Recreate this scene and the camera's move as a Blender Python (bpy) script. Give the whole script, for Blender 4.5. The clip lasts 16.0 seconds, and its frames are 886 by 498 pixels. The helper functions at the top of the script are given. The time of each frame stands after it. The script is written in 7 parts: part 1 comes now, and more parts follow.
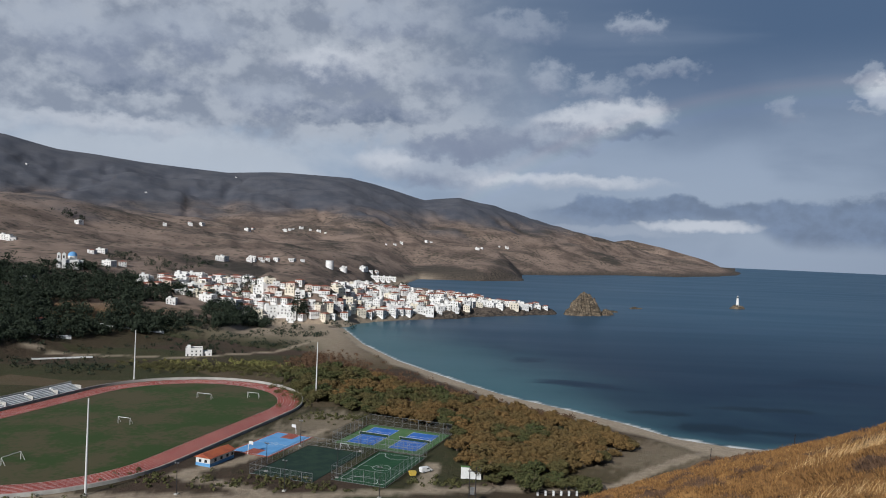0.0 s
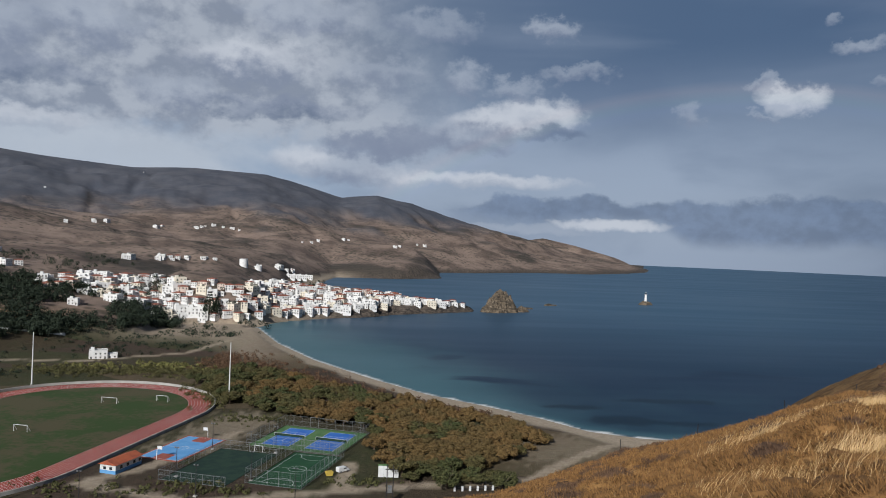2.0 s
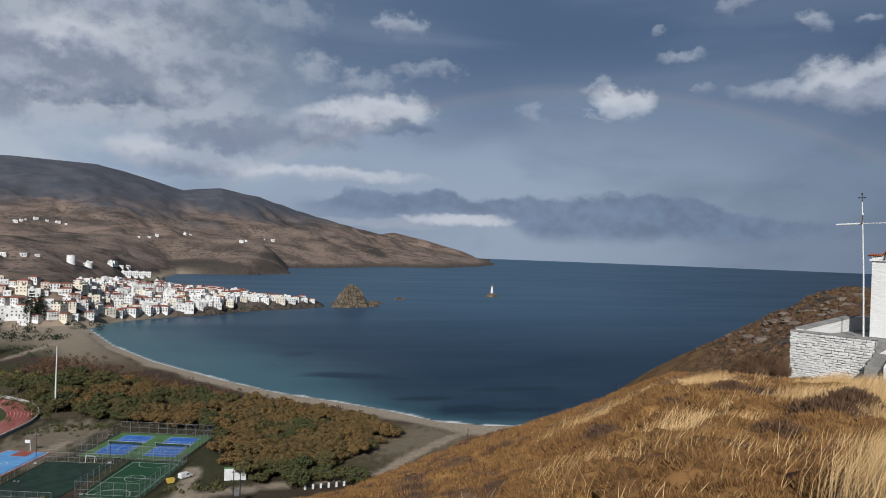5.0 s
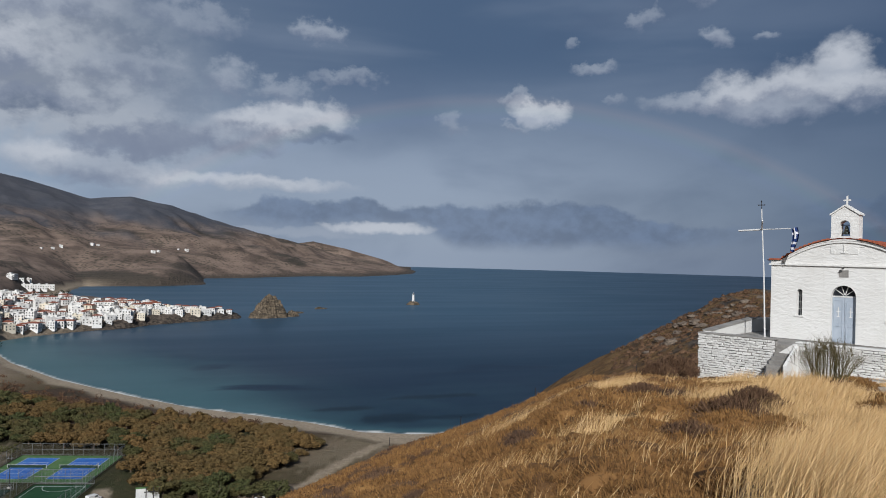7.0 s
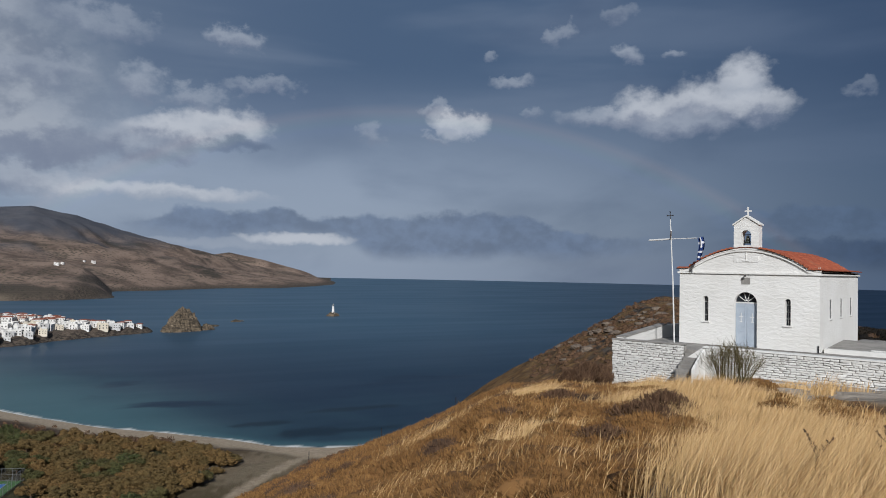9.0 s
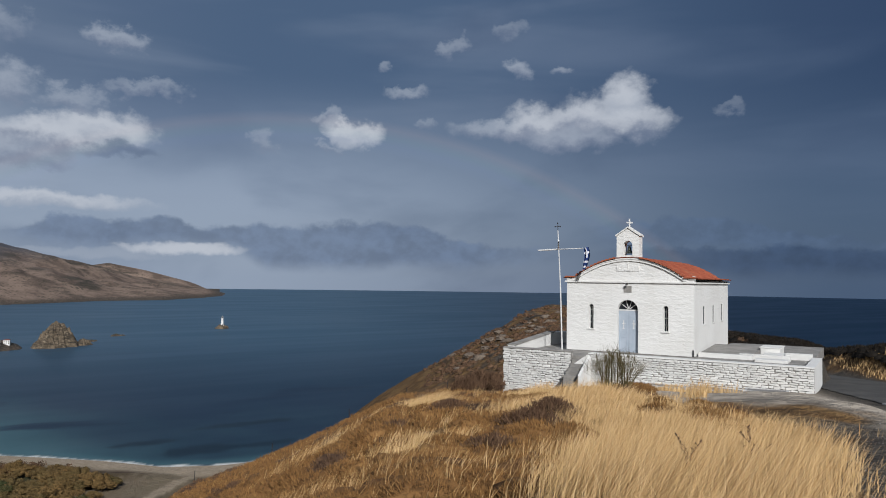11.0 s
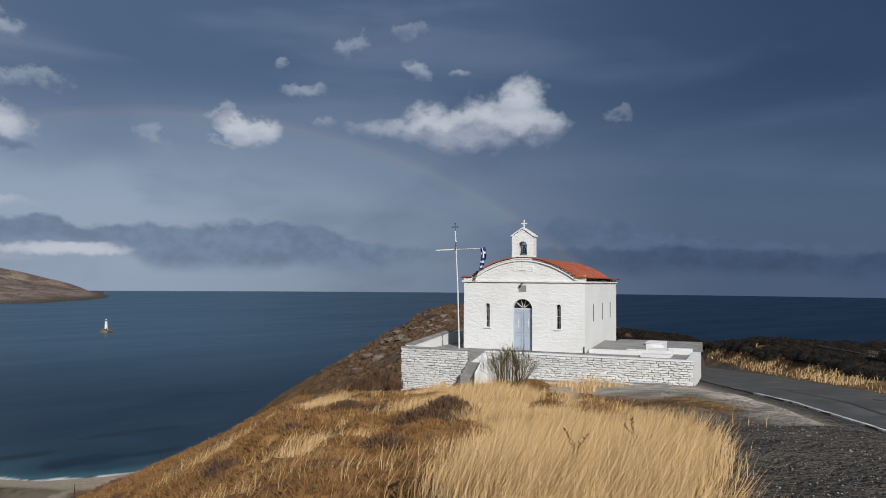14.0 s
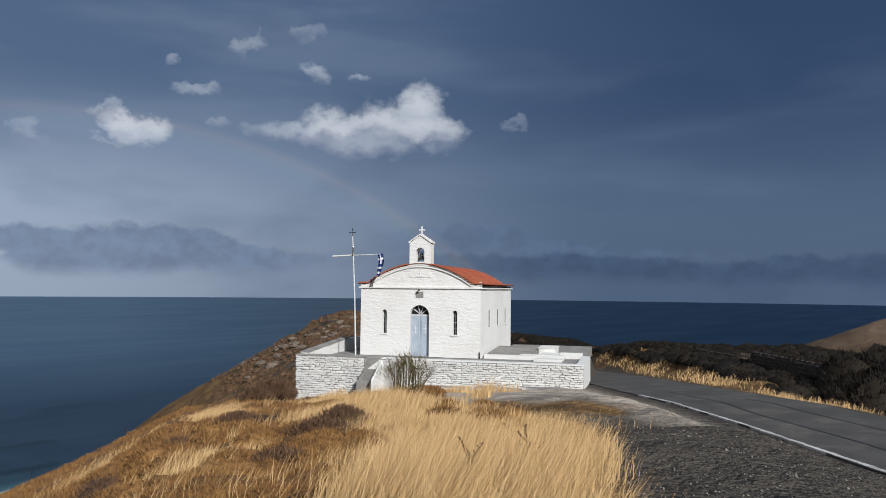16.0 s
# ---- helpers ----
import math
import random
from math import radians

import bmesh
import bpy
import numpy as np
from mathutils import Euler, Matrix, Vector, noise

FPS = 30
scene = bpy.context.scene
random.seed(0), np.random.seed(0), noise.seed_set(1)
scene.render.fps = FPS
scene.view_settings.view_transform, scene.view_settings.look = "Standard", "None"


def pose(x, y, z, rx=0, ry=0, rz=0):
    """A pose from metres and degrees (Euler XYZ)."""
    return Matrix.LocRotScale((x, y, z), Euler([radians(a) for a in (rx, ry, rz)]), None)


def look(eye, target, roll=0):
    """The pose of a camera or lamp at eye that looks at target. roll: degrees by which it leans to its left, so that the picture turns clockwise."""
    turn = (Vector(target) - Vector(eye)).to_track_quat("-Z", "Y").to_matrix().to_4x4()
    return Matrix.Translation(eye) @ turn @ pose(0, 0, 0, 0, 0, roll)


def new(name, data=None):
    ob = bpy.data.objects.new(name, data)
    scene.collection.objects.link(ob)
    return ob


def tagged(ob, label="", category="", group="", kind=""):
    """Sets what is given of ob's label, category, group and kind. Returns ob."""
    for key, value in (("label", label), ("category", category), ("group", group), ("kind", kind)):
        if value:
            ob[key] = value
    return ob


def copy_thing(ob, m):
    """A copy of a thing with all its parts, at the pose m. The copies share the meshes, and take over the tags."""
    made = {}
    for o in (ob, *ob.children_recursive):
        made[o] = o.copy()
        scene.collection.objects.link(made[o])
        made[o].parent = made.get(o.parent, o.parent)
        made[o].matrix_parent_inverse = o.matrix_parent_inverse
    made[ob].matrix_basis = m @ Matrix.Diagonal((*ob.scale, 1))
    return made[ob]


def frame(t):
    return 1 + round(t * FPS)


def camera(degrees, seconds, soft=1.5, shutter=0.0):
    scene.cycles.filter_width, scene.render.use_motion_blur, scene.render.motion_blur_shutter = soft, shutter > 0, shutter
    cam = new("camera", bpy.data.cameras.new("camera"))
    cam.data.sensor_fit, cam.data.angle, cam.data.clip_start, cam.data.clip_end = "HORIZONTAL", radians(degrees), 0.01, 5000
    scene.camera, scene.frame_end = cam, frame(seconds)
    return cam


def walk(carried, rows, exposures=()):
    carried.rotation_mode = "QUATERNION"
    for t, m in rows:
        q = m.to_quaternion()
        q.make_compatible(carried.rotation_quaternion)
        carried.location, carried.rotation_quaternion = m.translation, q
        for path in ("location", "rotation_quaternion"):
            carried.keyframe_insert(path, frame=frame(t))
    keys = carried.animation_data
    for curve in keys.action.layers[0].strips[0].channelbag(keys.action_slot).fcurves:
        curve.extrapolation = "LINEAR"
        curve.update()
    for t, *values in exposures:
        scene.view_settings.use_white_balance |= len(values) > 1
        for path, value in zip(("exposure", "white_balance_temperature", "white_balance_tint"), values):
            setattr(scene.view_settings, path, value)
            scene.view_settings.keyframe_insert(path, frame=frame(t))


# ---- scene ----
cam = camera(62.67, 16.0, soft=1.0)
EYE_Z = 76.0  # the first eye above the sea
# seconds, x, y, z, yaw, pitch, roll
PATH = [
    (0.0, 0.000, -0.000, 76.000, 1.76, -0.31, -2.16),
    (0.5, 0.003, 0.027, 75.984, 0.37, -0.24, -2.21),
    (1.0, 0.019, 0.054, 75.976, -1.20, -0.23, -2.31),
    (1.5, 0.046, 0.077, 75.971, -2.43, -0.21, -2.31),
    (2.0, 0.066, 0.104, 75.969, -4.71, -0.22, -2.23),
    (2.5, 0.092, 0.122, 75.961, -7.34, -0.29, -2.09),
    (3.0, 0.117, 0.146, 75.963, -10.66, -0.38, -2.13),
    (3.5, 0.117, 0.184, 75.968, -13.30, -0.41, -2.23),
    (4.0, 0.133, 0.197, 75.966, -14.36, -0.44, -2.24),
    (6.5, 0.255, 0.266, 75.982, -21.03, 0.42, -1.53),
    (7.0, 0.276, 0.278, 75.982, -22.67, 0.59, -1.46),
    (7.5, 0.294, 0.291, 75.973, -23.93, 0.73, -1.42),
    (8.0, 0.287, 0.321, 75.975, -25.38, 0.96, -1.36),
    (8.5, 0.327, 0.250, 75.974, -27.14, 1.21, -1.25),
    (9.0, 0.312, 0.284, 75.960, -28.92, 1.55, -1.12),
    (11.5, 0.414, 0.263, 75.995, -38.79, 2.47, -0.70),
    (12.0, 0.417, 0.250, 75.987, -40.09, 2.41, -0.63),
    (12.5, 0.412, 0.250, 75.981, -41.67, 2.39, -0.60),
    (13.0, 0.416, 0.261, 75.987, -42.96, 2.41, -0.56),
    (13.5, 0.423, 0.256, 76.001, -43.95, 2.45, -0.48),
    (14.0, 0.424, 0.246, 75.999, -45.14, 2.54, -0.48),
    (14.5, 0.434, 0.263, 76.007, -47.32, 2.66, -0.47),
    (15.0, 0.456, 0.268, 75.993, -48.55, 2.81, -0.62),
    (15.5, 0.480, 0.283, 75.999, -51.26, 2.97, -0.57),
    (16.0, 0.495, 0.294, 76.028, -53.19, 3.06, -0.60),
]
walk(cam, [(t, pose(x, y, z, 90 + pitch, roll, yaw)) for t, x, y, z, yaw, pitch, roll in PATH], exposures=[(0.0, 0.03, 5980, 10), (4.0, 0.02, 5990, 10), (7.5, -0.1, 6000, 10), (9.0, -0.14, 6000, 10), (12.5, -0.04, 6000, 10), (15.0, -0.05, 6010, 10), (16.0, 0.08, 6020, 10)])

# ---- world, sun ----
SUN_AZ, SUN_EL = 206.0, 30.0


def bearing(az, r, z=0.0):
    """A place r metres off in the compass direction az (0 is +y, clockwise)."""
    return Vector((r * math.sin(radians(az)), r * math.cos(radians(az)), z))


world = bpy.data.worlds.new("stormy_sky")
scene.world = world
world.use_nodes = True
WT = world.node_tree
WT.nodes.clear()


def wmath(op, a, b=None, c=None, clamp=False):
    n = WT.nodes.new("ShaderNodeMath")
    n.operation, n.use_clamp = op, clamp
    for i, v in enumerate((a, b, c)):
        if v is None:
            continue
        if isinstance(v, (int, float)):
            n.inputs[i].default_value = v
        else:
            WT.links.new(v, n.inputs[i])
    return n.outputs[0]


def wsmooth(v, lo, hi, out_lo=0.0, out_hi=1.0):
    n = WT.nodes.new("ShaderNodeMapRange")
    n.interpolation_type = "SMOOTHSTEP"
    WT.links.new(v, n.inputs[0])
    for i, x in enumerate((lo, hi, out_lo, out_hi)):
        n.inputs[i + 1].default_value = x
    return n.outputs[0]


def wmix(fac, a, b):
    n = WT.nodes.new("ShaderNodeMix")
    n.data_type = "RGBA"
    for s, v in ((n.inputs[0], fac), (n.inputs[6], a), (n.inputs[7], b)):
        if isinstance(v, (int, float)):
            s.default_value = v
        elif isinstance(v, tuple):
            s.default_value = (*v, 1)
        else:
            WT.links.new(v, s)
    return n.outputs[2]


def wnoise(vec, scale, detail=6.0, rough=0.55, distortion=0.0):
    n = WT.nodes.new("ShaderNodeTexNoise")
    WT.links.new(vec, n.inputs["Vector"])
    n.inputs["Scale"].default_value = scale
    n.inputs["Detail"].default_value = detail
    n.inputs["Roughness"].default_value = rough
    n.inputs["Distortion"].default_value = distortion
    return n.outputs["Fac"]


def build_sky():
    tc = WT.nodes.new("ShaderNodeTexCoord").outputs["Generated"]
    sep = WT.nodes.new("ShaderNodeSeparateXYZ")
    WT.links.new(tc, sep.inputs[0])
    dx, dy, dz = sep.outputs
    az = wmath("MULTIPLY", wmath("ARCTAN2", dx, dy), 57.29578)
    el = wmath("MULTIPLY", wmath("ARCSINE", dz), 57.29578)
    sky = WT.nodes.new("ShaderNodeTexSky")
    sky.sky_type, sky.sun_disc = "NISHITA", False
    sky.sun_elevation, sky.sun_rotation = radians(SUN_EL), radians(SUN_AZ)
    clear = WT.nodes.new("ShaderNodeVectorMath")
    clear.operation = "SCALE"
    WT.links.new(sky.outputs[0], clear.inputs[0])
    clear.inputs[3].default_value = 0.05
    # flattened cloud coordinates: degrees across, stretched upwards
    def flat(ka, ke):
        comb = WT.nodes.new("ShaderNodeCombineXYZ")
        WT.links.new(wmath("MULTIPLY", az, ka), comb.inputs[0])
        WT.links.new(wmath("MULTIPLY", el, ke), comb.inputs[1])
        return comb.outputs[0]

    def drift(scale, detail, seed):
        """Three soft noises in one, each about -0.5 to 0.5."""
        n = WT.nodes.new("ShaderNodeTexNoise")
        comb = WT.nodes.new("ShaderNodeCombineXYZ")
        WT.links.new(az, comb.inputs[0]), WT.links.new(wmath("MULTIPLY", el, 1.3), comb.inputs[1])
        comb.inputs[2].default_value = seed
        WT.links.new(comb.outputs[0], n.inputs["Vector"])
        n.inputs["Scale"].default_value, n.inputs["Detail"].default_value, n.inputs["Roughness"].default_value = scale, detail, 0.58
        s = WT.nodes.new("ShaderNodeSeparateColor")
        WT.links.new(n.outputs["Color"], s.inputs[0])
        return [wmath("SUBTRACT", o, 0.5) for o in s.outputs]

    def profile(points):
        """A height in degrees for each bearing, joined smoothly."""
        r = WT.nodes.new("ShaderNodeValToRGB")
        r.color_ramp.interpolation = "EASE"
        WT.links.new(wmath("DIVIDE", az, 90.0, clamp=True), r.inputs[0])
        e = r.color_ramp.elements
        e[0].position, e[1].position = points[0][0] / 90, points[-1][0] / 90
        e[0].color, e[1].color = [(h / 8, h / 8, h / 8, 1) for h in (points[0][1], points[-1][1])]
        for p, h in points[1:-1]:
            e.new(p / 90).color = (h / 8, h / 8, h / 8, 1)
        return wmath("MULTIPLY", r.outputs[0], 8.0)

    n_streak = wnoise(flat(0.03, 0.16), 1.1, 4, 0.5, 0.3)
    n_soft = wnoise(flat(0.05, 0.11), 1.2, 5, 0.48, 0.3)
    w1, w2, w3 = drift(0.22, 5, 3.0)
    v1, v2, v3 = drift(0.6, 8, 7.0)
    az_w = wmath("ADD", az, wmath("ADD", wmath("MULTIPLY", w1, 4.2), wmath("MULTIPLY", v1, 4.5)))
    el_w = wmath("ADD", el, wmath("ADD", wmath("MULTIPLY", w2, 2.6), wmath("MULTIPLY", v2, 3.6)))
    # a storm veil under the clear sky: paler low down and towards the mountains
    low = wmix(wsmooth(az, 20.0, 68.0), (0.32, 0.37, 0.45), (0.072, 0.11, 0.178))
    high = wmix(wsmooth(az, -22.0, 24.0), (0.21, 0.25, 0.312), (0.08, 0.124, 0.2))
    high = wmix(wsmooth(az, 36.0, 76.0), high, (0.03, 0.055, 0.112))
    veil = wmix(wsmooth(el, 5.0, 16.0), low, high)
    veil = wmix(wmath("MULTIPLY", wsmooth(n_streak, 0.45, 0.72), 0.4), veil, wmix(wsmooth(az, 10.0, 75.0), (0.3, 0.34, 0.41), (0.11, 0.15, 0.23)))
    veil = wmix(wmath("MULTIPLY", wsmooth(n_soft, 0.52, 0.3), 0.35), veil, wmix(wsmooth(az, 10.0, 50.0), (0.085, 0.125, 0.21), (0.045, 0.072, 0.135)))
    # behind the eye the sky is open and sunny
    open_sky = wmath("MAXIMUM", wsmooth(az, 105.0, 150.0), wsmooth(az, -60.0, -110.0))
    sky_c = wmix(wmath("SUBTRACT", 0.92, wmath("MULTIPLY", open_sky, 0.7)), clear.outputs[0], veil)
    # pale cloud deck towards the mountains, its edge ragged, grey rolls in it
    deck = wmath("MULTIPLY", wsmooth(wmath("ADD", az_w, wmath("MULTIPLY", el, 0.55)), 15.0, 1.0), wsmooth(el_w, 4.0, 9.0))
    sky_c = wmix(wmath("MULTIPLY", deck, 0.85), sky_c, wmix(wsmooth(wmath("ADD", w3, wmath("MULTIPLY", v3, 0.4)), -0.12, 0.12), (0.25, 0.275, 0.325), (0.43, 0.45, 0.48)))
    sky_c = wmix(wmath("MULTIPLY", wmath("MULTIPLY", wsmooth(az, 2.0, -8.0), wsmooth(el_w, 9.0, 6.5)), 0.7), sky_c, wmix(wsmooth(n_soft, 0.42, 0.58), (0.3, 0.37, 0.46), (0.5, 0.53, 0.56)))
    # banks with a billowing top and a soft foot: top and foot heights by bearing, colour, strength, fade in and out
    for top, foot, colour, k, fade in BANKS:
        up, dn = profile(top), profile(foot)
        edge = wmath("SUBTRACT", wmath("ADD", el, wmath("ADD", wmath("MULTIPLY", w2, 1.4), wmath("MULTIPLY", v2, 1.6))), up)
        base = wmath("SUBTRACT", wmath("ADD", el, wmath("MULTIPLY", w1, 1.2)), dn)
        m = wmath("MULTIPLY", wsmooth(edge, 0.2, -0.35), wsmooth(base, -0.7, 0.7))
        m = wmath("MULTIPLY", m, wmath("MULTIPLY", wsmooth(az, fade[0], fade[1]), wsmooth(az, fade[3], fade[2])))
        sky_c = wmix(wmath("MULTIPLY", m, k), sky_c, wmix(wsmooth(v3, -0.18, 0.2), colour, tuple(1.45 * c for c in colour)))
    # single clouds: bearing, height, half widths (degrees), strength, top and underside colours, ragged
    for a, e, sa, se, k, top, under, rag in CLOUDS:
        qa = wmath("DIVIDE", wmath("SUBTRACT", wmath("ADD", az, wmath("MULTIPLY", wmath("SUBTRACT", az_w, az), rag)), a), sa)
        qe = wmath("DIVIDE", wmath("SUBTRACT", wmath("ADD", el, wmath("MULTIPLY", wmath("SUBTRACT", el_w, el), rag)), e), se)
        q = wmath("ADD", wmath("MULTIPLY", qa, qa), wmath("MULTIPLY", qe, qe))
        lit = wmath("ADD", qe, wmath("MULTIPLY", v3, 1.6))
        sky_c = wmix(wsmooth(wmath("ADD", q, wmath("MULTIPLY", v3, 1.4)), 1.6, 0.0, 0.0, k), sky_c, wmix(wsmooth(lit, -0.8, 0.45), under, top))
    # faint rainbow, 42 degrees round the point opposite the sun
    anti = -bearing(SUN_AZ, math.cos(radians(SUN_EL)), math.sin(radians(SUN_EL)))
    dot = WT.nodes.new("ShaderNodeVectorMath")
    dot.operation = "DOT_PRODUCT"
    WT.links.new(tc, dot.inputs[0])
    dot.inputs[1].default_value = anti
    ang = wmath("MULTIPLY", wmath("ARCCOSINE", dot.outputs["Value"]), 57.29578)
    ramp = WT.nodes.new("ShaderNodeValToRGB")
    WT.links.new(wmath("DIVIDE", wmath("SUBTRACT", ang, 40.2), 2.6, clamp=True), ramp.inputs[0])
    cr = ramp.color_ramp
    cr.elements[0].position, cr.elements[0].color = 0.0, (0.0, 0.0, 0.0, 1)
    cr.elements[1].position, cr.elements[1].color = 1.0, (0.0, 0.0, 0.0, 1)
    for p, c in ((0.3, (0.008, 0.01, 0.018, 1)), (0.5, (0.014, 0.021, 0.013, 1)), (0.75, (0.036, 0.022, 0.012, 1))):
        cr.elements.new(p).color = c
    add = WT.nodes.new("ShaderNodeVectorMath")
    add.operation = "ADD"
    WT.links.new(sky_c, add.inputs[0])
    WT.links.new(ramp.outputs[0], add.inputs[1])
    bg = WT.nodes.new("ShaderNodeBackground")
    WT.links.new(add.outputs[0], bg.inputs[0])
    bg.inputs[1].default_value = 1.0
    out = WT.nodes.new("ShaderNodeOutputWorld")
    WT.links.new(bg.outputs[0], out.inputs[0])


WHITE, PALE, GREY, SLATE, NAVY = (0.56, 0.57, 0.59), (0.38, 0.41, 0.46), (0.22, 0.25, 0.32), (0.115, 0.15, 0.22), (0.048, 0.08, 0.14)
BANKS = [
    ([(2, 2.7), (5.9, 3.3), (9.8, 4.3), (11.5, 4.0), (14, 4.0), (16, 4.65), (17.8, 4.05), (21, 3.9), (24.4, 4.15), (30, 4.35), (35, 4.2), (38, 3.2), (41.5, 2.7), (50, 2.2)],
     [(2, 2.6), (8, 2.3), (12, 2.1), (14.4, 2.6), (21, 2.2), (24, 0.8), (30, 0.8), (36, 1.1), (42, 1.4), (50, 1.6)], (0.112, 0.148, 0.215), 0.72, (3, 9, 38, 50)),
    ([(46, 3.8), (53, 4.9), (58, 5.0), (63, 3.8), (70, 3.0), (90, 3.4)], [(46, 2.6), (90, 2.0)], (0.082, 0.118, 0.185), 0.5, (46, 54, 66, 84)),
    ([(44, 2.3), (56, 2.7), (67, 2.6), (74, 2.1), (79, 2.6), (90, 2.8)], [(44, 0.9), (90, 0.6)], (0.036, 0.058, 0.105), 0.62, (46, 60, 100, 130)),
]
CLOUDS = [
    # bright strips over and under the bank of the far cape
    (7.0, 5.2, 7.5, 0.55, 0.85, WHITE, PALE, 0.4), (0.5, 5.3, 3.5, 0.8, 0.6, WHITE, PALE, 0.5), (17.6, 2.15, 4.2, 0.42, 0.9, WHITE, WHITE, 0.3), (11.0, 1.6, 5.5, 0.35, 0.5, PALE, PALE, 0.3),
    # cumulus over the ridge and the pale rolls above the town
    (-6.2, 6.2, 3.0, 1.3, 0.95, WHITE, PALE, 0.45), (-2.4, 5.6, 3.6, 1.2, 0.8, PALE, GREY, 0.6), (-1.5, 7.6, 3.4, 1.0, 0.8, GREY, GREY, 0.8),
    (-10.5, 13.2, 4.6, 1.7, 0.85, WHITE, GREY, 0.9), (-16.0, 10.6, 3.5, 1.3, 0.7, PALE, GREY, 0.9), (-8.0, 10.0, 6.0, 0.9, 0.7, GREY, SLATE, 0.8), (-7.0, 16.8, 4.5, 1.4, 0.75, PALE, GREY, 0.9),
    (-29.0, 13.6, 5.0, 1.9, 0.8, PALE, GREY, 0.9), (-21.7, 14.6, 4.0, 1.8, 0.8, PALE, GREY, 0.9), (-26.0, 11.0, 5.0, 1.0, 0.65, GREY, SLATE, 0.9), (-27.0, 7.6, 6.0, 0.8, 0.7, WHITE, PALE, 0.6),
    (2.0, 8.0, 4.0, 1.3, 0.8, GREY, GREY, 0.8), (6.5, 8.6, 3.6, 1.3, 0.85, PALE, GREY, 0.7), (11.6, 10.3, 3.6, 1.35, 0.95, WHITE, PALE, 0.6), (8.2, 9.6, 3.0, 1.3, 0.9, WHITE, GREY, 0.6), (13.2, 9.0, 2.6, 0.55, 0.6, SLATE, SLATE, 0.5),
    (14.8, 13.4, 3.0, 0.8, 0.5, PALE, GREY, 1.1), (9.9, 12.3, 2.2, 1.0, 0.6, PALE, GREY, 1.0), (5.9, 13.0, 1.8, 1.4, 0.75, PALE, GREY, 0.8), (-1.0, 13.0, 3.6, 1.2, 0.5, PALE, GREY, 1.0),
    (12.5, 16.8, 1.9, 0.9, 0.75, PALE, GREY, 0.8), (3.2, 16.8, 3.4, 1.2, 0.5, PALE, GREY, 1.0),
    # the two white ones over the sea, and scraps
    (30.4, 11.0, 1.9, 0.8, 0.92, WHITE, PALE, 0.6), (29.4, 11.6, 1.5, 0.8, 0.92, WHITE, PALE, 0.6), (28.2, 12.2, 1.0, 0.6, 0.6, PALE, GREY, 0.9), (23.0, 10.2, 0.9, 0.9, 0.45, PALE, GREY, 0.8), (28.4, 10.2, 1.3, 0.3, 0.4, PALE, GREY, 0.8),
    (41.2, 11.8, 3.4, 0.75, 0.8, PALE, GREY, 0.6), (44.8, 12.0, 3.0, 1.45, 0.92, WHITE, GREY, 0.6), (48.2, 12.6, 2.6, 1.7, 0.95, WHITE, GREY, 0.55), (51.2, 13.9, 1.8, 1.8, 0.97, WHITE, PALE, 0.5), (51.6, 12.0, 3.0, 1.2, 0.85, WHITE, GREY, 0.6), (47.0, 10.9, 3.2, 0.9, 0.7, PALE, GREY, 0.7),
    (34.2, 14.5, 1.9, 0.6, 0.65, PALE, GREY, 0.8), (42.8, 16.3, 1.2, 0.65, 0.75, PALE, GREY, 0.6), (45.9, 16.2, 0.75, 0.4, 0.6, PALE, GREY, 0.6), (37.4, 18.0, 1.2, 0.7, 0.5, PALE, GREY, 0.8), (32.3, 16.6, 0.5, 0.4, 0.5, PALE, GREY, 0.5), (35.9, 12.2, 0.8, 0.4, 0.4, PALE, GREY, 0.6), (58.6, 12.7, 1.3, 0.4, 0.3, PALE, GREY, 0.8), (42.2, 19.2, 1.3, 0.7, 0.35, PALE, GREY, 0.8),
]
build_sky()
sun = new("sun", bpy.data.lights.new("sun", "SUN"))
sun.data.energy, sun.data.angle, sun.data.color = 4.6, radians(0.6), (1.0, 0.955, 0.89)
sun.matrix_world = look(bearing(SUN_AZ, 300, 200), (0, 0, 200 - 300 * math.tan(radians(SUN_EL))))

# ---- materials ----


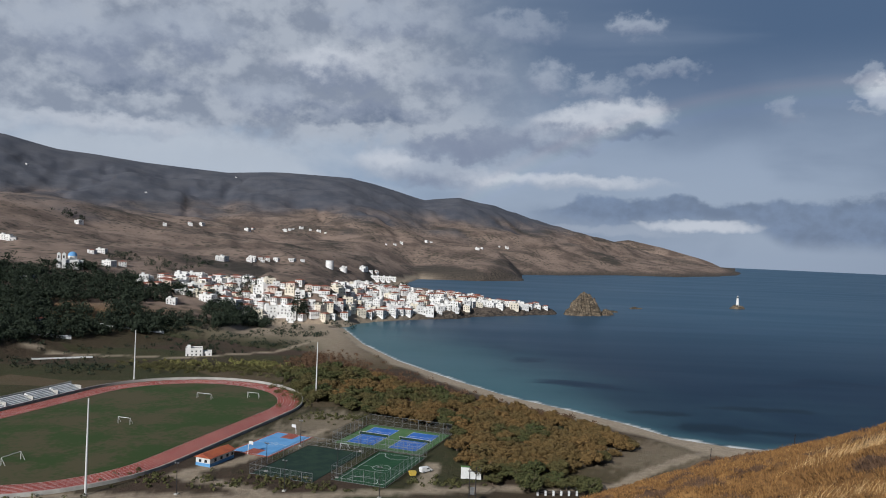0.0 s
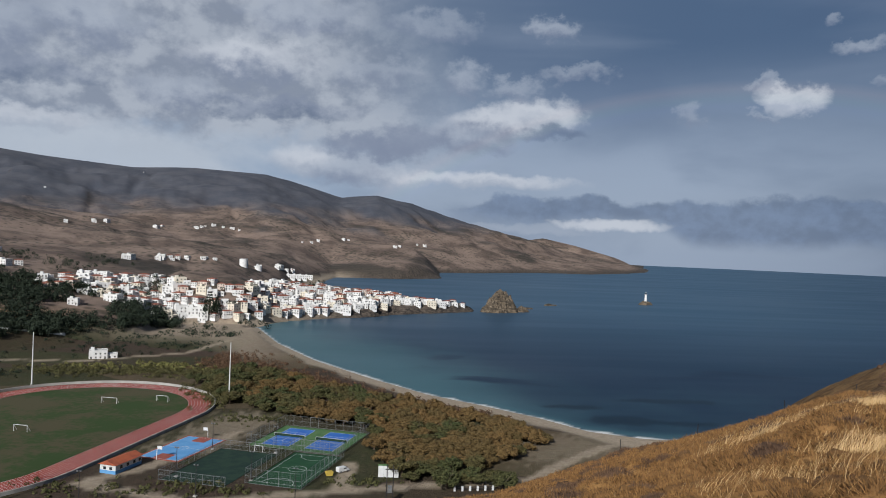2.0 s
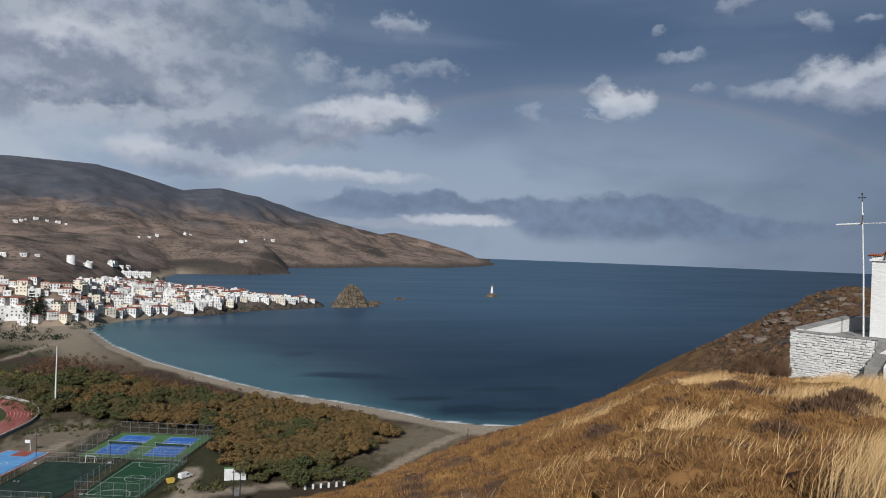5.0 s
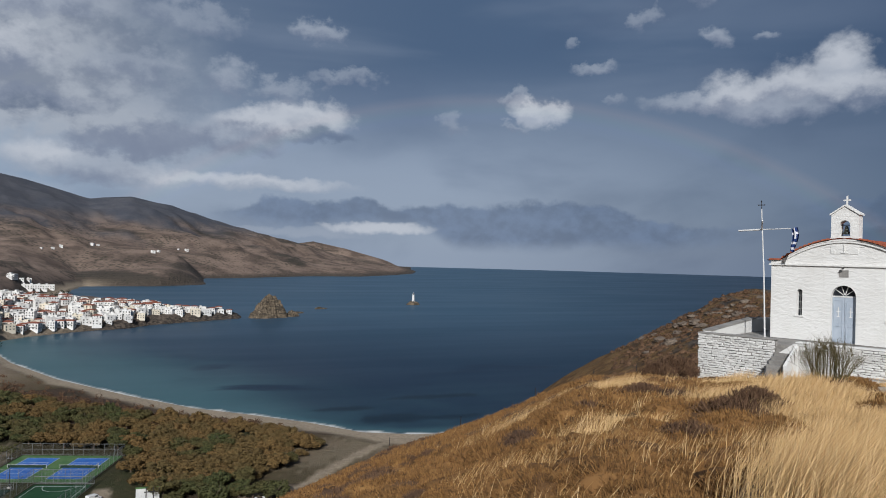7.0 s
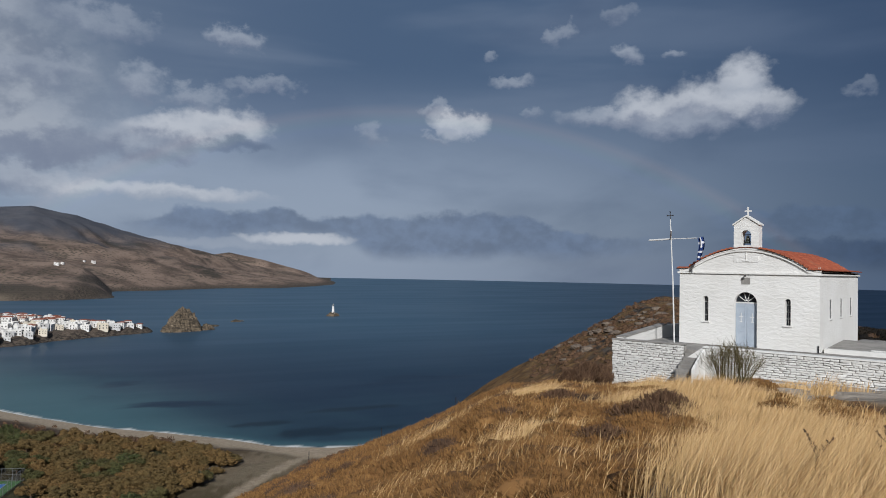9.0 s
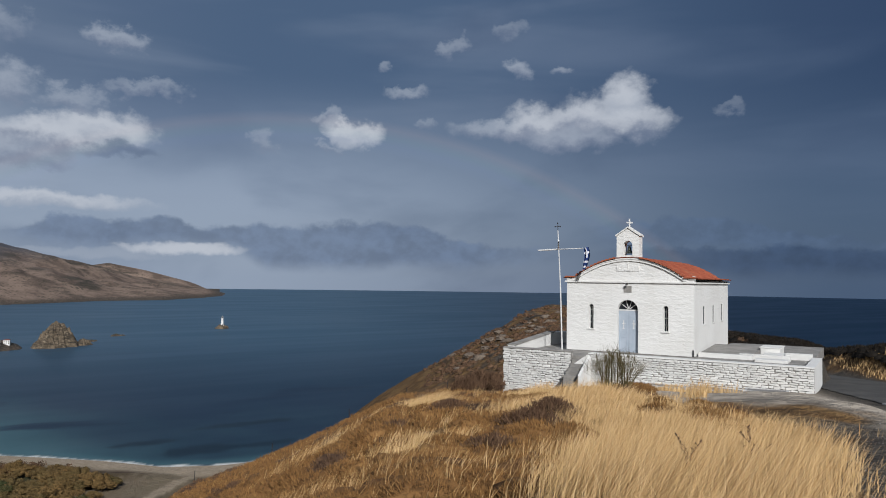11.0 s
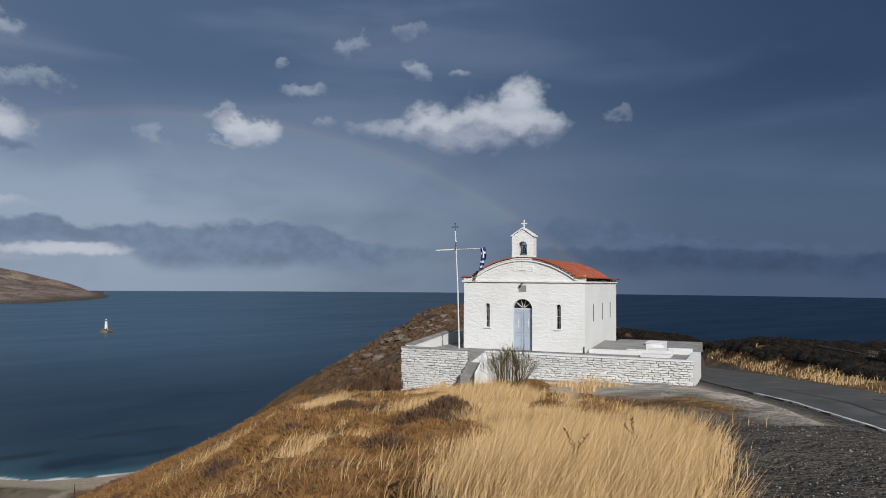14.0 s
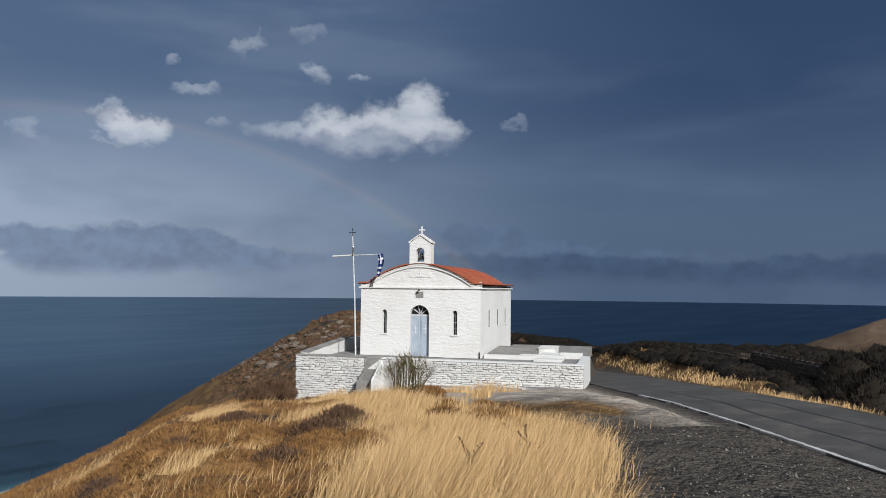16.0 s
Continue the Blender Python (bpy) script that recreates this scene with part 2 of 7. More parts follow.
class Nodes:
    """Short hand for building one node material."""

    def __init__(self, name):
        self.m = bpy.data.materials.new(name)
        self.m.use_nodes = True
        self.t = self.m.node_tree
        self.bsdf = self.t.nodes["Principled BSDF"]
        self.out = self.t.nodes["Material Output"]

    def put(self, sock, v):
        if isinstance(v, (int, float)):
            sock.default_value = v
        elif isinstance(v, tuple):
            sock.default_value = (*v, 1) if len(v) == 3 and len(sock.default_value) == 4 else v
        else:
            self.t.links.new(v, sock)

    def node(self, kind):
        return self.t.nodes.new(kind)

    def pos(self):
        return self.node("ShaderNodeNewGeometry").outputs["Position"]

    def obj(self):
        return self.node("ShaderNodeTexCoord").outputs["Object"]

    def scaled(self, vec, s):
        n = self.node("ShaderNodeMapping")
        self.put(n.inputs[0], vec)
        n.inputs[3].default_value = s
        return n.outputs[0]

    def noise(self, vec, scale, detail=4.0, rough=0.55, distortion=0.0):
        n = self.node("ShaderNodeTexNoise")
        self.put(n.inputs["Vector"], vec)
        n.inputs["Scale"].default_value, n.inputs["Detail"].default_value = scale, detail
        n.inputs["Roughness"].default_value, n.inputs["Distortion"].default_value = rough, distortion
        return n.outputs["Fac"]

    def voronoi(self, vec, scale, feature="F1", out="Distance"):
        n = self.node("ShaderNodeTexVoronoi")
        n.feature = feature
        self.put(n.inputs["Vector"], vec)
        n.inputs["Scale"].default_value = scale
        return n.outputs[out]

    def wave(self, vec, scale, distortion=0.0, direction="X"):
        n = self.node("ShaderNodeTexWave")
        n.bands_direction = direction
        self.put(n.inputs["Vector"], vec)
        n.inputs["Scale"].default_value, n.inputs["Distortion"].default_value = scale, distortion
        return n.outputs["Fac"]

    def math(self, op, a, b=0.0, clamp=False):
        n = self.node("ShaderNodeMath")
        n.operation, n.use_clamp = op, clamp
        self.put(n.inputs[0], a), self.put(n.inputs[1], b)
        return n.outputs[0]

    def step(self, v, lo, hi, a=0.0, b=1.0):
        n = self.node("ShaderNodeMapRange")
        n.interpolation_type = "SMOOTHSTEP"
        for s, x in zip(n.inputs[:5], (v, lo, hi, a, b)):
            self.put(s, x)
        return n.outputs[0]

    def mix(self, fac, a, b):
        n = self.node("ShaderNodeMix")
        n.data_type = "RGBA"
        self.put(n.inputs[0], fac), self.put(n.inputs[6], a), self.put(n.inputs[7], b)
        return n.outputs[2]

    def attr(self, name):
        n = self.node("ShaderNodeAttribute")
        n.attribute_name = name
        s = self.node("ShaderNodeSeparateColor")
        self.t.links.new(n.outputs["Color"], s.inputs[0])
        return s.outputs

    def random(self):
        return self.node("ShaderNodeObjectInfo").outputs["Random"]

    def island(self):
        return self.node("ShaderNodeNewGeometry").outputs["Random Per Island"]

    def bump(self, height, strength=0.3, distance=0.05, normal=None):
        n = self.node("ShaderNodeBump")
        n.inputs["Strength"].default_value, n.inputs["Distance"].default_value = strength, distance
        self.put(n.inputs["Height"], height)
        if normal is not None:
            self.put(n.inputs["Normal"], normal)
        return n.outputs[0]

    def done(self, color, rough=0.8, normal=None, metal=0.0, spec=0.3):
        self.put(self.bsdf.inputs["Base Color"], color)
        self.put(self.bsdf.inputs["Roughness"], rough)
        self.put(self.bsdf.inputs["Metallic"], metal)
        self.put(self.bsdf.inputs["Specular IOR Level"], spec)
        if normal is not None:
            self.put(self.bsdf.inputs["Normal"], normal)
        return self.m


def worn(name, col, col2, scale=1.5, rough=0.8, bump=0.15, dist=0.02, metal=0.0, vary=0.0, space="obj"):
    """A painted or natural surface in two tones, blotched at two scales."""
    n = Nodes(name)
    v = n.obj() if space == "obj" else n.pos()
    big, fine = n.noise(v, scale, 4), n.noise(v, scale * 9, 4)
    f = n.math("ADD", n.math("MULTIPLY", big, 0.65), n.math("MULTIPLY", fine, 0.35))
    c = n.mix(n.step(f, 0.35, 0.65), col, col2)
    if vary:
        c = n.mix(n.math("MULTIPLY", n.random(), vary), c, tuple(0.55 * x for x in col2))
    return n.done(c, rough, n.bump(fine, bump, dist), metal)


def sea_material():
    n = Nodes("sea_water")
    p = n.pos()
    shore = n.attr("shore")
    sea_haze = n.node("ShaderNodeAttribute")
    sea_haze.attribute_name = "sea_haze"
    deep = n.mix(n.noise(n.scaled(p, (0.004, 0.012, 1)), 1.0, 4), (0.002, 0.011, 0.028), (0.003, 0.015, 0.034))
    # far water mixed paler: distance haze painted into the sea's colour
    deep = n.mix(sea_haze.outputs["Fac"], deep, (0.034, 0.078, 0.122))
    shallow = n.mix(n.noise(n.scaled(p, (0.012, 0.012, 1)), 1.0, 4), (0.034, 0.092, 0.112), (0.06, 0.125, 0.138))
    c = n.mix(n.step(n.math("ADD", shore[0], n.math("MULTIPLY", n.math("SUBTRACT", n.noise(p, 0.02, 4), 0.5), 0.5)), 0.1, 0.9), deep, shallow)
    weed = n.math("MULTIPLY", n.step(n.noise(n.scaled(p, (0.014, 0.028, 1)), 1.0, 5, 0.5, 0.4), 0.56, 0.66), shore[1])
    bed = n.node("ShaderNodeAttribute")
    bed.attribute_name = "bed"
    c = n.mix(n.math("MULTIPLY", bed.outputs["Fac"], 0.85), c, (0.003, 0.013, 0.022))
    c = n.mix(n.math("MULTIPLY", weed, 0.92), c, (0.004, 0.016, 0.035))
    c = n.mix(shore[2], c, (0.6, 0.6, 0.56))
    h = n.noise(n.scaled(p, (0.012, 0.03, 1)), 1.0, 2)
    m = n.done(c, n.step(n.noise(n.scaled(p, (0.0025, 0.012, 1)), 1.0, 4), 0.3, 0.7, 0.36, 0.42), n.bump(h, 0.0012, 0.3), 0.0, 0.09)
    return m


def ground_material():
    n = Nodes("ground_cover")
    p = n.pos()
    a, b = n.attr("zone_a"), n.attr("zone_b")
    big, mid, fine = n.noise(p, 0.05, 5), n.noise(p, 0.6, 5), n.noise(p, 7.0, 5)
    # dry slope: ochre cushions, straw and bare soil
    c = n.mix(n.step(mid, 0.35, 0.62), (0.1, 0.055, 0.022), (0.2, 0.12, 0.05))
    c = n.mix(n.step(fine, 0.5, 0.75), c, (0.05, 0.03, 0.015))
    # flat land behind the beach
    plain = n.mix(n.step(big, 0.4, 0.6), (0.052, 0.036, 0.02), (0.036, 0.038, 0.016))
    plain = n.mix(n.step(mid, 0.45, 0.7), plain, (0.08, 0.056, 0.034))
    parcel = n.voronoi(n.scaled(p, (0.011, 0.022, 0.0)), 1.0, "F1", "Color")
    sep = n.node("ShaderNodeSeparateColor")
    n.put(sep.inputs[0], parcel)
    field = n.mix(n.step(sep.outputs[0], 0.2, 0.8), (0.062, 0.04, 0.03), (0.042, 0.046, 0.018))
    field = n.mix(n.step(sep.outputs[1], 0.6, 0.9), field, (0.12, 0.088, 0.052))
    plain = n.mix(0.6, plain, field)
    c = n.mix(a[2], c, plain)
    # bare hills and mountains
    rough = n.noise(p, 0.012, 8, 0.65)
    hill = n.mix(n.step(rough, 0.38, 0.6), (0.11, 0.08, 0.063), (0.23, 0.168, 0.13))
    hill = n.mix(n.step(n.noise(n.scaled(p, (0.003, 0.003, 0.02)), 1.0, 8, 0.7), 0.5, 0.62), hill, (0.06, 0.05, 0.04))
    scrub = n.step(n.math("MULTIPLY", n.voronoi(p, 0.09), n.step(n.noise(p, 0.008, 4), 0.35, 0.65, 0.6, 1.6)), 0.12, 0.42)
    hill = n.mix(n.math("MULTIPLY", n.math("SUBTRACT", 1.0, scrub), 0.75), hill, (0.03, 0.032, 0.022))
    terrace = n.wave(n.scaled(p, (0.0, 0.0, 0.09)), 1.0, 2.5, "Z")
    hill = n.mix(n.math("MULTIPLY", n.step(terrace, 0.75, 1.0), 0.1), hill, (0.2, 0.16, 0.11))
    c = n.mix(b[0], c, hill)
    # upper mountain darker and bluer: cloud shade and haze put into the colour
    hazy_shade = n.mix(n.step(rough, 0.35, 0.65), (0.062, 0.066, 0.08), (0.092, 0.092, 0.102))
    c = n.mix(b[1], c, hazy_shade)
    # rock faces
    rock = n.mix(n.step(n.noise(n.scaled(p, (0.25, 0.25, 0.9)), 1.0, 8, 0.65), 0.4, 0.62), (0.03, 0.026, 0.023), (0.125, 0.1, 0.076))
    c = n.mix(b[2], c, rock)
    # sand, then gravel
    sand = n.mix(n.step(mid, 0.3, 0.7), (0.4, 0.325, 0.235), (0.31, 0.245, 0.17))
    c = n.mix(a[0], c, sand)
    stones = n.voronoi(p, 9.0)
    grav = n.mix(n.step(n.noise(p, 22.0, 4), 0.4, 0.7), (0.05, 0.043, 0.035), (0.115, 0.1, 0.081))
    grav = n.mix(n.math("MULTIPLY", n.step(n.noise(p, 0.9, 5), 0.45, 0.65), 0.5), grav, (0.068, 0.058, 0.047))
    grav = n.mix(n.math("MULTIPLY", n.step(stones, 0.16, 0.08), n.step(n.noise(p, 5.0), 0.5, 0.6)), grav, (0.24, 0.21, 0.18))
    dust = n.node("ShaderNodeAttribute")
    dust.attribute_name = "dust"
    grav = n.mix(n.math("MULTIPLY", dust.outputs["Fac"], n.step(n.noise(p, 1.2, 5), 0.3, 0.6, 0.5, 1.0)), grav, (0.47, 0.405, 0.325))
    c = n.mix(a[1], c, grav)
    h = n.math("ADD", n.math("MULTIPLY", n.noise(p, 0.05, 9, 0.75), 14.0), n.math("ADD", mid, n.math("MULTIPLY", fine, 0.15)))
    return n.done(c, 0.95, n.bump(h, 0.6, 0.35), 0.0, 0.15)


M_SEA = sea_material()
M_GROUND = ground_material()

# ---- the land: one sheet, and the sea ----
def smooth(v, lo, hi):
    k = np.clip((v - lo) / (hi - lo), 0, 1)
    return k * k * (3 - 2 * k)


def fbm(x, y, scale, octaves=5, seed=0.0, gain=0.5):
    """Value noise in numpy, about -1 to 1."""
    total, amp, f = 0.0, 1.0, 1.0 / scale
    for o in range(octaves):
        u, v = x * f + 17.3 * o + seed, y * f - 9.1 * o + 2.7 * seed
        iu, iv = np.floor(u), np.floor(v)
        fu, fv = u - iu, v - iv
        fu, fv = fu * fu * (3 - 2 * fu), fv * fv * (3 - 2 * fv)

        def lattice(i, j):
            s = np.sin(i * 127.1 + j * 311.7 + o * 13.0) * 43758.5453
            return 2 * (s - np.floor(s)) - 1

        a = lattice(iu, iv) * (1 - fu) + lattice(iu + 1, iv) * fu
        b = lattice(iu, iv + 1) * (1 - fu) + lattice(iu + 1, iv + 1) * fu
        total = total + amp * (a * (1 - fv) + b * fv)
        amp, f = amp * gain, f * 2.03
    return total


def along(x, y, a, b):
    """How far along the line from a to b (0 to 1) and how far to its right."""
    dx, dy = b[0] - a[0], b[1] - a[1]
    n = math.hypot(dx, dy)
    s = ((x - a[0]) * dx + (y - a[1]) * dy) / n
    side = ((x - a[0]) * dy - (y - a[1]) * dx) / n
    return s / n, side, np.hypot(np.maximum(0, np.maximum(-s, s - n)), side)


DIRT_ROADS = [[(-120, 196), (-49, 205), (-18, 214), (6, 220), (33, 225), (51, 229), (68, 250), (95, 276)], [(-49, 205), (-86, 220), (-70, 238), (-52, 280)], [(-10, 218), (-8, 242)], [(-300, 420), (-170, 430), (-120, 470), (-104, 545)], [(-320, 520), (-190, 560), (-120, 610)]]
# the camera's slope: bearing, steepest sight line down it, distance where it falls away
SLOPE_AZ = [-180, -110, -60, -30, 0, 10, 19, 23, 27, 30, 34, 38, 42, 50, 64, 75, 85, 100, 140, 180]
SLOPE_EL = [1, -10, -20, -21.5, -20.5, -18.9, -15.3, -14.1, -12.5, -11.3, -9.3, -8.8, -8.8, -7.9, -7.4, -8.4, -10.5, -8.5, -2, 1]
SLOPE_R = [40, 40, 40, 42, 46, 50, 54, 55, 54, 50, 46, 42, 41, 40, 38, 31, 24, 26, 40, 40]
SHORE_X = [-130, -103, -74, -41, -3, 26, 51, 73, 90, 110, 125, 160]
SHORE_Y = [665, 631, 542, 470, 410, 370, 347, 324, 301, 291, 289, 288]
TOWN_A, TOWN_B = (-150.0, 740.0), (92.0, 872.0)
CH_AZ = 68.0  # the chapel's axis, pointing away from its facade
CH_U = Vector((math.sin(radians(CH_AZ + 90)), math.cos(radians(CH_AZ + 90)), 0))
CH_N = Vector((math.sin(radians(CH_AZ)), math.cos(radians(CH_AZ)), 0))
TERRACE_Z = EYE_Z - 3.85
ROAD_DIR = Vector((0.76, 0.65, 0)).normalized()
ROAD_RIGHT = Vector((ROAD_DIR.y, -ROAD_DIR.x, 0))
ROAD_IN, ROAD_OUT = 10.75, 16.4  # its two edges, metres to the right of the first eye


def road_z(s):
    """The road's height s metres along it, under the first eye."""
    return np.interp(s, [-20, 3.7, 16, 22.6, 28, 34.4, 46, 60, 80], [-3.1, -3.3, -3.87, -4.05, -4.27, -4.72, -5.5, -6.5, -8.0])


def shore_gap(x, y):
    """Metres inland of the beach's waterline."""
    return np.interp(x, SHORE_X, SHORE_Y) - y


def land(x, y):
    r = np.hypot(x, y) + 1e-6
    az = np.degrees(np.arctan2(x, y))
    # near slope
    el, rs = np.interp(az, SLOPE_AZ, SLOPE_EL), np.interp(az, SLOPE_AZ, SLOPE_R)
    near = r * np.tan(np.radians(el)) - 1.7 * ((r - rs) / rs) ** 2
    near = np.where(r > 3.2 * rs, -200, near)
    s, side, d = along(x, y, (38, 22), (97, 91))
    spur = -4.8 - np.where(side < 0, 0.52, 0.16) * np.maximum(0, d - 6) - 0.006 * np.maximum(0, d - 20) ** 2 + 0.8 * fbm(x, y, 14, 5, 3.0) * smooth(d, -2, 8) - 0.8 * smooth(-side, 3, 5)
    _, _, d = along(x, y, (46, 26), (66, -30))
    bank = -4.75 - 0.2 * np.maximum(0, d - 11) - 0.004 * np.maximum(0, d - 25) ** 2 + 0.35 * fbm(x, y, 9, 4, 5.0) - 30 * smooth(az, 60, 52)
    _, _, d = along(x, y, (176, 10), (260, -90))
    gold = -4.5 - 0.36 * np.maximum(0, d - 4) + 1.2 * fbm(x, y, 30, 5, 8.0)
    hill = np.maximum(near, np.maximum(spur, np.maximum(bank, gold)))
    # the road and the chapel's terrace are levelled into it
    q, s = x * ROAD_RIGHT.x + y * ROAD_RIGHT.y, x * ROAD_DIR.x + y * ROAD_DIR.y
    q = q + 0.004 * np.maximum(s - 42, 0) ** 2
    lev = smooth(q, ROAD_IN - 4, ROAD_IN - 0.3) * smooth(q, ROAD_OUT + 4, ROAD_OUT + 0.3) * smooth(r, 110, 60)
    hill = hill * (1 - lev) + (road_z(s) - 0.05) * lev
    cn, cu = x * CH_N.x + y * CH_N.y, x * CH_U.x + y * CH_U.y
    pad = smooth(cn, 36.7, 37.4) * smooth(cn, 54, 51) * smooth(cu, -18.5, -17.3) * smooth(cu, -2.6, -3.2)
    hill = hill * (1 - pad) + (TERRACE_Z - EYE_Z - 0.5) * pad
    z = EYE_Z + hill + 0.12 * fbm(x, y, 3.0, 4, 1.0) * smooth(r, 2, 12) * (1 - np.maximum(lev, pad))
    # flat land behind the beach
    gap = shore_gap(x, y)
    flat = np.minimum(gap * 0.075, 2.6 + 0.08 * fbm(x, y, 25, 3, 2.0) * smooth(gap, 25, 60)) + smooth(-x, 235, 480) * 14
    flat = np.where(gap < 0, gap * 0.08, flat)
    flat = np.where((x > 170) | (r > 950), -9, flat)
    # the town's headland
    s, side, d = along(x, y, TOWN_A, TOWN_B)
    s = np.clip(s, 0, 1)
    w = 98 - 44 * s
    town = (35 - 24 * s) * np.clip(1.25 - (d / w) ** 2, -0.3, 1.0) + 1.5 * fbm(x, y, 20, 4, 4.0)
    town = town + 4.5 * smooth(town, 0.2, 2.2)
    # its outer part: a low cliff along the water, then roofs up to a ridge
    g = r - np.interp(az, [-12, -9.7, -5.3, -0.8, 1.4, 5.8, 7.3], [640, 668, 715, 751, 790, 838, 856]) + 3.5 * fbm(x, y, 16, 4, 4.0)
    deep = np.interp(az, [-10, -3, 0, 4, 7.2], [165, 115, 80, 48, 16])
    ridge = np.interp(az, [-12, -8, -3.6, -1.8, 0.4, 3.5, 5.7, 6.9, 7.4], [26, 26, 24, 20.5, 14, 12, 9.5, 5, 2.5])
    cliff = np.minimum(np.interp(az, [-10, -3, 0, 6, 7.4], [3.5, 5, 8, 6.5, 2.0]), ridge)
    k = g / deep
    outer = cliff * smooth(g, -1, 9) + (ridge - cliff) * smooth(k, 0.0, 1.0) * (k > 0)
    outer = outer * smooth(k, 2.0, 1.2) + 0.9 * fbm(x, y, 12, 4, 9.0) - 4 * smooth(g, 2, -12) - 4 * smooth(k, 1.6, 2.0)
    outer = np.where(az > 7.55, -9, outer * smooth(az, 7.5, 7.1) - 3 * smooth(az, 7.2, 7.5))
    join = smooth(az, -12, -7)
    town = town * (1 - join) + outer * join
    # nearer hills, then the mountain behind
    rough = fbm(x, y, 260, 7, 6.0, 0.52)
    gully = np.clip(0.3 - np.abs(fbm(x + 0.35 * y, 0.4 * y, 210, 4, 13.0)), 0, 0.3) / 0.3
    r0 = np.interp(az, [-90, -40, -14, -10, -7.5, -6.5, -3.6, 1.4, 4.4, 5.0, 6.0], [420, 430, 560, 640, 850, 950, 1590, 1611, 1690, 1760, 4800])
    r1 = np.interp(az, [-40, -10, -4, 4.7], [1750, 1750, 2150, 2050])
    e1 = np.interp(az, [-60, -33, -26, -18, -9.8, -7.6, -3.2, -0.9, 1.8, 2.6, 3.4, 4.1, 4.75], [3.2, 2.7, 2.0, 0.9, 0.0, 0.3, 0.1, 0.0, -0.2, -0.35, -0.9, -1.65, -2.4])
    z1 = EYE_Z + r1 * np.tan(np.radians(e1))
    rp = np.interp(az, [-90, -40, -18, -12, -8, -4, 1.4, 4.4, 5.0], [420, 430, 560, 760, 1100, 1560, 1611, 1735, 1800])
    k = (r - rp) / (r1 - rp)
    front = 3 + (z1 - 3) * np.where(k < 1, np.clip(k, 0, 1) ** np.interp(az, [-4, 0, 4], [0.75, 0.5, 0.38]), 1 - 0.6 * smooth(k, 1.0, 1.6)) + (rough * 13 - gully * 5) * smooth(k, 0.05, 0.4) * smooth(az, 5.0, 2.0)
    front = np.where(r < r0, -9 + 12 * smooth(r, r0 - 25, r0), front)
    front = np.where((az > 4.75) | (az < -120), -9, front)
    f0 = np.interp(az, [-60, -4, 2, 7.9, 12.2, 16.3, 19, 21.2, 22], [1500, 1700, 2000, 2176, 2418, 2500, 2800, 3250, 3400])
    f1 = np.interp(az, [-40, -10, 2, 10, 16, 21.4], [2900, 3000, 3100, 3300, 3500, 3500])
    ef = np.interp(az, [-60, -33, -29.8, -24.3, -18.4, -14.3, -9.1, -5.5, -3.3, -0.6, 2, 5.6, 9.5, 12.1, 14.2, 17.9, 20.2, 21.4], [7.5, 6.4, 5.7, 5.2, 4.9, 5.1, 5.0, 4.1, 3.5, 3.8, 3.3, 2.2, 1.2, 0.65, 0.0, -0.6, -1.05, -1.35])
    zf = EYE_Z + f1 * np.tan(np.radians(ef))
    k = (r - f0) / (f1 - f0)
    back = 2 + (zf - 2) * np.where(k < 1, np.clip(k, 0, 1) ** 0.85, np.maximum(1 - 1.2 * (k - 1), 0.0)) + (rough * 22 - gully * 10) * smooth(k, 0.03, 0.4) * smooth(k, 1.0, 0.75) * smooth(az, 22, 12)
    back = np.where(k < 0, -9 + 11 * smooth(k, -0.015, 0), back)
    back = back * smooth(az, 21.5, 18.8) - 2.5 * smooth(az, 19.4, 21.2)
    back = np.where((az > 21.3) | (az < -120), -9, back)
    # a darker cape beyond
    zc = EYE_Z + 4200 * np.tan(np.radians(np.interp(az, [9, 11, 12.5, 15, 18, 20.5], [-2, 0.7, 0.95, 0.45, -0.35, -1.3])))
    cape = np.where((az > 9) & (az < 20.5) & (r > 3950), zc * smooth(r, 3900, 4200) * smooth(r, 4700, 4300) * smooth(az, 20.6, 18.5) * smooth(az, 9, 9.8) - 2, -9)
    behind = np.where((np.abs(az) > 110) & (r > 60), EYE_Z + np.minimum((r - 60) * 0.16, 260) + rough * 20 * smooth(r, 60, 400), -9)
    far = np.maximum(np.maximum(flat, town), np.maximum(np.maximum(front, back), np.maximum(cape, behind)))
    return np.maximum(np.maximum(z, far), -9.0)


def ground_z(x, y):
    return float(land(np.array([float(x)]), np.array([float(y)]))[0])


def grid_mesh(name, X, Y, Z, closed=False):
    rows, cols = X.shape
    co = np.stack([X, Y, Z], -1).reshape(-1, 3)
    i = np.arange(rows - 1)[:, None] * cols
    j = np.arange(cols if closed else cols - 1)[None]
    jn = (j + 1) % cols
    f = np.stack([i + j, i + jn, i + cols + jn, i + cols + j], -1).reshape(-1, 4)
    me = bpy.data.meshes.new(name)
    me.vertices.add(len(co))
    me.vertices.foreach_set("co", co.ravel())
    me.loops.add(f.size)
    me.loops.foreach_set("vertex_index", f.ravel().astype(np.int32))
    me.polygons.add(len(f))
    me.polygons.foreach_set("loop_start", np.arange(0, f.size, 4, dtype=np.int32))
    me.polygons.foreach_set("use_smooth", np.ones(len(f), dtype=bool))
    me.update()
    me.validate()
    return me


def paint(me, name, r, g, b):
    layer = me.color_attributes.new(name, "FLOAT_COLOR", "POINT")
    layer.data.foreach_set("color", np.stack([r, g, b, np.ones_like(r)], -1).ravel().astype(np.float32))


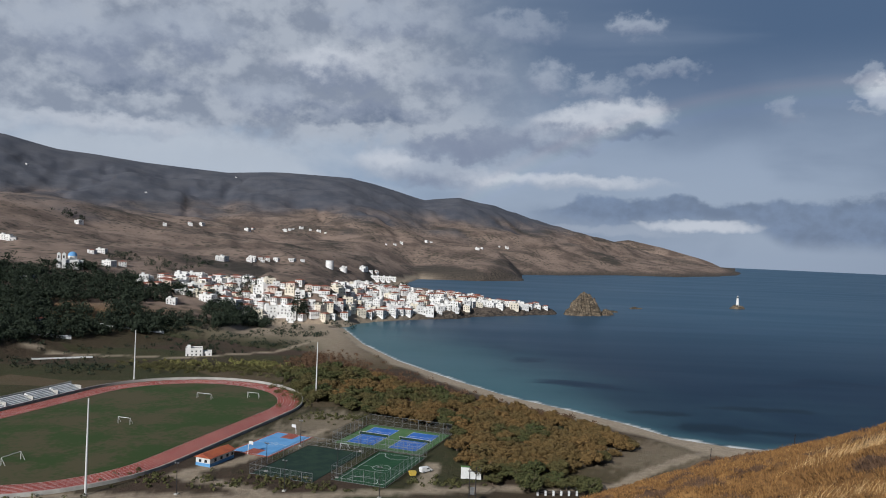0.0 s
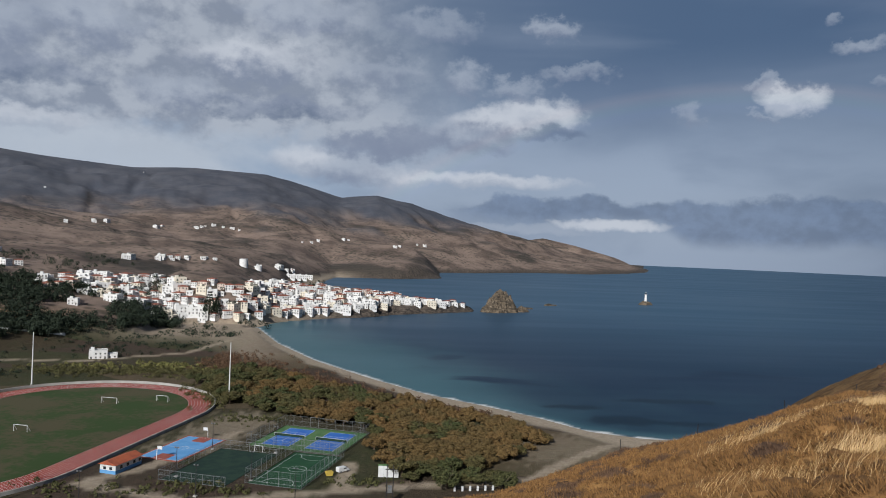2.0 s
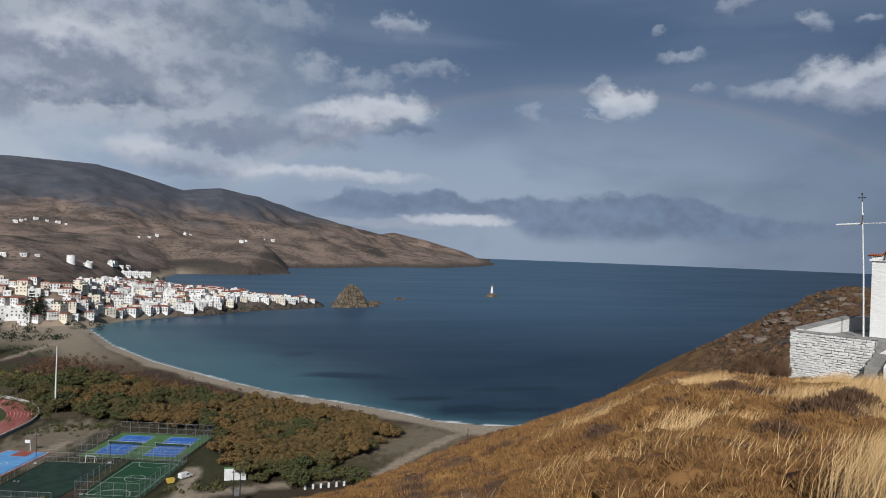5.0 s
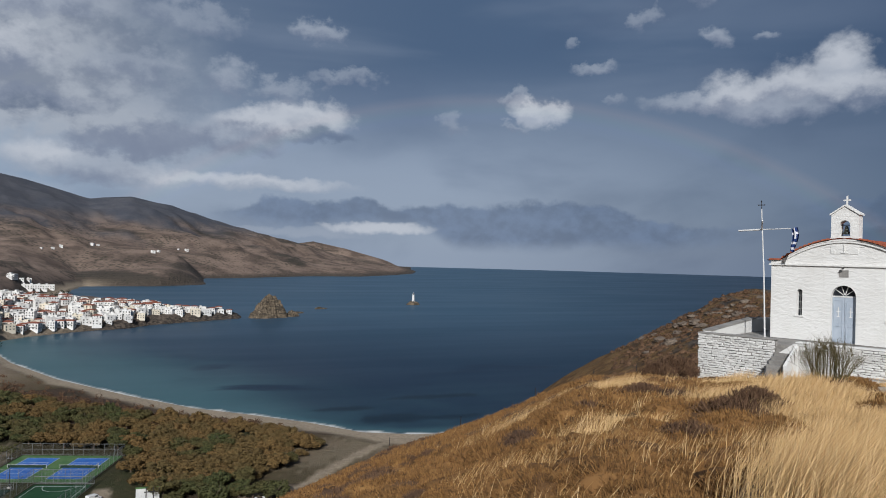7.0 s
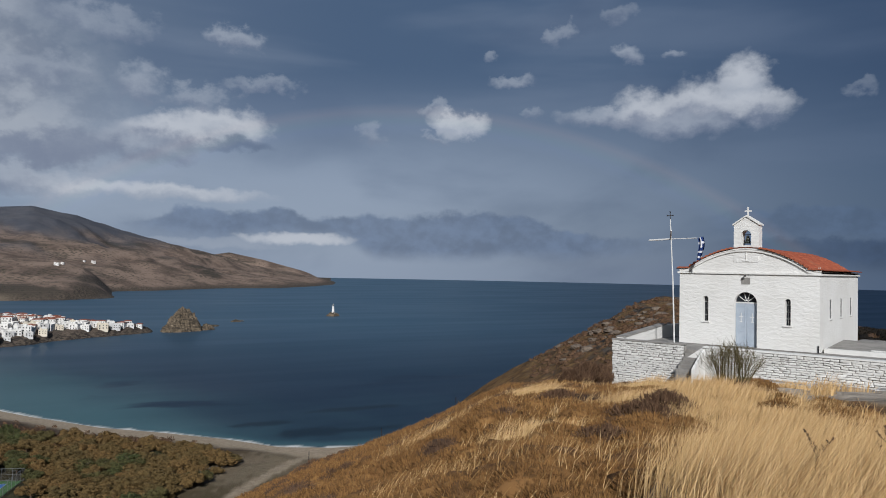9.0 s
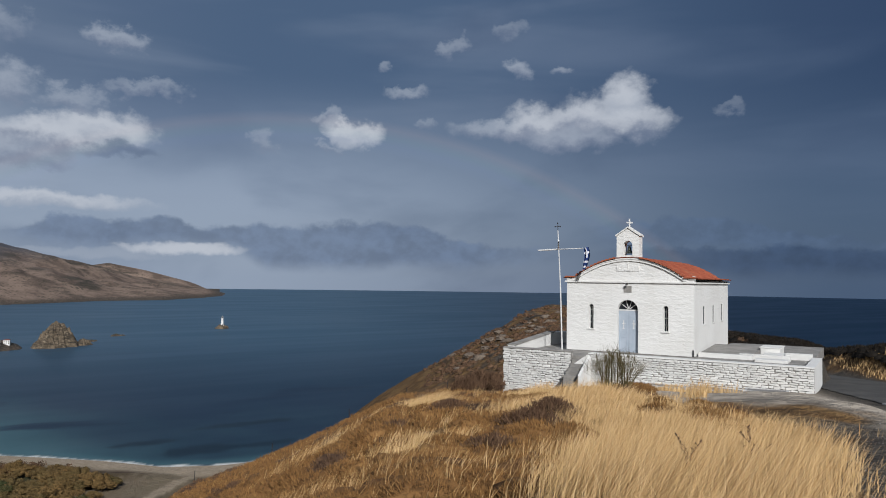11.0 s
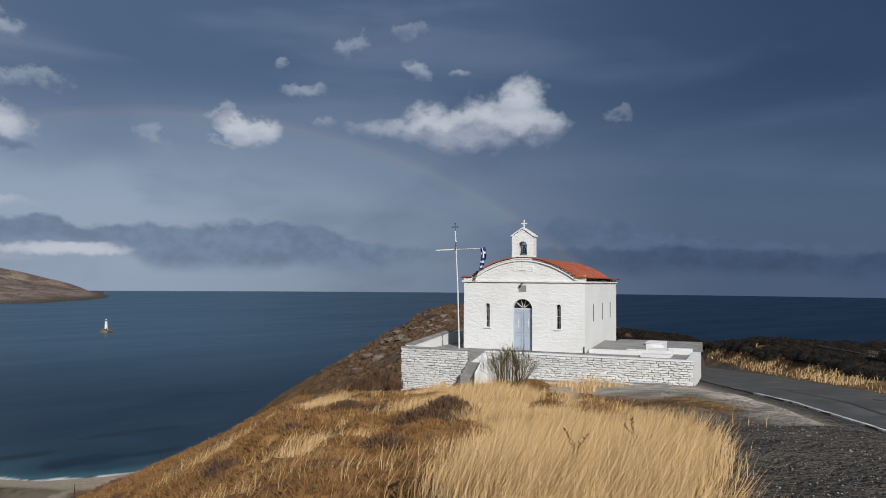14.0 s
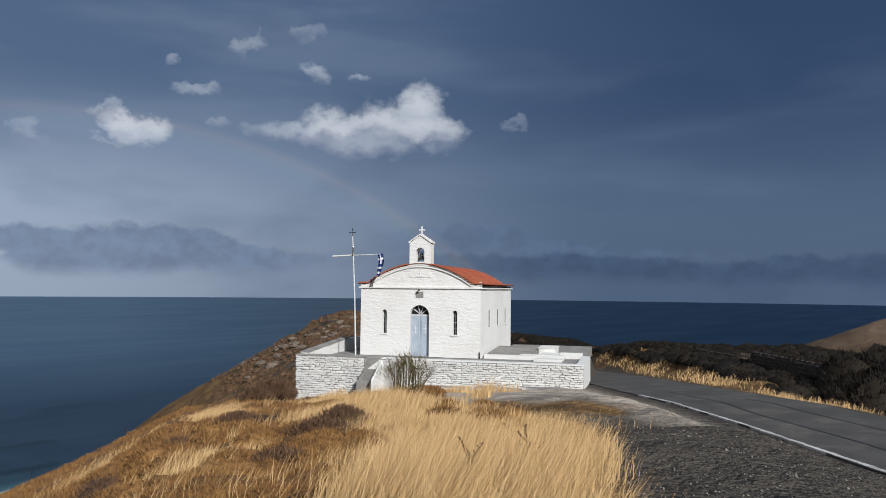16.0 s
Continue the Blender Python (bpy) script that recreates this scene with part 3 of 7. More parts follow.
def build_ground():
    az = np.concatenate([np.arange(-180, -45, 3.0), np.arange(-45, -35, 0.6), np.arange(-35, 90, 0.22), np.arange(90, 180, 3.0)])
    rr = np.concatenate([[0.001, 0.5], 1.2 * 1.0135 ** np.arange(0, 622)])
    rr = rr[rr < 4930]
    A, Rr = np.meshgrid(np.radians(az), rr)
    X, Y = Rr * np.sin(A), Rr * np.cos(A)
    Z = land(X, Y)
    me = grid_mesh("ground", X, Y, Z, True)
    x, y, z, r, a = X.ravel(), Y.ravel(), Z.ravel(), Rr.ravel(), np.degrees(A).ravel()
    gap = shore_gap(x, y)
    beach = smooth(gap, -30, -2) * smooth(gap, 24, 14) * (x < 170) * (r > 150) * (z < 5)
    sandy = smooth(gap + 5 * fbm(x, y, 14, 3, 2.0), 36, 20) * (gap > -18) * (r > 150) * (x < 135) * (z < 4)
    back = smooth(x, -20, -110) * smooth(y, 420, 480) * smooth(gap, 170, 90) * (z < 9) * 0.75
    sand = np.maximum(np.clip(sandy, 0, 1), back)
    q = x * ROAD_RIGHT.x + y * ROAD_RIGHT.y
    edge = fbm(x, y, 2.0, 4, 7.0)
    grav = smooth(a + edge * 4.0, 62.5, 68.0) * smooth(q + edge * 0.4, ROAD_OUT + 0.9, ROAD_OUT + 0.2) * (r < 70) * (a < 150)
    cn, cu = x * CH_N.x + y * CH_N.y, x * CH_U.x + y * CH_U.y
    grav = np.maximum(grav, smooth(cn + edge, 19, 21.5) * smooth(cu + edge, -11.5, -9.5) * smooth(q, ROAD_OUT + 0.9, ROAD_OUT + 0.2) * (r < 60))
    for line in DIRT_ROADS:
        near = np.full_like(x, 1e6)
        for p0, p1 in zip(line, line[1:]):
            near = np.minimum(near, along(x, y, p0, p1)[2])
        sand = np.maximum(sand, 0.8 * smooth(near + 0.8 * edge, 3.6, 1.6) * (z < 12) * (r > 150))
    bare = smooth(along(x, y, (-64, 262), (-52, 300))[2] + 6 * edge, 16, 8) * 0.45
    sand = np.maximum(sand, bare * (r > 150))
    sand = np.maximum(sand, 0.32 * smooth(along(x, y, (58, 262), (94, 276))[2] + 8 * edge, 24, 8) * (r > 190) * (z < 6))
    flatland = smooth(r, 150, 190) * (z < 16) * (a < 40)
    hills = np.maximum(smooth(r, 560, 640), 0.55 * smooth(r, 125, 150) * (a > 72) * (a < 120))
    # where the painted cloud shade and haze lie: high ground left of the cape
    hazy_shade = smooth(z + 35 * fbm(x, y, 150, 4, 2.0), 105, 190) * smooth(a, 16, 4)
    dzr = np.gradient(Z, axis=0) / np.maximum(np.gradient(Rr, axis=0), 1e-3)
    dza = np.gradient(Z, axis=1) / np.maximum(Rr * np.radians(0.22), 1e-3)
    steep = np.hypot(dzr, dza).ravel()
    rock = smooth(steep, 0.65, 1.0) * (r > 300)
    coast = smooth(z, 14, 5) * (r > 640) * (a > -9)
    bluff = smooth(a + 0.8 * fbm(x, y, 60, 4, 3.0), 1.7, 2.6) * (a < 5) * (r > 1400) * (r < 1900) * smooth(z, 95, 55)
    coast = np.maximum(coast, bluff * smooth(fbm(x, y, 40, 5, 2.0), -0.7, 0.2))
    s, side, d = along(x, y, (38, 22), (97, 91))
    rock = np.maximum(rock, smooth(edge + 0.6 * fbm(x, y, 9, 4, 1.5), -0.3, 0.6) * smooth(r, 58, 70) * (r < 200) * smooth(d, 26, 14))
    rock = np.clip(np.maximum(rock, coast), 0, 1)
    paint(me, "zone_a", sand, grav, flatland)
    me.attributes.new("dust", "FLOAT", "POINT").data.foreach_set("value", (smooth(cn + 1.5 * edge, 17.5, 23.0) * smooth(cu, -13, -10) * smooth(q, ROAD_IN - 0.2, ROAD_IN - 2.5) * (r < 60)).astype(np.float32))
    paint(me, "zone_b", hills, hazy_shade, rock)
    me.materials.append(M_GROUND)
    ob = new("ground", me)
    tagged(ob, "dry ochre hillside, brown coastal flat, beach and bare mountains", "ground", kind="structure")
    return ob


def build_sea():
    az = np.concatenate([np.arange(-180, -40, 2.0), np.arange(-40, 92, 0.25), np.arange(92, 180, 2.0)])
    rr = np.concatenate([[20.0], 60 * 1.0085 ** np.arange(0, 540)])
    rr = np.append(rr[rr < 4940], 4950)
    A, Rr = np.meshgrid(np.radians(az), rr)
    X, Y = Rr * np.sin(A), Rr * np.cos(A)
    me = grid_mesh("sea", X, Y, np.zeros_like(X), True)
    x, y = X.ravel(), Y.ravel()
    gap = -shore_gap(x, y)
    depth = np.clip(1 - gap / 300, 0, 1) * smooth(x, 420, 130) * (y < 900) * smooth(gap, 0, 3) * (0.32 + 0.68 * smooth(x, 130, 0)) + 0.35 * smooth(gap, 16, 2) * smooth(x, 170, 150)
    weed = smooth(gap, 20, 40) * smooth(gap, 260, 150) * smooth(x, 10, 60)
    bed = np.zeros_like(x)
    # beds of seagrass off the near end of the beach
    for bx, by, ax, ay in ((116, 322, 19, 9), (140, 318, 14, 5), (152, 366, 28, 6), (96, 348, 14, 5)):
        d = ((x - bx) / ax) ** 2 + ((y - by) / ay) ** 2 + 0.5 * fbm(x, y, 9, 4, 5.0)
        bed = np.maximum(bed, smooth(d, 1.4, 0.5))
    # weight of the painted haze: more with distance and towards the mountains
    sea_haze = smooth(np.degrees(np.arctan2(x, y)), 58, 22) * smooth(np.hypot(x, y), 260, 1050)
    me.attributes.new("bed", "FLOAT", "POINT").data.foreach_set("value", bed.astype(np.float32))
    me.attributes.new("sea_haze", "FLOAT", "POINT").data.foreach_set("value", sea_haze.astype(np.float32))
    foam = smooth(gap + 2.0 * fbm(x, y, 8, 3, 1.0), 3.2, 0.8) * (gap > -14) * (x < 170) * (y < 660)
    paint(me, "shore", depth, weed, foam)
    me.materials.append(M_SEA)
    return tagged(new("sea", me), "deep blue wind-rippled sea, green in the shallows", "sea", kind="structure")


build_ground()
build_sea()

# ---- helpers for things ----
def box(bm, x0, x1, y0, y1, z0, z1, m=None):
    vs = [bm.verts.new((x, y, z)) for z in (z0, z1) for y in (y0, y1) for x in (x0, x1)]
    for f in ((0, 2, 3, 1), (4, 5, 7, 6), (0, 1, 5, 4), (2, 6, 7, 3), (0, 4, 6, 2), (1, 3, 7, 5)):
        bm.faces.new([vs[i] for i in f])
    if m is not None:
        bmesh.ops.transform(bm, matrix=m, verts=vs)
    return vs


def rod(bm, a, b, ra, rb=None, sides=8):
    """A tapered round bar from a to b."""
    a, b = Vector(a), Vector(b)
    rb = ra if rb is None else rb
    q = (b - a).to_track_quat("Z", "Y")
    rings = []
    for p, r in ((a, ra), (b, rb)):
        rings.append([bm.verts.new(p + q @ Vector((r * math.cos(k * math.tau / sides), r * math.sin(k * math.tau / sides), 0))) for k in range(sides)])
    for k in range(sides):
        bm.faces.new((rings[0][k], rings[0][(k + 1) % sides], rings[1][(k + 1) % sides], rings[1][k]))
    bm.faces.new(rings[0][::-1]), bm.faces.new(rings[1])


def slab(bm, outline, depth):
    """Extrudes a closed outline of (x, z) points along +y, from depth[0] to depth[1]."""
    f = [bm.verts.new((x, depth[0], z)) for x, z in outline]
    b = [bm.verts.new((x, depth[1], z)) for x, z in outline]
    n = len(f)
    bm.faces.new(f), bm.faces.new(b[::-1])
    for i in range(n):
        bm.faces.new((f[i], b[i], b[(i + 1) % n], f[(i + 1) % n]))


def soften(bm, width=0.02):
    bmesh.ops.bevel(bm, geom=list(bm.edges), offset=width, segments=2, affect="EDGES", profile=0.6)


def part(name, bm, material, parent=None, label="", smooth_faces=False, m=None):
    """Links a bmesh as one mesh object under a thing or a part."""
    me = bm if isinstance(bm, bpy.types.Mesh) else bpy.data.meshes.new(name)
    if me is not bm:
        bmesh.ops.recalc_face_normals(bm, faces=bm.faces)
        if smooth_faces:
            for f in bm.faces:
                f.smooth = True
        bm.to_mesh(me)
        bm.free()
        me.materials.append(material)
    ob = new(name, me)
    ob.parent = parent
    if m is not None:
        ob.matrix_basis = m
    if label:
        ob["label"] = label
    return ob


def boxpart(name, dims, material, parent=None, label="", bevel=0.0, m=None):
    bm = bmesh.new()
    box(bm, *dims)
    if bevel:
        soften(bm, bevel)
    return part(name, bm, material, parent, label, False, m)


def thing(name, m, label, category, group="", kind=""):
    """An Empty at a thing's base, to hold its parts."""
    ob = new(name)
    ob.empty_display_size = 0.2
    ob.matrix_basis = m
    return tagged(ob, label, category, group, kind)


def arch(w, z0, z1, n=10):
    """The outline of an opening w wide with a round top that begins at z1."""
    return [(-w / 2, z0), (w / 2, z0)] + [(w / 2 * math.cos(k * math.pi / n), z1 + w / 2 * math.sin(k * math.pi / n)) for k in range(n + 1)]


def bricks_to_mesh(name, verts, faces, material):
    me = bpy.data.meshes.new(name)
    me.from_pydata(verts, [], faces)
    me.materials.append(material)
    me.update()
    return me


def whitewash(name, tone=0.8, joints=0.0):
    n = Nodes(name)
    v = n.obj()
    rub = n.noise(n.scaled(v, (1.3, 1.3, 3.0)), 2.2, 4, 0.5, 0.6)
    fine = n.noise(v, 28.0, 4)
    big = n.noise(v, 0.5, 4)
    c = n.mix(n.step(big, 0.35, 0.7), (tone, tone * 0.985, tone * 0.94), (tone * 0.93, tone * 0.91, tone * 0.86))
    c = n.mix(n.math("MULTIPLY", n.step(n.noise(n.scaled(v, (6.0, 6.0, 0.5)), 1.0, 5), 0.6, 0.8), 0.3), c, (0.5, 0.47, 0.42))
    chip = n.step(n.noise(n.scaled(v, (3.0, 3.0, 8.0)), 1.5, 6, 0.7), 0.69, 0.74)
    c = n.mix(n.math("MULTIPLY", chip, 0.5 + joints), c, (0.22, 0.19, 0.16))
    h = n.math("ADD", n.math("MULTIPLY", rub, 3.0), n.math("MULTIPLY", fine, 0.25))
    return n.done(c, 0.92, n.bump(h, 0.38, 0.04), 0.0, 0.2)


def tile_material():
    n = Nodes("terracotta_tiles")
    v = n.obj()
    c = n.mix(n.step(n.noise(v, 2.2, 4), 0.35, 0.65), (0.27, 0.062, 0.03), (0.36, 0.1, 0.048))
    c = n.mix(n.step(n.noise(v, 13.0, 3), 0.45, 0.7), c, (0.2, 0.05, 0.026))
    c = n.mix(n.math("MULTIPLY", n.step(n.noise(v, 0.8, 5), 0.55, 0.75), 0.4), c, (0.3, 0.18, 0.1))
    return n.done(c, 0.85, n.bump(n.noise(v, 30, 3), 0.2, 0.01), 0.0, 0.3)


def glass_material():
    n = Nodes("dark_window_glass")
    return n.done(n.mix(n.noise(n.obj(), 3.0), (0.012, 0.014, 0.018), (0.03, 0.034, 0.04)), 0.08, None, 0.0, 0.5)


M_WHITE = whitewash("whitewashed_plaster", 0.7)
M_STONEWHITE = whitewash("whitewashed_stone", 0.68, 0.35)
M_TILE = tile_material()
M_GLASS = glass_material()
M_DOOR = worn("faded_blue_paint", (0.4, 0.445, 0.5), (0.33, 0.38, 0.44), 2.0, 0.6, 0.2, 0.01)
M_CEMENT = worn("grey_cement", (0.3, 0.285, 0.26), (0.19, 0.18, 0.165), 1.3, 0.95, 0.35, 0.02)
M_MORTAR = worn("dark_stone_joint", (0.14, 0.13, 0.115), (0.42, 0.4, 0.37), 4.0, 0.98, 0.4, 0.03)
M_IRON = worn("dark_iron", (0.03, 0.03, 0.035), (0.07, 0.06, 0.055), 5.0, 0.6, 0.1, 0.01, 0.6)
M_WHITEMETAL = worn("white_painted_steel", (0.7, 0.7, 0.68), (0.55, 0.54, 0.52), 3.0, 0.5, 0.1, 0.01)
M_BRONZE = worn("dull_bell_bronze", (0.05, 0.06, 0.06), (0.1, 0.1, 0.08), 6.0, 0.45, 0.1, 0.005, 0.8)

# ---- the chapel ----
CH_M = Matrix.Translation(CH_N * 40.1 + CH_U * -11.9 + Vector((0, 0, TERRACE_Z))) @ pose(0, 0, 0, 0, 0, -CH_AZ)
HALF, DEPTH, EAVE, RISE = 3.53, 10.0, 3.86, 1.16


def gable(x):
    """The height of the roof's underside over the eaves, x metres off the ridge."""
    k = min(abs(x) / 3.08, 1.25)
    h = RISE * (1 - k * k)
    return max(h, 0.0) * (0.96 if h > 0.1 else 1.0) + 0.1


def chapel():
    ch = thing("chapel", CH_M, "small whitewashed stone chapel with a curved red tile roof", "chapel")
    # front wall with its three openings, built from upright panels round them
    bm = bmesh.new()
    opens = [(-2.08, 0.27, 1.26, 2.48), (0.0, 1.14, 0.0, 2.32), (2.06, 0.27, 1.26, 2.48)]
    xs = [-HALF]
    for cx, w, z0, z1 in opens:
        box(bm, xs[-1], cx - w / 2, 0, 0.55, 0, EAVE)
        if z0 > 0.02:
            box(bm, cx - w / 2, cx + w / 2, 0, 0.55, 0, z0)
        n = 10
        for k in range(n):
            a0, a1 = math.pi * k / n, math.pi * (k + 1) / n
            x0, x1 = cx + w / 2 * math.cos(a1), cx + w / 2 * math.cos(a0)
            y0, y1 = z1 + w / 2 * math.sin(a1), z1 + w / 2 * math.sin(a0)
            slab(bm, [(x0, y0), (x1, y1), (x1, EAVE), (x0, EAVE)], (0, 0.55))
        xs.append(cx + w / 2)
    box(bm, xs[-1], HALF, 0, 0.55, 0, EAVE)
    bmesh.ops.remove_doubles(bm, verts=bm.verts, dist=0.002)
    part("front_wall", bm, M_WHITE, ch)
    for side in (-1, 1):
        bm = bmesh.new()
        x0, x1 = (HALF - 0.55, HALF) if side > 0 else (-HALF, -HALF + 0.55)
        ys, w = [0.56], 0.46
        for cy in (2.5, 5.2, 7.9):
            box(bm, x0, x1, ys[-1], cy - w / 2, 0, EAVE)
            box(bm, x0, x1, cy - w / 2, cy + w / 2, 0, 1.6)
            box(bm, x0, x1, cy - w / 2, cy + w / 2, 2.6, EAVE)
            ys.append(cy + w / 2)
        box(bm, x0, x1, ys[-1], DEPTH, 0, EAVE)
        part("side_wall", bm, M_WHITE, ch)
        for cy in (2.5, 5.2, 7.9):
            win = boxpart("window", (x0 + 0.03, x1 - 0.03, cy - w / 2, cy + w / 2, 1.6, 2.6), M_GLASS, ch, "narrow dark window")
            boxpart("sill", (x1 - 0.04 if side > 0 else x0 - 0.06, x1 + 0.06 if side > 0 else x0 + 0.04, cy - 0.27, cy + 0.27, 1.54, 1.595), M_WHITE, win, m=Matrix())
    boxpart("rear_wall", (-HALF + 0.56, HALF - 0.56, DEPTH - 0.55, DEPTH - 0.004, 0, EAVE), M_WHITE, ch)
    # gable, cornice
    bm = bmesh.new()
    n = 28
    pts = [(-HALF + 2 * HALF * k / n, 0) for k in range(n + 1)]
    slab(bm, [(-HALF, EAVE + 0.05), (HALF, EAVE + 0.05)] + [(-x, EAVE + 0.05 + gable(x)) for x, _ in pts], (0.02, 0.6))
    part("gable", bm, M_WHITE, ch)
    bm = bmesh.new()
    slab(bm, [(-HALF, EAVE + 0.05 + DEPTH * 0), (HALF, EAVE + 0.05)] + [(-x, EAVE + 0.05 + gable(x)) for x, _ in pts], (DEPTH - 0.55, DEPTH - 0.02))
    part("gable", bm, M_WHITE, ch)
    # a raised band that follows the curve
    bm = bmesh.new()
    for k in range(n):
        xa, xb = pts[k][0], pts[k + 1][0]
        za, zb = EAVE + 0.05 + gable(xa), EAVE + 0.05 + gable(xb)
        slab(bm, [(xa, za - 0.1), (xb, zb - 0.1), (xb, zb + 0.07), (xa, za + 0.07)], (-0.07, 0.02))
    bmesh.ops.remove_doubles(bm, verts=bm.verts, dist=0.002)
    part("gable_band", bm, M_WHITE, ch)
    bm = bmesh.new()
    for dims in ((-HALF - 0.1, HALF + 0.1, -0.09, 0.3), (HALF - 0.02, HALF + 0.1, 0.3, DEPTH + 0.08), (-HALF - 0.1, -HALF + 0.02, 0.3, DEPTH + 0.08)):
        box(bm, *dims, EAVE - 0.03, EAVE + 0.06)
    part("cornice", bm, M_WHITE, ch, "projecting white cornice")
    # roof: curved, in rolls of barrel tiles
    X, Y, Z = [], [], []
    xs = np.linspace(-HALF - 0.2, HALF + 0.2, 73)
    ys = np.arange(-0.1, DEPTH + 0.15, 0.0275)
    gx, gy = np.meshgrid(xs, ys)
    k = np.minimum(np.abs(gx) / 3.08, 1.25)
    base = np.maximum(RISE * (1 - k * k), 0) * 0.96 + 0.1 - 0.16 * np.maximum(np.abs(gx) - HALF, 0)
    roll = np.abs(np.sin(gy / 0.22 * math.pi)) ** 0.7 * 0.075
    course = ((np.abs(gx) / 0.36) % 1.0) * 0.035
    gz = EAVE + 0.1 + base + roll + course
    me = grid_mesh("roof", gx, gy, gz)
    me.materials.append(M_TILE)
    roof = part("roof", me, M_TILE, ch, "red barrel-tile roof")
    under = grid_mesh("roof_deck", gx[::4, ::4], gy[::4, ::4], (EAVE + 0.06 + base)[::4, ::4])
    under.materials.append(M_CEMENT)
    part("roof_deck", under, M_CEMENT, roof)
    # the row of tile ends along the front edge
    m = 34
    bm = bmesh.new()
    slab(bm, [(0.11 * math.cos(v), 0.085 * math.sin(v) - 0.02) for v in np.linspace(0, math.pi, 7)], (-0.16, 0.3))
    first = part("edge_tile", bm, M_TILE, roof)
    for k in range(m):
        x = -HALF - 0.1 + (2 * HALF + 0.2) * (k + 0.5) / m
        if abs(x) < 0.72:
            continue
        slope = math.atan2(gable(x + 0.02) - gable(x - 0.02), 0.04)
        tile = first if k == 0 else part("edge_tile", first.data, M_TILE, roof)
        tile.matrix_basis = Matrix.Translation((x, 0, EAVE + 0.17 + gable(x))) @ Matrix.Rotation(-slope, 4, "Y")
    bm = bmesh.new()
    for z0, z1, w in ((0, 0.18, 0.09), (0.18, 0.3, 0.06)):
        box(bm, HALF - 0.02 - w, HALF - 0.02 + w, -0.05, 0.12, EAVE + 0.06 + z0, EAVE + 0.06 + z1)
    soften(bm, 0.02)
    part("corner_finial", bm, M_WHITE, ch)
    # bell gable
    bm = bmesh.new()
    w, z0 = 0.63, EAVE + 0.6
    op = [(x, z + 5.4) for x, z in arch(0.5, 0, 0.55)]
    zs, zp = 6.42, 6.84
    box(bm, -w, -0.25, 0.0, 0.62, z0, zs), box(bm, 0.25, w, 0.0, 0.62, z0, zs)
    box(bm, -0.25, 0.25, 0.0, 0.62, z0, 5.35)
    for k in range(8):
        a0, a1 = math.pi * k / 8, math.pi * (k + 1) / 8
        x0, x1 = 0.25 * math.cos(a1), 0.25 * math.cos(a0)
        slab(bm, [(x0, 5.9 + 0.25 * math.sin(a1)), (x1, 5.9 + 0.25 * math.sin(a0)), (x1, zs), (x0, zs)], (0.0, 0.62))
    slab(bm, [(-w, zs), (w, zs), (0, zp)], (0.0, 0.62))
    bmesh.ops.remove_doubles(bm, verts=bm.verts, dist=0.002)
    bell = part("bell_gable", bm, M_WHITE, ch)
    bm = bmesh.new()
    for s in (-1, 1):
        slab(bm, [(s * (w + 0.06), zs - 0.02), (0, zp + 0.02), (0, zp + 0.1), (s * (w + 0.06), zs + 0.06)], (-0.06, 0.68))
    part("coping", bm, M_WHITE, bell)
    bm = bmesh.new()
    slab(bm, [(-w - 0.28, z0 + 0.35), (-w, z0 + 0.35), (-w, z0 + 0.85), (-w - 0.1, z0 + 0.6)], (0.0, 0.5))
    part("shoulder", bm, M_WHITE, bell)
    bm = bmesh.new()
    slab(bm, [(w + 0.28, z0 + 0.35), (w, z0 + 0.35), (w, z0 + 0.85), (w + 0.1, z0 + 0.6)], (0.0, 0.5))
    part("shoulder", bm, M_WHITE, bell)
    bm = bmesh.new()
    prof = [(0.02, 0.42), (0.07, 0.4), (0.09, 0.3), (0.12, 0.15), (0.17, 0.04), (0.185, 0.0)]
    for (ra, za), (rb, zb) in zip(prof, prof[1:]):
        rod(bm, (0, 0.3, 5.46 + za), (0, 0.3, 5.46 + zb), ra, rb, 12)
    part("bell", bm, M_BRONZE, bell, "dark bronze bell", True)
    bm = bmesh.new()
    rod(bm, (-0.25, 0.3, 5.92), (0.25, 0.3, 5.92), 0.02)
    part("bell_bar", bm, M_IRON, bell)
    bm = bmesh.new()
    box(bm, -0.035, 0.035, 0.28, 0.34, zp + 0.05, zp + 0.55), box(bm, -0.17, -0.035, 0.28, 0.34, zp + 0.3, zp + 0.37), box(bm, 0.035, 0.17, 0.28, 0.34, zp + 0.3, zp + 0.37)
    part("cross", bm, M_WHITE, bell, "small white cross")
    # relief tee, plaque niche and lamp over the door
    bm = bmesh.new()
    box(bm, -0.16, 0.16, -0.03, 0.02, 4.5, 4.56), box(bm, -0.015, 0.015, -0.03, 0.02, 4.56, 5.2)
    part("relief", bm, M_WHITE, ch)
    boxpart("plaque", (-0.22, 0.22, -0.02, 0.0, 3.3, 3.66), M_CEMENT, ch, "small grey stone plaque", 0.008)
    bm = bmesh.new()
    rod(bm, (0, 0, 3.76), (0, -0.2, 3.76), 0.02), rod(bm, (0, -0.2, 3.7), (0, -0.2, 3.8), 0.08, 0.03)
    part("lamp", bm, M_IRON, ch, "little dark lamp over the door")
    # door leaves, fanlight
    door = part("door", bmesh.new(), M_DOOR, ch, "faded blue double door")
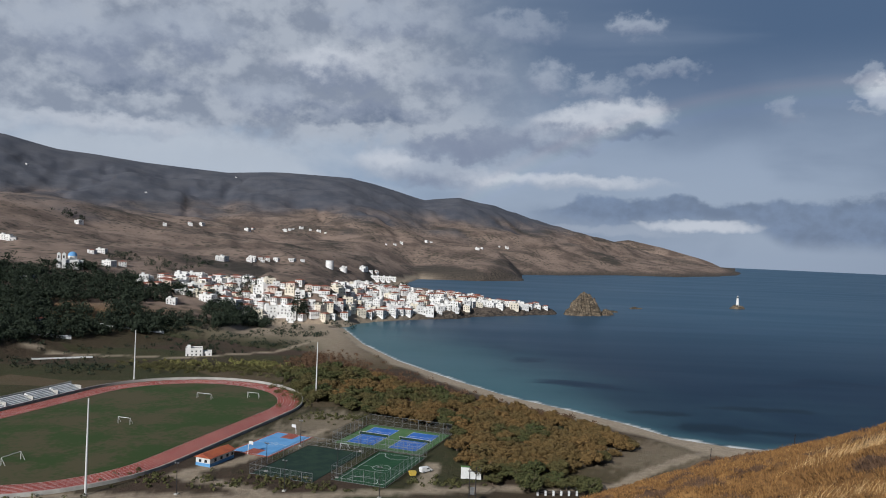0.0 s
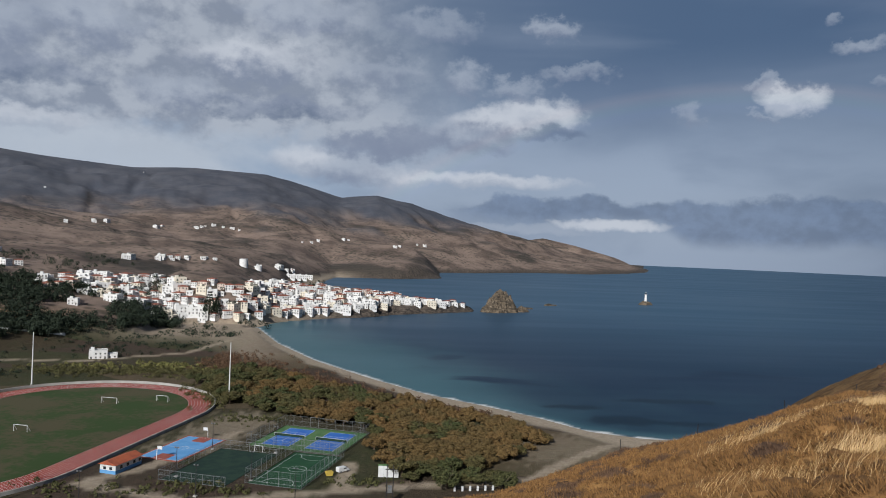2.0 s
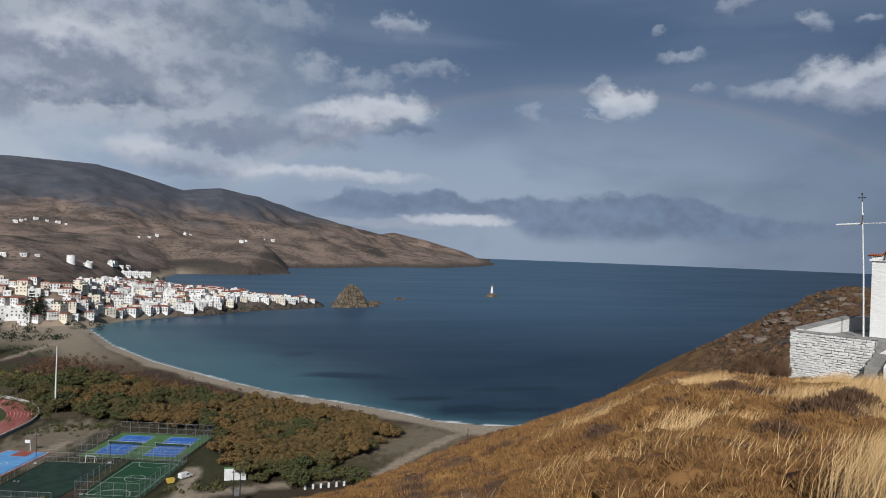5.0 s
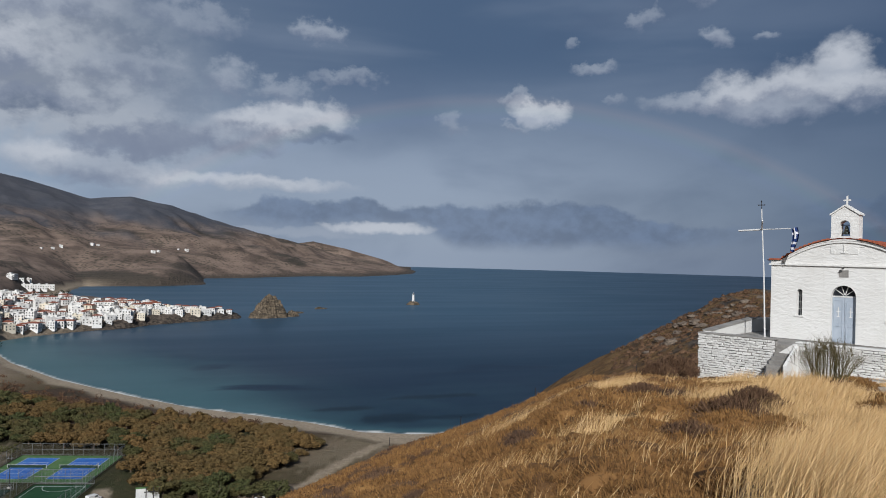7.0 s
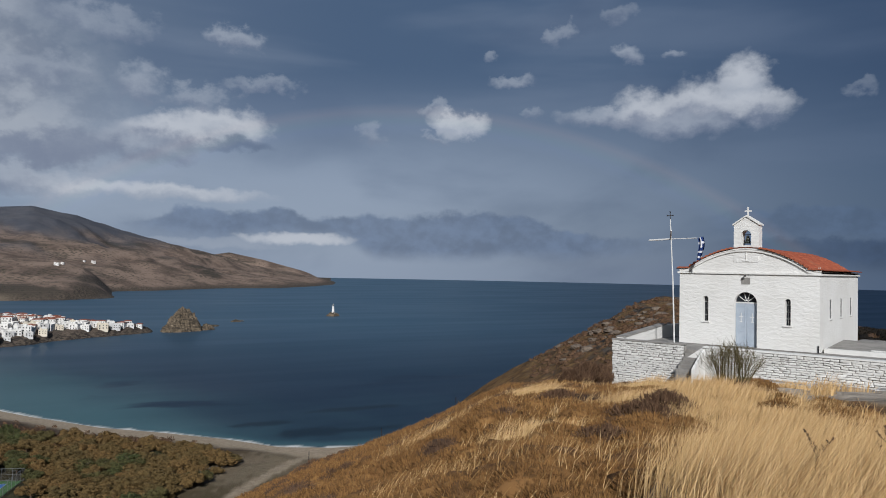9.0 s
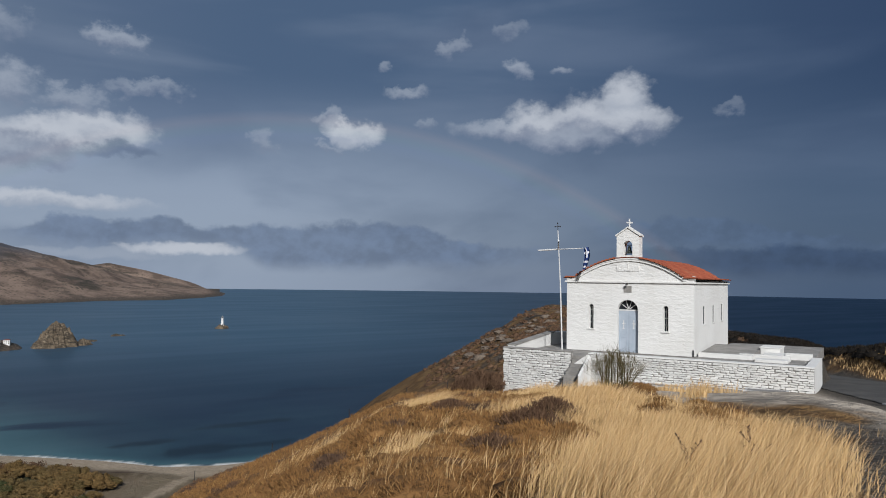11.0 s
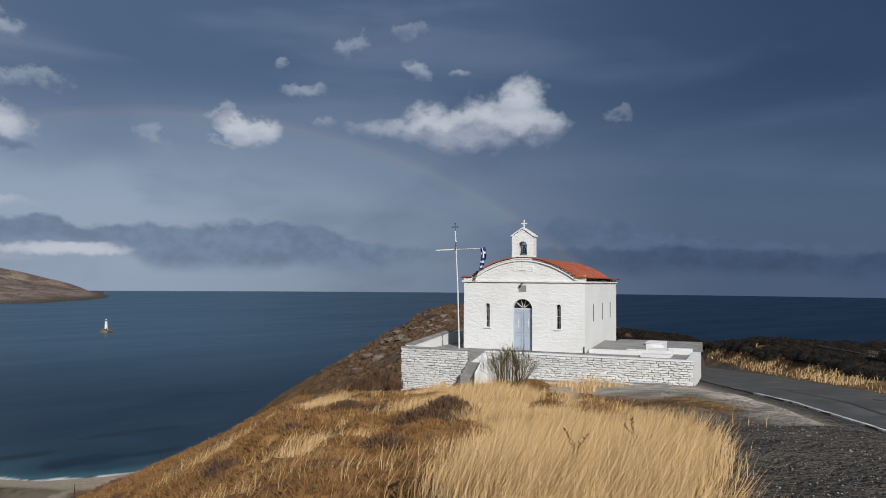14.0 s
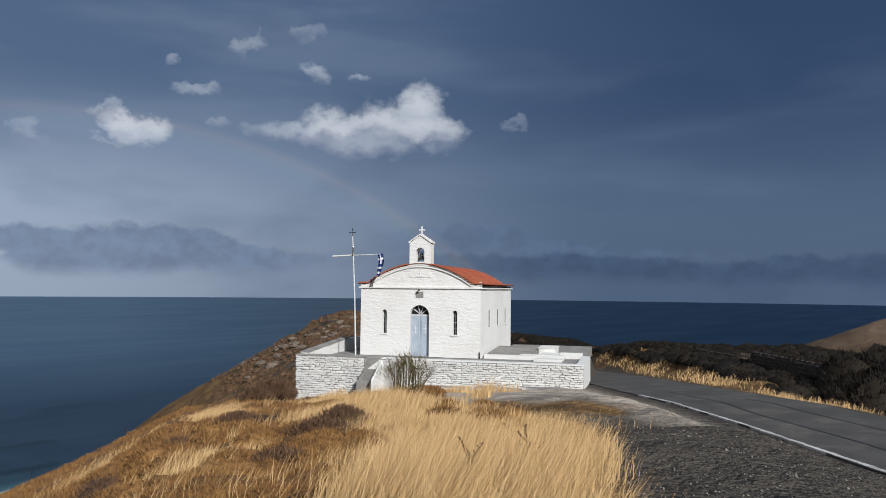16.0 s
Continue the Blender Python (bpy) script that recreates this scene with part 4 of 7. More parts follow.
    for s in (-1, 1):
        bm = bmesh.new()
        x0, x1 = (0.008, 0.56) if s > 0 else (-0.56, -0.008)
        box(bm, x0, x1, 0.22, 0.27, 0.02, 2.3)
        for z0, z1 in ((0.15, 0.85), (1.0, 2.15)):
            for q in ((x0 + 0.07, x1 - 0.07, z0, z0 + 0.03), (x0 + 0.07, x1 - 0.07, z1 - 0.03, z1), (x0 + 0.07, x0 + 0.1, z0 + 0.03, z1 - 0.03), (x1 - 0.1, x1 - 0.07, z0 + 0.03, z1 - 0.03)):
                box(bm, q[0], q[1], 0.2, 0.222, q[2], q[3])
        part("leaf", bm, M_DOOR, door)
        bm = bmesh.new()
        cx = (x0 + x1) / 2
        box(bm, cx - 0.02, cx + 0.02, 0.2, 0.216, 1.3, 1.78), box(bm, cx - 0.1, cx + 0.1, 0.196, 0.214, 1.56, 1.6), box(bm, cx - 0.07, cx + 0.07, 0.196, 0.214, 1.3, 1.33)
        part("leaf_cross", bm, M_WHITEMETAL, door, "white painted cross")
    bm = bmesh.new()
    slab(bm, [(x, z) for x, z in arch(1.13, 2.36, 2.37, 14)], (0.26, 0.29))
    fan = part("fanlight", bm, M_GLASS, ch, "dark fanlight with white rays")
    bm = bmesh.new()
    box(bm, -0.57, 0.57, 0.2, 0.26, 2.29, 2.36)
    for a in (36, 72, 108, 144):
        c, s = math.cos(radians(a)), math.sin(radians(a))
        rod(bm, (0.06 * c, 0.24, 2.36 + 0.06 * s), (0.55 * c, 0.24, 2.37 + 0.55 * s), 0.02, 0.02, 6)
    part("fan_tracery", bm, M_WHITEMETAL, fan)
    for cx in (-2.08, 2.06):
        bm = bmesh.new()
        slab(bm, [(cx + x, z) for x, z in arch(0.27, 1.26, 2.48, 8)], (0.22, 0.25))
        win = part("window", bm, M_GLASS, ch, "narrow arched window with bars")
        bm = bmesh.new()
        for q in (-0.12, 0.0, 0.12):
            rod(bm, (cx + q, 0.2, 1.26), (cx + q, 0.2, 2.5), 0.012, None, 6)
        for z in (1.6, 1.95, 2.3):
            rod(bm, (cx - 0.13, 0.2, z), (cx + 0.13, 0.2, z), 0.012, None, 6)
        part("window_grille", bm, M_WHITEMETAL, win)
        boxpart("sill", (cx - 0.22, cx + 0.22, -0.06, 0.2, 1.19, 1.255), M_WHITE, win)
    boxpart("threshold", (-0.75, 0.75, -0.35, 0.3, 0.0, 0.012), M_CEMENT, ch)
    bm = bmesh.new()
    rod(bm, (HALF - 0.05, -0.03, 0.0), (HALF - 0.05, -0.03, 0.35), 0.035)
    part("pipe", bm, M_IRON, ch)
    return ch


chapel()


# ---- the terrace ----
TW = [-5.75, 9.35, -3.6]  # left, right and front of the terrace, in the chapel's frame


def local(x, y, z=0.0):
    return CH_M @ Vector((x, y, z))


def wall_base(x, y):
    p = local(x, y)
    return ground_z(p.x, p.y) - TERRACE_Z


def terrace():
    t = thing("terrace", CH_M, "whitewashed dry-stone terrace round the chapel", "terrace", kind="structure")
    boxpart("floor_slab", (TW[0] + 0.45, TW[1] - 0.45, TW[2] + 0.45, 0.0, -0.6, -0.02), M_CEMENT, t, "grey cement floor")
    boxpart("floor_slab", (TW[0] + 0.45, -HALF, 0.0, 11.5, -0.6, -0.024), M_CEMENT, t)
    boxpart("floor_slab", (HALF, TW[1] - 0.45, 0.0, 11.5, -0.6, -0.024), M_CEMENT, t)
    boxpart("wall_core", (TW[0], -1.95, TW[2], TW[2] + 0.45, -2.6, 0.2), M_MORTAR, t)
    boxpart("wall_core", (-0.95, TW[1], TW[2], TW[2] + 0.45, -1.6, 0.16), M_MORTAR, t)
    boxpart("coping", (TW[0] - 0.05, -1.9, TW[2] - 0.06, TW[2] + 0.5, 0.2, 0.26), M_CEMENT, t, "grey cement coping", 0.01)
    boxpart("coping", (-0.95, TW[1] + 0.03, TW[2] - 0.06, TW[2] + 0.5, 0.16, 0.22), M_WHITE, t, "", 0.01)
    # side parapets that climb towards the back
    for name, pts in (("parapet", [(-3.15, -0.6), (2.6, -0.6), (2.6, 0.72), (-3.15, 0.3)]), ("parapet", [(2.6, -0.6), (11.5, -0.6), (11.5, 0.5), (2.6, 0.72)])):
        bm = bmesh.new()
        slab(bm, pts, (0.0, 0.4))
        part(name, bm, M_STONEWHITE, t, m=Matrix.Translation((TW[0] + 0.42, 0, 0)) @ pose(0, 0, 0, 0, 0, 90))
    bm = bmesh.new()
    slab(bm, [(-3.15, 0.3), (2.6, 0.724), (2.6, 0.79), (-3.15, 0.37)], (-0.03, 0.45))
    part("coping", bm, M_CEMENT, t, m=Matrix.Translation((TW[0] + 0.42, 0, 0)) @ pose(0, 0, 0, 0, 0, 90))
    boxpart("parapet", (TW[1] - 0.42, TW[1], TW[2] + 0.46, 2.2, -1.2, 0.14), M_STONEWHITE, t)
    # steps in the gap of the front wall, and their sloping cheek
    for k in range(5):
        boxpart("step", (-1.9, -0.98, TW[2] + 0.45 - 0.3 * (k + 1), TW[2] + 0.45 - 0.3 * k, -1.5, -0.02 - 0.17 * (k + 1)), M_CEMENT, t)
    bm = bmesh.new()
    slab(bm, [(-1.5, -1.5), (0.45, -1.5), (0.45, 0.15), (0.1, 0.15), (-1.5, -0.75)], (0.0, 0.14))
    part("stair_cheek", bm, M_WHITE, t, m=Matrix.Translation((-0.82, TW[2], 0)) @ pose(0, 0, 0, 0, 0, 90))
    bm = bmesh.new()
    slab(bm, [(-2.02, -1.5), (-0.9, -1.5), (-0.9, 0.12), (-1.02, 0.12), (-2.02, -0.62)], (-0.12, 0.0))
    part("stair_cheek", bm, M_WHITE, t, m=Matrix.Translation((0, TW[2] - 0.01, 0)))
    # a raised corner beside the side wall: low walls, sloping slab, block and steps
    boxpart("low_wall", (HALF + 0.1, 6.3, 0.5, 0.85, -0.05, 0.2), M_STONEWHITE, t)
    bm = bmesh.new()
    slab(bm, [(0.86, 0.0), (5.0, 0.0), (5.0, 0.36), (0.86, 0.2)], (0.0, 2.6))
    part("sloping_slab", bm, M_CEMENT, t, "grey sloping cement slab", m=Matrix.Translation((HALF + 2.75, 0, 0)) @ pose(0, 0, 0, 0, 0, 90))
    boxpart("block", (6.32, 7.3, 3.2, 5.0, -0.02, 0.42), M_STONEWHITE, t, "", 0.02)
    boxpart("coping", (6.28, 7.34, 3.16, 5.04, 0.423, 0.46), M_WHITE, t)
    boxpart("low_wall", (5.6, 8.0, 0.9, 1.25, -0.02, 0.24), M_STONEWHITE, t)
    boxpart("step", (6.5, 8.0, -0.35, 0.5, -0.02, 0.12), M_STONEWHITE, t, "", 0.01)
    boxpart("step", (6.6, 7.6, 1.26, 3.18, -0.02, 0.2), M_STONEWHITE, t, "", 0.01)
    boxpart("low_wall", (7.7, TW[1] - 0.43, 2.0, 2.35, -0.02, 0.3), M_STONEWHITE, t)
    return t


TERRACE = terrace()


def flag_mast():
    base = local(-3.45, -0.9, 0.0)
    m = thing("flag_mast", Matrix.Translation(base) @ pose(0, 0, 0, 0, 0, -CH_AZ), "thin white cross-shaped flag mast beside the chapel", "mast")
    bm = bmesh.new()
    rod(bm, (0, 0, -0.1), (-0.12, 0, 3.4), 0.045, 0.036), rod(bm, (-0.12, 0, 3.4), (-0.3, 0, 6.75), 0.036, 0.026)
    part("pole", bm, M_WHITEMETAL, m)
    bm = bmesh.new()
    rod(bm, (-1.5, 0, 5.62), (-0.25, 0, 5.68), 0.045), rod(bm, (-0.25, 0, 5.68), (1.2, 0.0, 5.72), 0.022)
    part("yard", bm, M_WHITEMETAL, m)
    bm = bmesh.new()
    rod(bm, (-0.27, 0, 5.68), (0.15, -1.0, 6.1), 0.04)
    part("brace", bm, M_WHITEMETAL, m)
    bm = bmesh.new()
    rod(bm, (-0.3, 0, 6.75), (-0.31, 0, 7.15), 0.018), rod(bm, (-0.45, 0, 6.97), (-0.16, 0, 6.97), 0.018)
    for p in ((-0.31, 0, 7.17), (-0.46, 0, 6.97), (-0.15, 0, 6.97)):
        rod(bm, (p[0], -0.02, p[2] - 0.03), (p[0], -0.02, p[2] + 0.03), 0.035, 0.035, 6)
    part("cross", bm, M_IRON, m, "small dark iron cross")
    bm = bmesh.new()
    rows, cols = 22, 10
    grid = []
    for i in range(rows + 1):
        line = []
        for j in range(cols + 1):
            s, v = j / cols, i / rows
            x = 1.2 + (0.02 + 0.34 * s * (0.55 + 0.45 * math.sin(2.2 * v + 0.6)))
            y = 0.1 * math.sin(s * 9 + v * 2) * (0.4 + s)
            line.append(bm.verts.new((x + 0.05 * math.sin(v * 5), y, 5.7 - 1.15 * v + 0.16 * s * (1 - v) - 0.05 * s)))
        grid.append(line)
    for i in range(rows):
        for j in range(cols):
            f = bm.faces.new((grid[i][j], grid[i][j + 1], grid[i + 1][j + 1], grid[i + 1][j]))
            stripe = i * 9 // rows
            white = stripe % 2 == 1
            if i < rows * 0.45:
                white = j in (4, 5) or i in (4, 5)
            f.material_index = 1 if white else 0
            f.smooth = True
    ob = part("flag", bm, M_FLAGBLUE, m, "drooping blue and white striped flag")
    ob.data.materials.append(M_FLAGWHITE)
    return m


M_FLAGBLUE = worn("blue_flag_cloth", (0.012, 0.03, 0.12), (0.02, 0.045, 0.16), 4.0, 0.8, 0.1, 0.01)
M_FLAGWHITE = worn("white_flag_cloth", (0.7, 0.7, 0.72), (0.6, 0.6, 0.64), 4.0, 0.8, 0.1, 0.01)
flag_mast()

# ---- the road by the chapel ----
def asphalt_material():
    n = Nodes("worn_asphalt")
    p = n.pos()
    c = n.mix(n.step(n.noise(p, 0.5, 5), 0.35, 0.65), (0.06, 0.057, 0.052), (0.092, 0.087, 0.079))
    c = n.mix(n.step(n.noise(p, 26.0, 4), 0.4, 0.7), c, (0.056, 0.053, 0.05))
    c = n.mix(n.math("MULTIPLY", n.step(n.noise(n.scaled(p, (0.5, 0.7, 1)), 1.0, 6, 0.65), 0.5, 0.65), 0.5), c, (0.14, 0.128, 0.108))
    return n.done(c, 0.9, n.bump(n.noise(p, 40.0, 3), 0.4, 0.01), 0.0, 0.3)


M_ASPHALT = asphalt_material()
M_TAR = worn("tar_seam", (0.02, 0.02, 0.02), (0.035, 0.034, 0.033), 3.0, 0.6, 0.2, 0.01, space="pos")
M_LINE = worn("worn_white_road_paint", (0.62, 0.6, 0.57), (0.3, 0.29, 0.27), 1.6, 0.9, 0.3, 0.01, space="pos")


def road_point(s, q, lift=0.0):
    """s metres along the road, q metres to the right of the first eye."""
    p = ROAD_DIR * s + ROAD_RIGHT * (q - 0.004 * max(s - 42, 0) ** 2)
    return (p.x, p.y, EYE_Z + float(road_z(s)) + lift)


def ribbon(name, s0, s1, q0, q1, lift, material, label, category, step=0.7, ragged=0.0, parent=None, wander=0.0):
    bm = bmesh.new()
    rnd = random.Random(int(q0 * 100 + s0))
    rows, s = [], s0
    while s <= s1:
        k = [rnd.uniform(-ragged, ragged) for _ in range(2)]
        w = wander * math.sin(s * 0.23 + q0) + wander * 0.4 * math.sin(s * 0.71)
        rows.append([bm.verts.new(road_point(s, q0 + k[0] + w, z)) for z in (-0.15, lift)] + [bm.verts.new(road_point(s, q1 + k[1] + w, z)) for z in (lift, -0.15)])
        s += step
    for a, b in zip(rows, rows[1:]):
        for i in range(3):
            bm.faces.new((a[i], b[i], b[i + 1], a[i + 1]))
    ob = part(name, bm, material, parent)
    if parent is None:
        tagged(ob, label, category, kind="structure")
    return ob


ROAD = ribbon("road", -30, 66, ROAD_IN, ROAD_OUT, 0.0, M_ASPHALT, "narrow worn grey asphalt road past the chapel", "road", ragged=0.06)
ribbon("edge_line", -30, 32, ROAD_IN - 0.02, ROAD_IN + 0.13, 0.012, M_LINE, "", "", 0.35, 0.03, ROAD)
ribbon("tar_seam", -30, 34, 12.6, 12.69, 0.006, M_TAR, "", "", 0.5, 0.02, ROAD, 0.25)
ribbon("tar_seam", -30, 30, 14.3, 14.38, 0.006, M_TAR, "", "", 0.5, 0.02, ROAD, 0.2)


# ---- stones of the terrace's front wall ----
def stone_mesh(seed):
    rnd = random.Random(seed)
    bm = bmesh.new()
    vs = box(bm, -0.5, 0.5, -0.5, 0.5, -0.5, 0.5)
    for v in vs:
        v.co.x += rnd.uniform(-0.1, 0.08) * (1 if v.co.x > 0 else -1)
        v.co.z += rnd.uniform(-0.16, 0.06) * (1 if v.co.z > 0 else -1)
        if v.co.y < 0:
            v.co.y += rnd.uniform(-0.12, 0.2)
    soften(bm, 0.09)
    me = bpy.data.meshes.new("stone")
    bmesh.ops.recalc_face_normals(bm, faces=bm.faces)
    bm.to_mesh(me)
    bm.free()
    me.materials.append(M_STONEWHITE)
    return me


STONES = [stone_mesh(k) for k in range(9)]


def lay_stones(x0, x1, top, base, seed, h_range, w_range, face, meshes, parent, budget):
    """Courses of flat stones from top down to base(x); past the budget they join into one mesh."""
    rnd = random.Random(seed)
    z, rest, made = top, [], 0
    while z > -2.6:
        h = rnd.uniform(*h_range)
        x = x0
        while x < x1 - 0.04:
            w = min(rnd.uniform(*w_range), x1 - x)
            if x1 - x - w < 0.1:
                w = x1 - x
            hh = h * rnd.uniform(0.72, 1.0)
            if z - h > base(x + w / 2) - 0.2:
                m = Matrix.Translation((x + w / 2, face + rnd.uniform(-0.025, 0.03), z - h / 2)) @ Matrix.Rotation(rnd.uniform(-0.13, 0.13), 4, "Y") @ Matrix.Diagonal((w * rnd.uniform(0.9, 1.0), 0.16, hh, 1))
                me = rnd.choice(meshes)
                if made < budget:
                    part("stone", me, None, parent, m=m)
                    made += 1
                else:
                    rest.append((me, m))
            x += w
        z -= h
    if rest:
        bm = bmesh.new()
        for me, m in rest:
            n0 = len(bm.verts)
            bm.from_mesh(me)
            bm.verts.ensure_lookup_table()
            bmesh.ops.transform(bm, matrix=m, verts=bm.verts[n0:])
        ob = part("stonework", bm, meshes[0].materials[0], parent)
        ob["kind"] = "stuff"


FOOT_X = np.linspace(-6, 10, 40)
FOOT_Z = [wall_base(x, TW[2] - 0.1) for x in FOOT_X]


def WALL_FOOT(x):
    return float(np.interp(x, FOOT_X, FOOT_Z))


lay_stones(TW[0] - 0.02, -1.93, 0.19, WALL_FOOT, 5, (0.08, 0.15), (0.14, 0.5), TW[2] + 0.02, STONES, TERRACE, 150)
lay_stones(-0.97, TW[1] + 0.02, 0.15, WALL_FOOT, 6, (0.08, 0.15), (0.14, 0.5), TW[2] + 0.02, STONES, TERRACE, 150)


# ---- whitewashed paving before the steps ----
def apron():
    rnd = random.Random(3)
    for x0, x1, y0, y1 in ((0.4, 1.9, -6.1, -4.6), (2.1, 4.2, -5.6, -4.4), (4.4, 6.8, -6.3, -4.7), (6.9, 8.6, -7.0, -5.6)):
        p = local((x0 + x1) / 2, (y0 + y1) / 2)
        z = ground_z(p.x, p.y) - TERRACE_Z
        m = CH_M @ Matrix.Translation(((x0 + x1) / 2, (y0 + y1) / 2, z + 0.02)) @ pose(0, 0, 0, -3, rnd.uniform(-1, 2), rnd.uniform(-5, 5))
        t = thing("paving_slab", m, "low grey cement slab with a whitewashed border", "paving", "paving before the terrace")
        w, d = (x1 - x0) / 2, (y1 - y0) / 2
        boxpart("slab", (-w + 0.1, w - 0.1, -d + 0.1, d - 0.1, -0.2, 0.03), M_CEMENT, t, "", 0.01)
        for q in ((-w, w, -d, -d + 0.1), (-w, w, d - 0.1, d), (-w, -w + 0.1, -d + 0.1, d - 0.1), (w - 0.1, w, -d + 0.1, d - 0.1)):
            boxpart("border", (*q, -0.2, 0.045), M_LINE, t)


apron()


# ---- dark dry-stone wall and gate past the road ----
def dark_wall():
    me = []
    for s in STONES:
        c = s.copy()
        c.materials.clear()
        c.materials.append(M_DARKSTONE)
        me.append(c)
    for s0, s1, top, seed in ((45.9, 52.0, -4.1, 8), (52.03, 59.0, -4.5, 10), (59.03, 66.0, -4.85, 11), (36.5, 44.3, -3.65, 9)):
        a, b = Vector(road_point(s0, ROAD_OUT + 5.6)), Vector(road_point(s1, ROAD_OUT + 5.6))
        d = b - a
        m = Matrix.Translation((b.x, b.y, EYE_Z + top - 1.0)) @ pose(0, 0, 0, 0, 0, math.degrees(math.atan2(-d.y, -d.x)))
        w = thing("field_wall", m, "dark dry-stone field wall along the road", "stone wall", "field walls")
        n = Vector((d.x, d.y)).length
        boxpart("core", (0, n, 0.06, 0.5, -2.6, 0.8), M_DARKSTONE, w)
        lay_stones(0, n, 1.0, lambda x: -0.6, seed, (0.12, 0.22), (0.2, 0.6), 0.04, me, w, 120)
    g0, g1 = Vector(road_point(44.4, ROAD_OUT + 5.7)), Vector(road_point(45.8, ROAD_OUT + 5.7))
    d = g1 - g0
    g = thing("gate", Matrix.Translation((g0.x, g0.y, EYE_Z - 5.0)) @ pose(0, 0, 0, 0, 0, math.degrees(math.atan2(d.y, d.x))), "weathered wooden gate between the field walls", "gate")
    for k in range(7):
        boxpart("slat", (0.05 + 0.19 * k, 0.14 + 0.19 * k, 0, 0.03, -0.4, 1.15), M_OLDWOOD, g)
    for z in (0.3, 0.9):
        boxpart("rail", (0.0, 1.4, 0.03, 0.07, z, z + 0.09), M_OLDWOOD, g)


M_DARKSTONE = worn("dark_lichened_stone", (0.03, 0.026, 0.023), (0.085, 0.072, 0.06), 2.5, 0.95, 0.6, 0.05)
M_OLDWOOD = worn("weathered_grey_wood", (0.1, 0.08, 0.06), (0.17, 0.13, 0.1), 3.0, 0.9, 0.3, 0.01)
dark_wall()

# ---- plants on the slope ----
def straw_material(name, c0, c1, c2, fleck=0.0):
    n = Nodes(name)
    k = n.island()
    c = n.mix(n.step(k, 0.0, 0.6), c0, c1)
    c = n.mix(n.step(k, 0.75, 1.0), c, c2)
    c = n.mix(n.math("MULTIPLY", n.noise(n.pos(), 0.35, 4), 0.5), c, c2)
    c = n.mix(n.math("MULTIPLY", n.step(n.noise(n.pos(), 9.0, 5, 0.65), 0.48, 0.66), fleck), c, tuple(0.4 * v for v in c2))
    m = n.done(c, 0.85, None, 0.0, 0.15)
    n.put(n.bsdf.inputs["Subsurface Weight"], 0.0)
    return m


M_STRAW = straw_material("straw_blades", (0.78, 0.56, 0.3), (0.62, 0.42, 0.19), (0.33, 0.19, 0.075))
M_CUSHION = straw_material("ochre_cushion_scrub", (0.34, 0.185, 0.062), (0.235, 0.122, 0.042), (0.13, 0.07, 0.03), 0.7)
M_BROWN = straw_material("dead_brown_scrub", (0.17, 0.1, 0.056), (0.115, 0.066, 0.038), (0.06, 0.037, 0.024))
M_DARKBUSH = straw_material("dark_burnt_scrub", (0.013, 0.011, 0.009), (0.024, 0.018, 0.012), (0.008, 0.007, 0.006))
M_BROOM = straw_material("olive_broom_stems", (0.085, 0.075, 0.03), (0.13, 0.1, 0.045), (0.05, 0.042, 0.022))
M_ROCK = worn("weathered_brown_rock", (0.09, 0.065, 0.05), (0.2, 0.16, 0.12), 1.2, 0.95, 0.8, 0.1, space="pos")
RNG = np.random.default_rng(11)


def soup(name, co, quads, tris, material):
    """A mesh from arrays of corners, four-sided and three-sided faces."""
    me = bpy.data.meshes.new(name)
    me.vertices.add(len(co))
    me.vertices.foreach_set("co", np.asarray(co, dtype=np.float32).ravel())
    nq, nt = len(quads), len(tris)
    me.loops.add(4 * nq + 3 * nt)
    me.loops.foreach_set("vertex_index", np.concatenate([np.asarray(quads).ravel(), np.asarray(tris).ravel()]).astype(np.int32))
    me.polygons.add(nq + nt)
    me.polygons.foreach_set("loop_start", np.concatenate([np.arange(nq) * 4, 4 * nq + np.arange(nt) * 3]).astype(np.int32))
    me.update()
    me.validate()
    me.materials.append(material)
    return me


def blades(x, y, z, height, width, lean_az, lean, curl=0.25):
    """Bent grass blades, one for each entry: five corners, a quad, another quad's worth of tip."""
    n = len(x)
    face = RNG.uniform(0, math.tau, n)
    wx, wy = np.cos(face) * width / 2, np.sin(face) * width / 2
    la = np.radians(lean_az) + RNG.normal(0, 0.85, n)
    ln = height * (lean + RNG.normal(0, 0.1, n))
    dx, dy = np.sin(la) * ln, np.cos(la) * ln
    base = np.stack([x, y, z - 0.05], -1)
    mid = base + np.stack([dx * curl, dy * curl, height * 0.55], -1)
    tip = base + np.stack([dx, dy, height * np.sqrt(np.clip(1 - lean * lean, 0.2, 1))], -1)
    side = np.stack([wx, wy, np.zeros(n)], -1)
    co = np.stack([base - side, base + side, mid + side * 0.8, mid - side * 0.8, tip], 1).reshape(-1, 3)
    i = np.arange(n)[:, None] * 5
    return co, i + np.array([[0, 1, 2, 3]]), i + np.array([[3, 2, 4]])


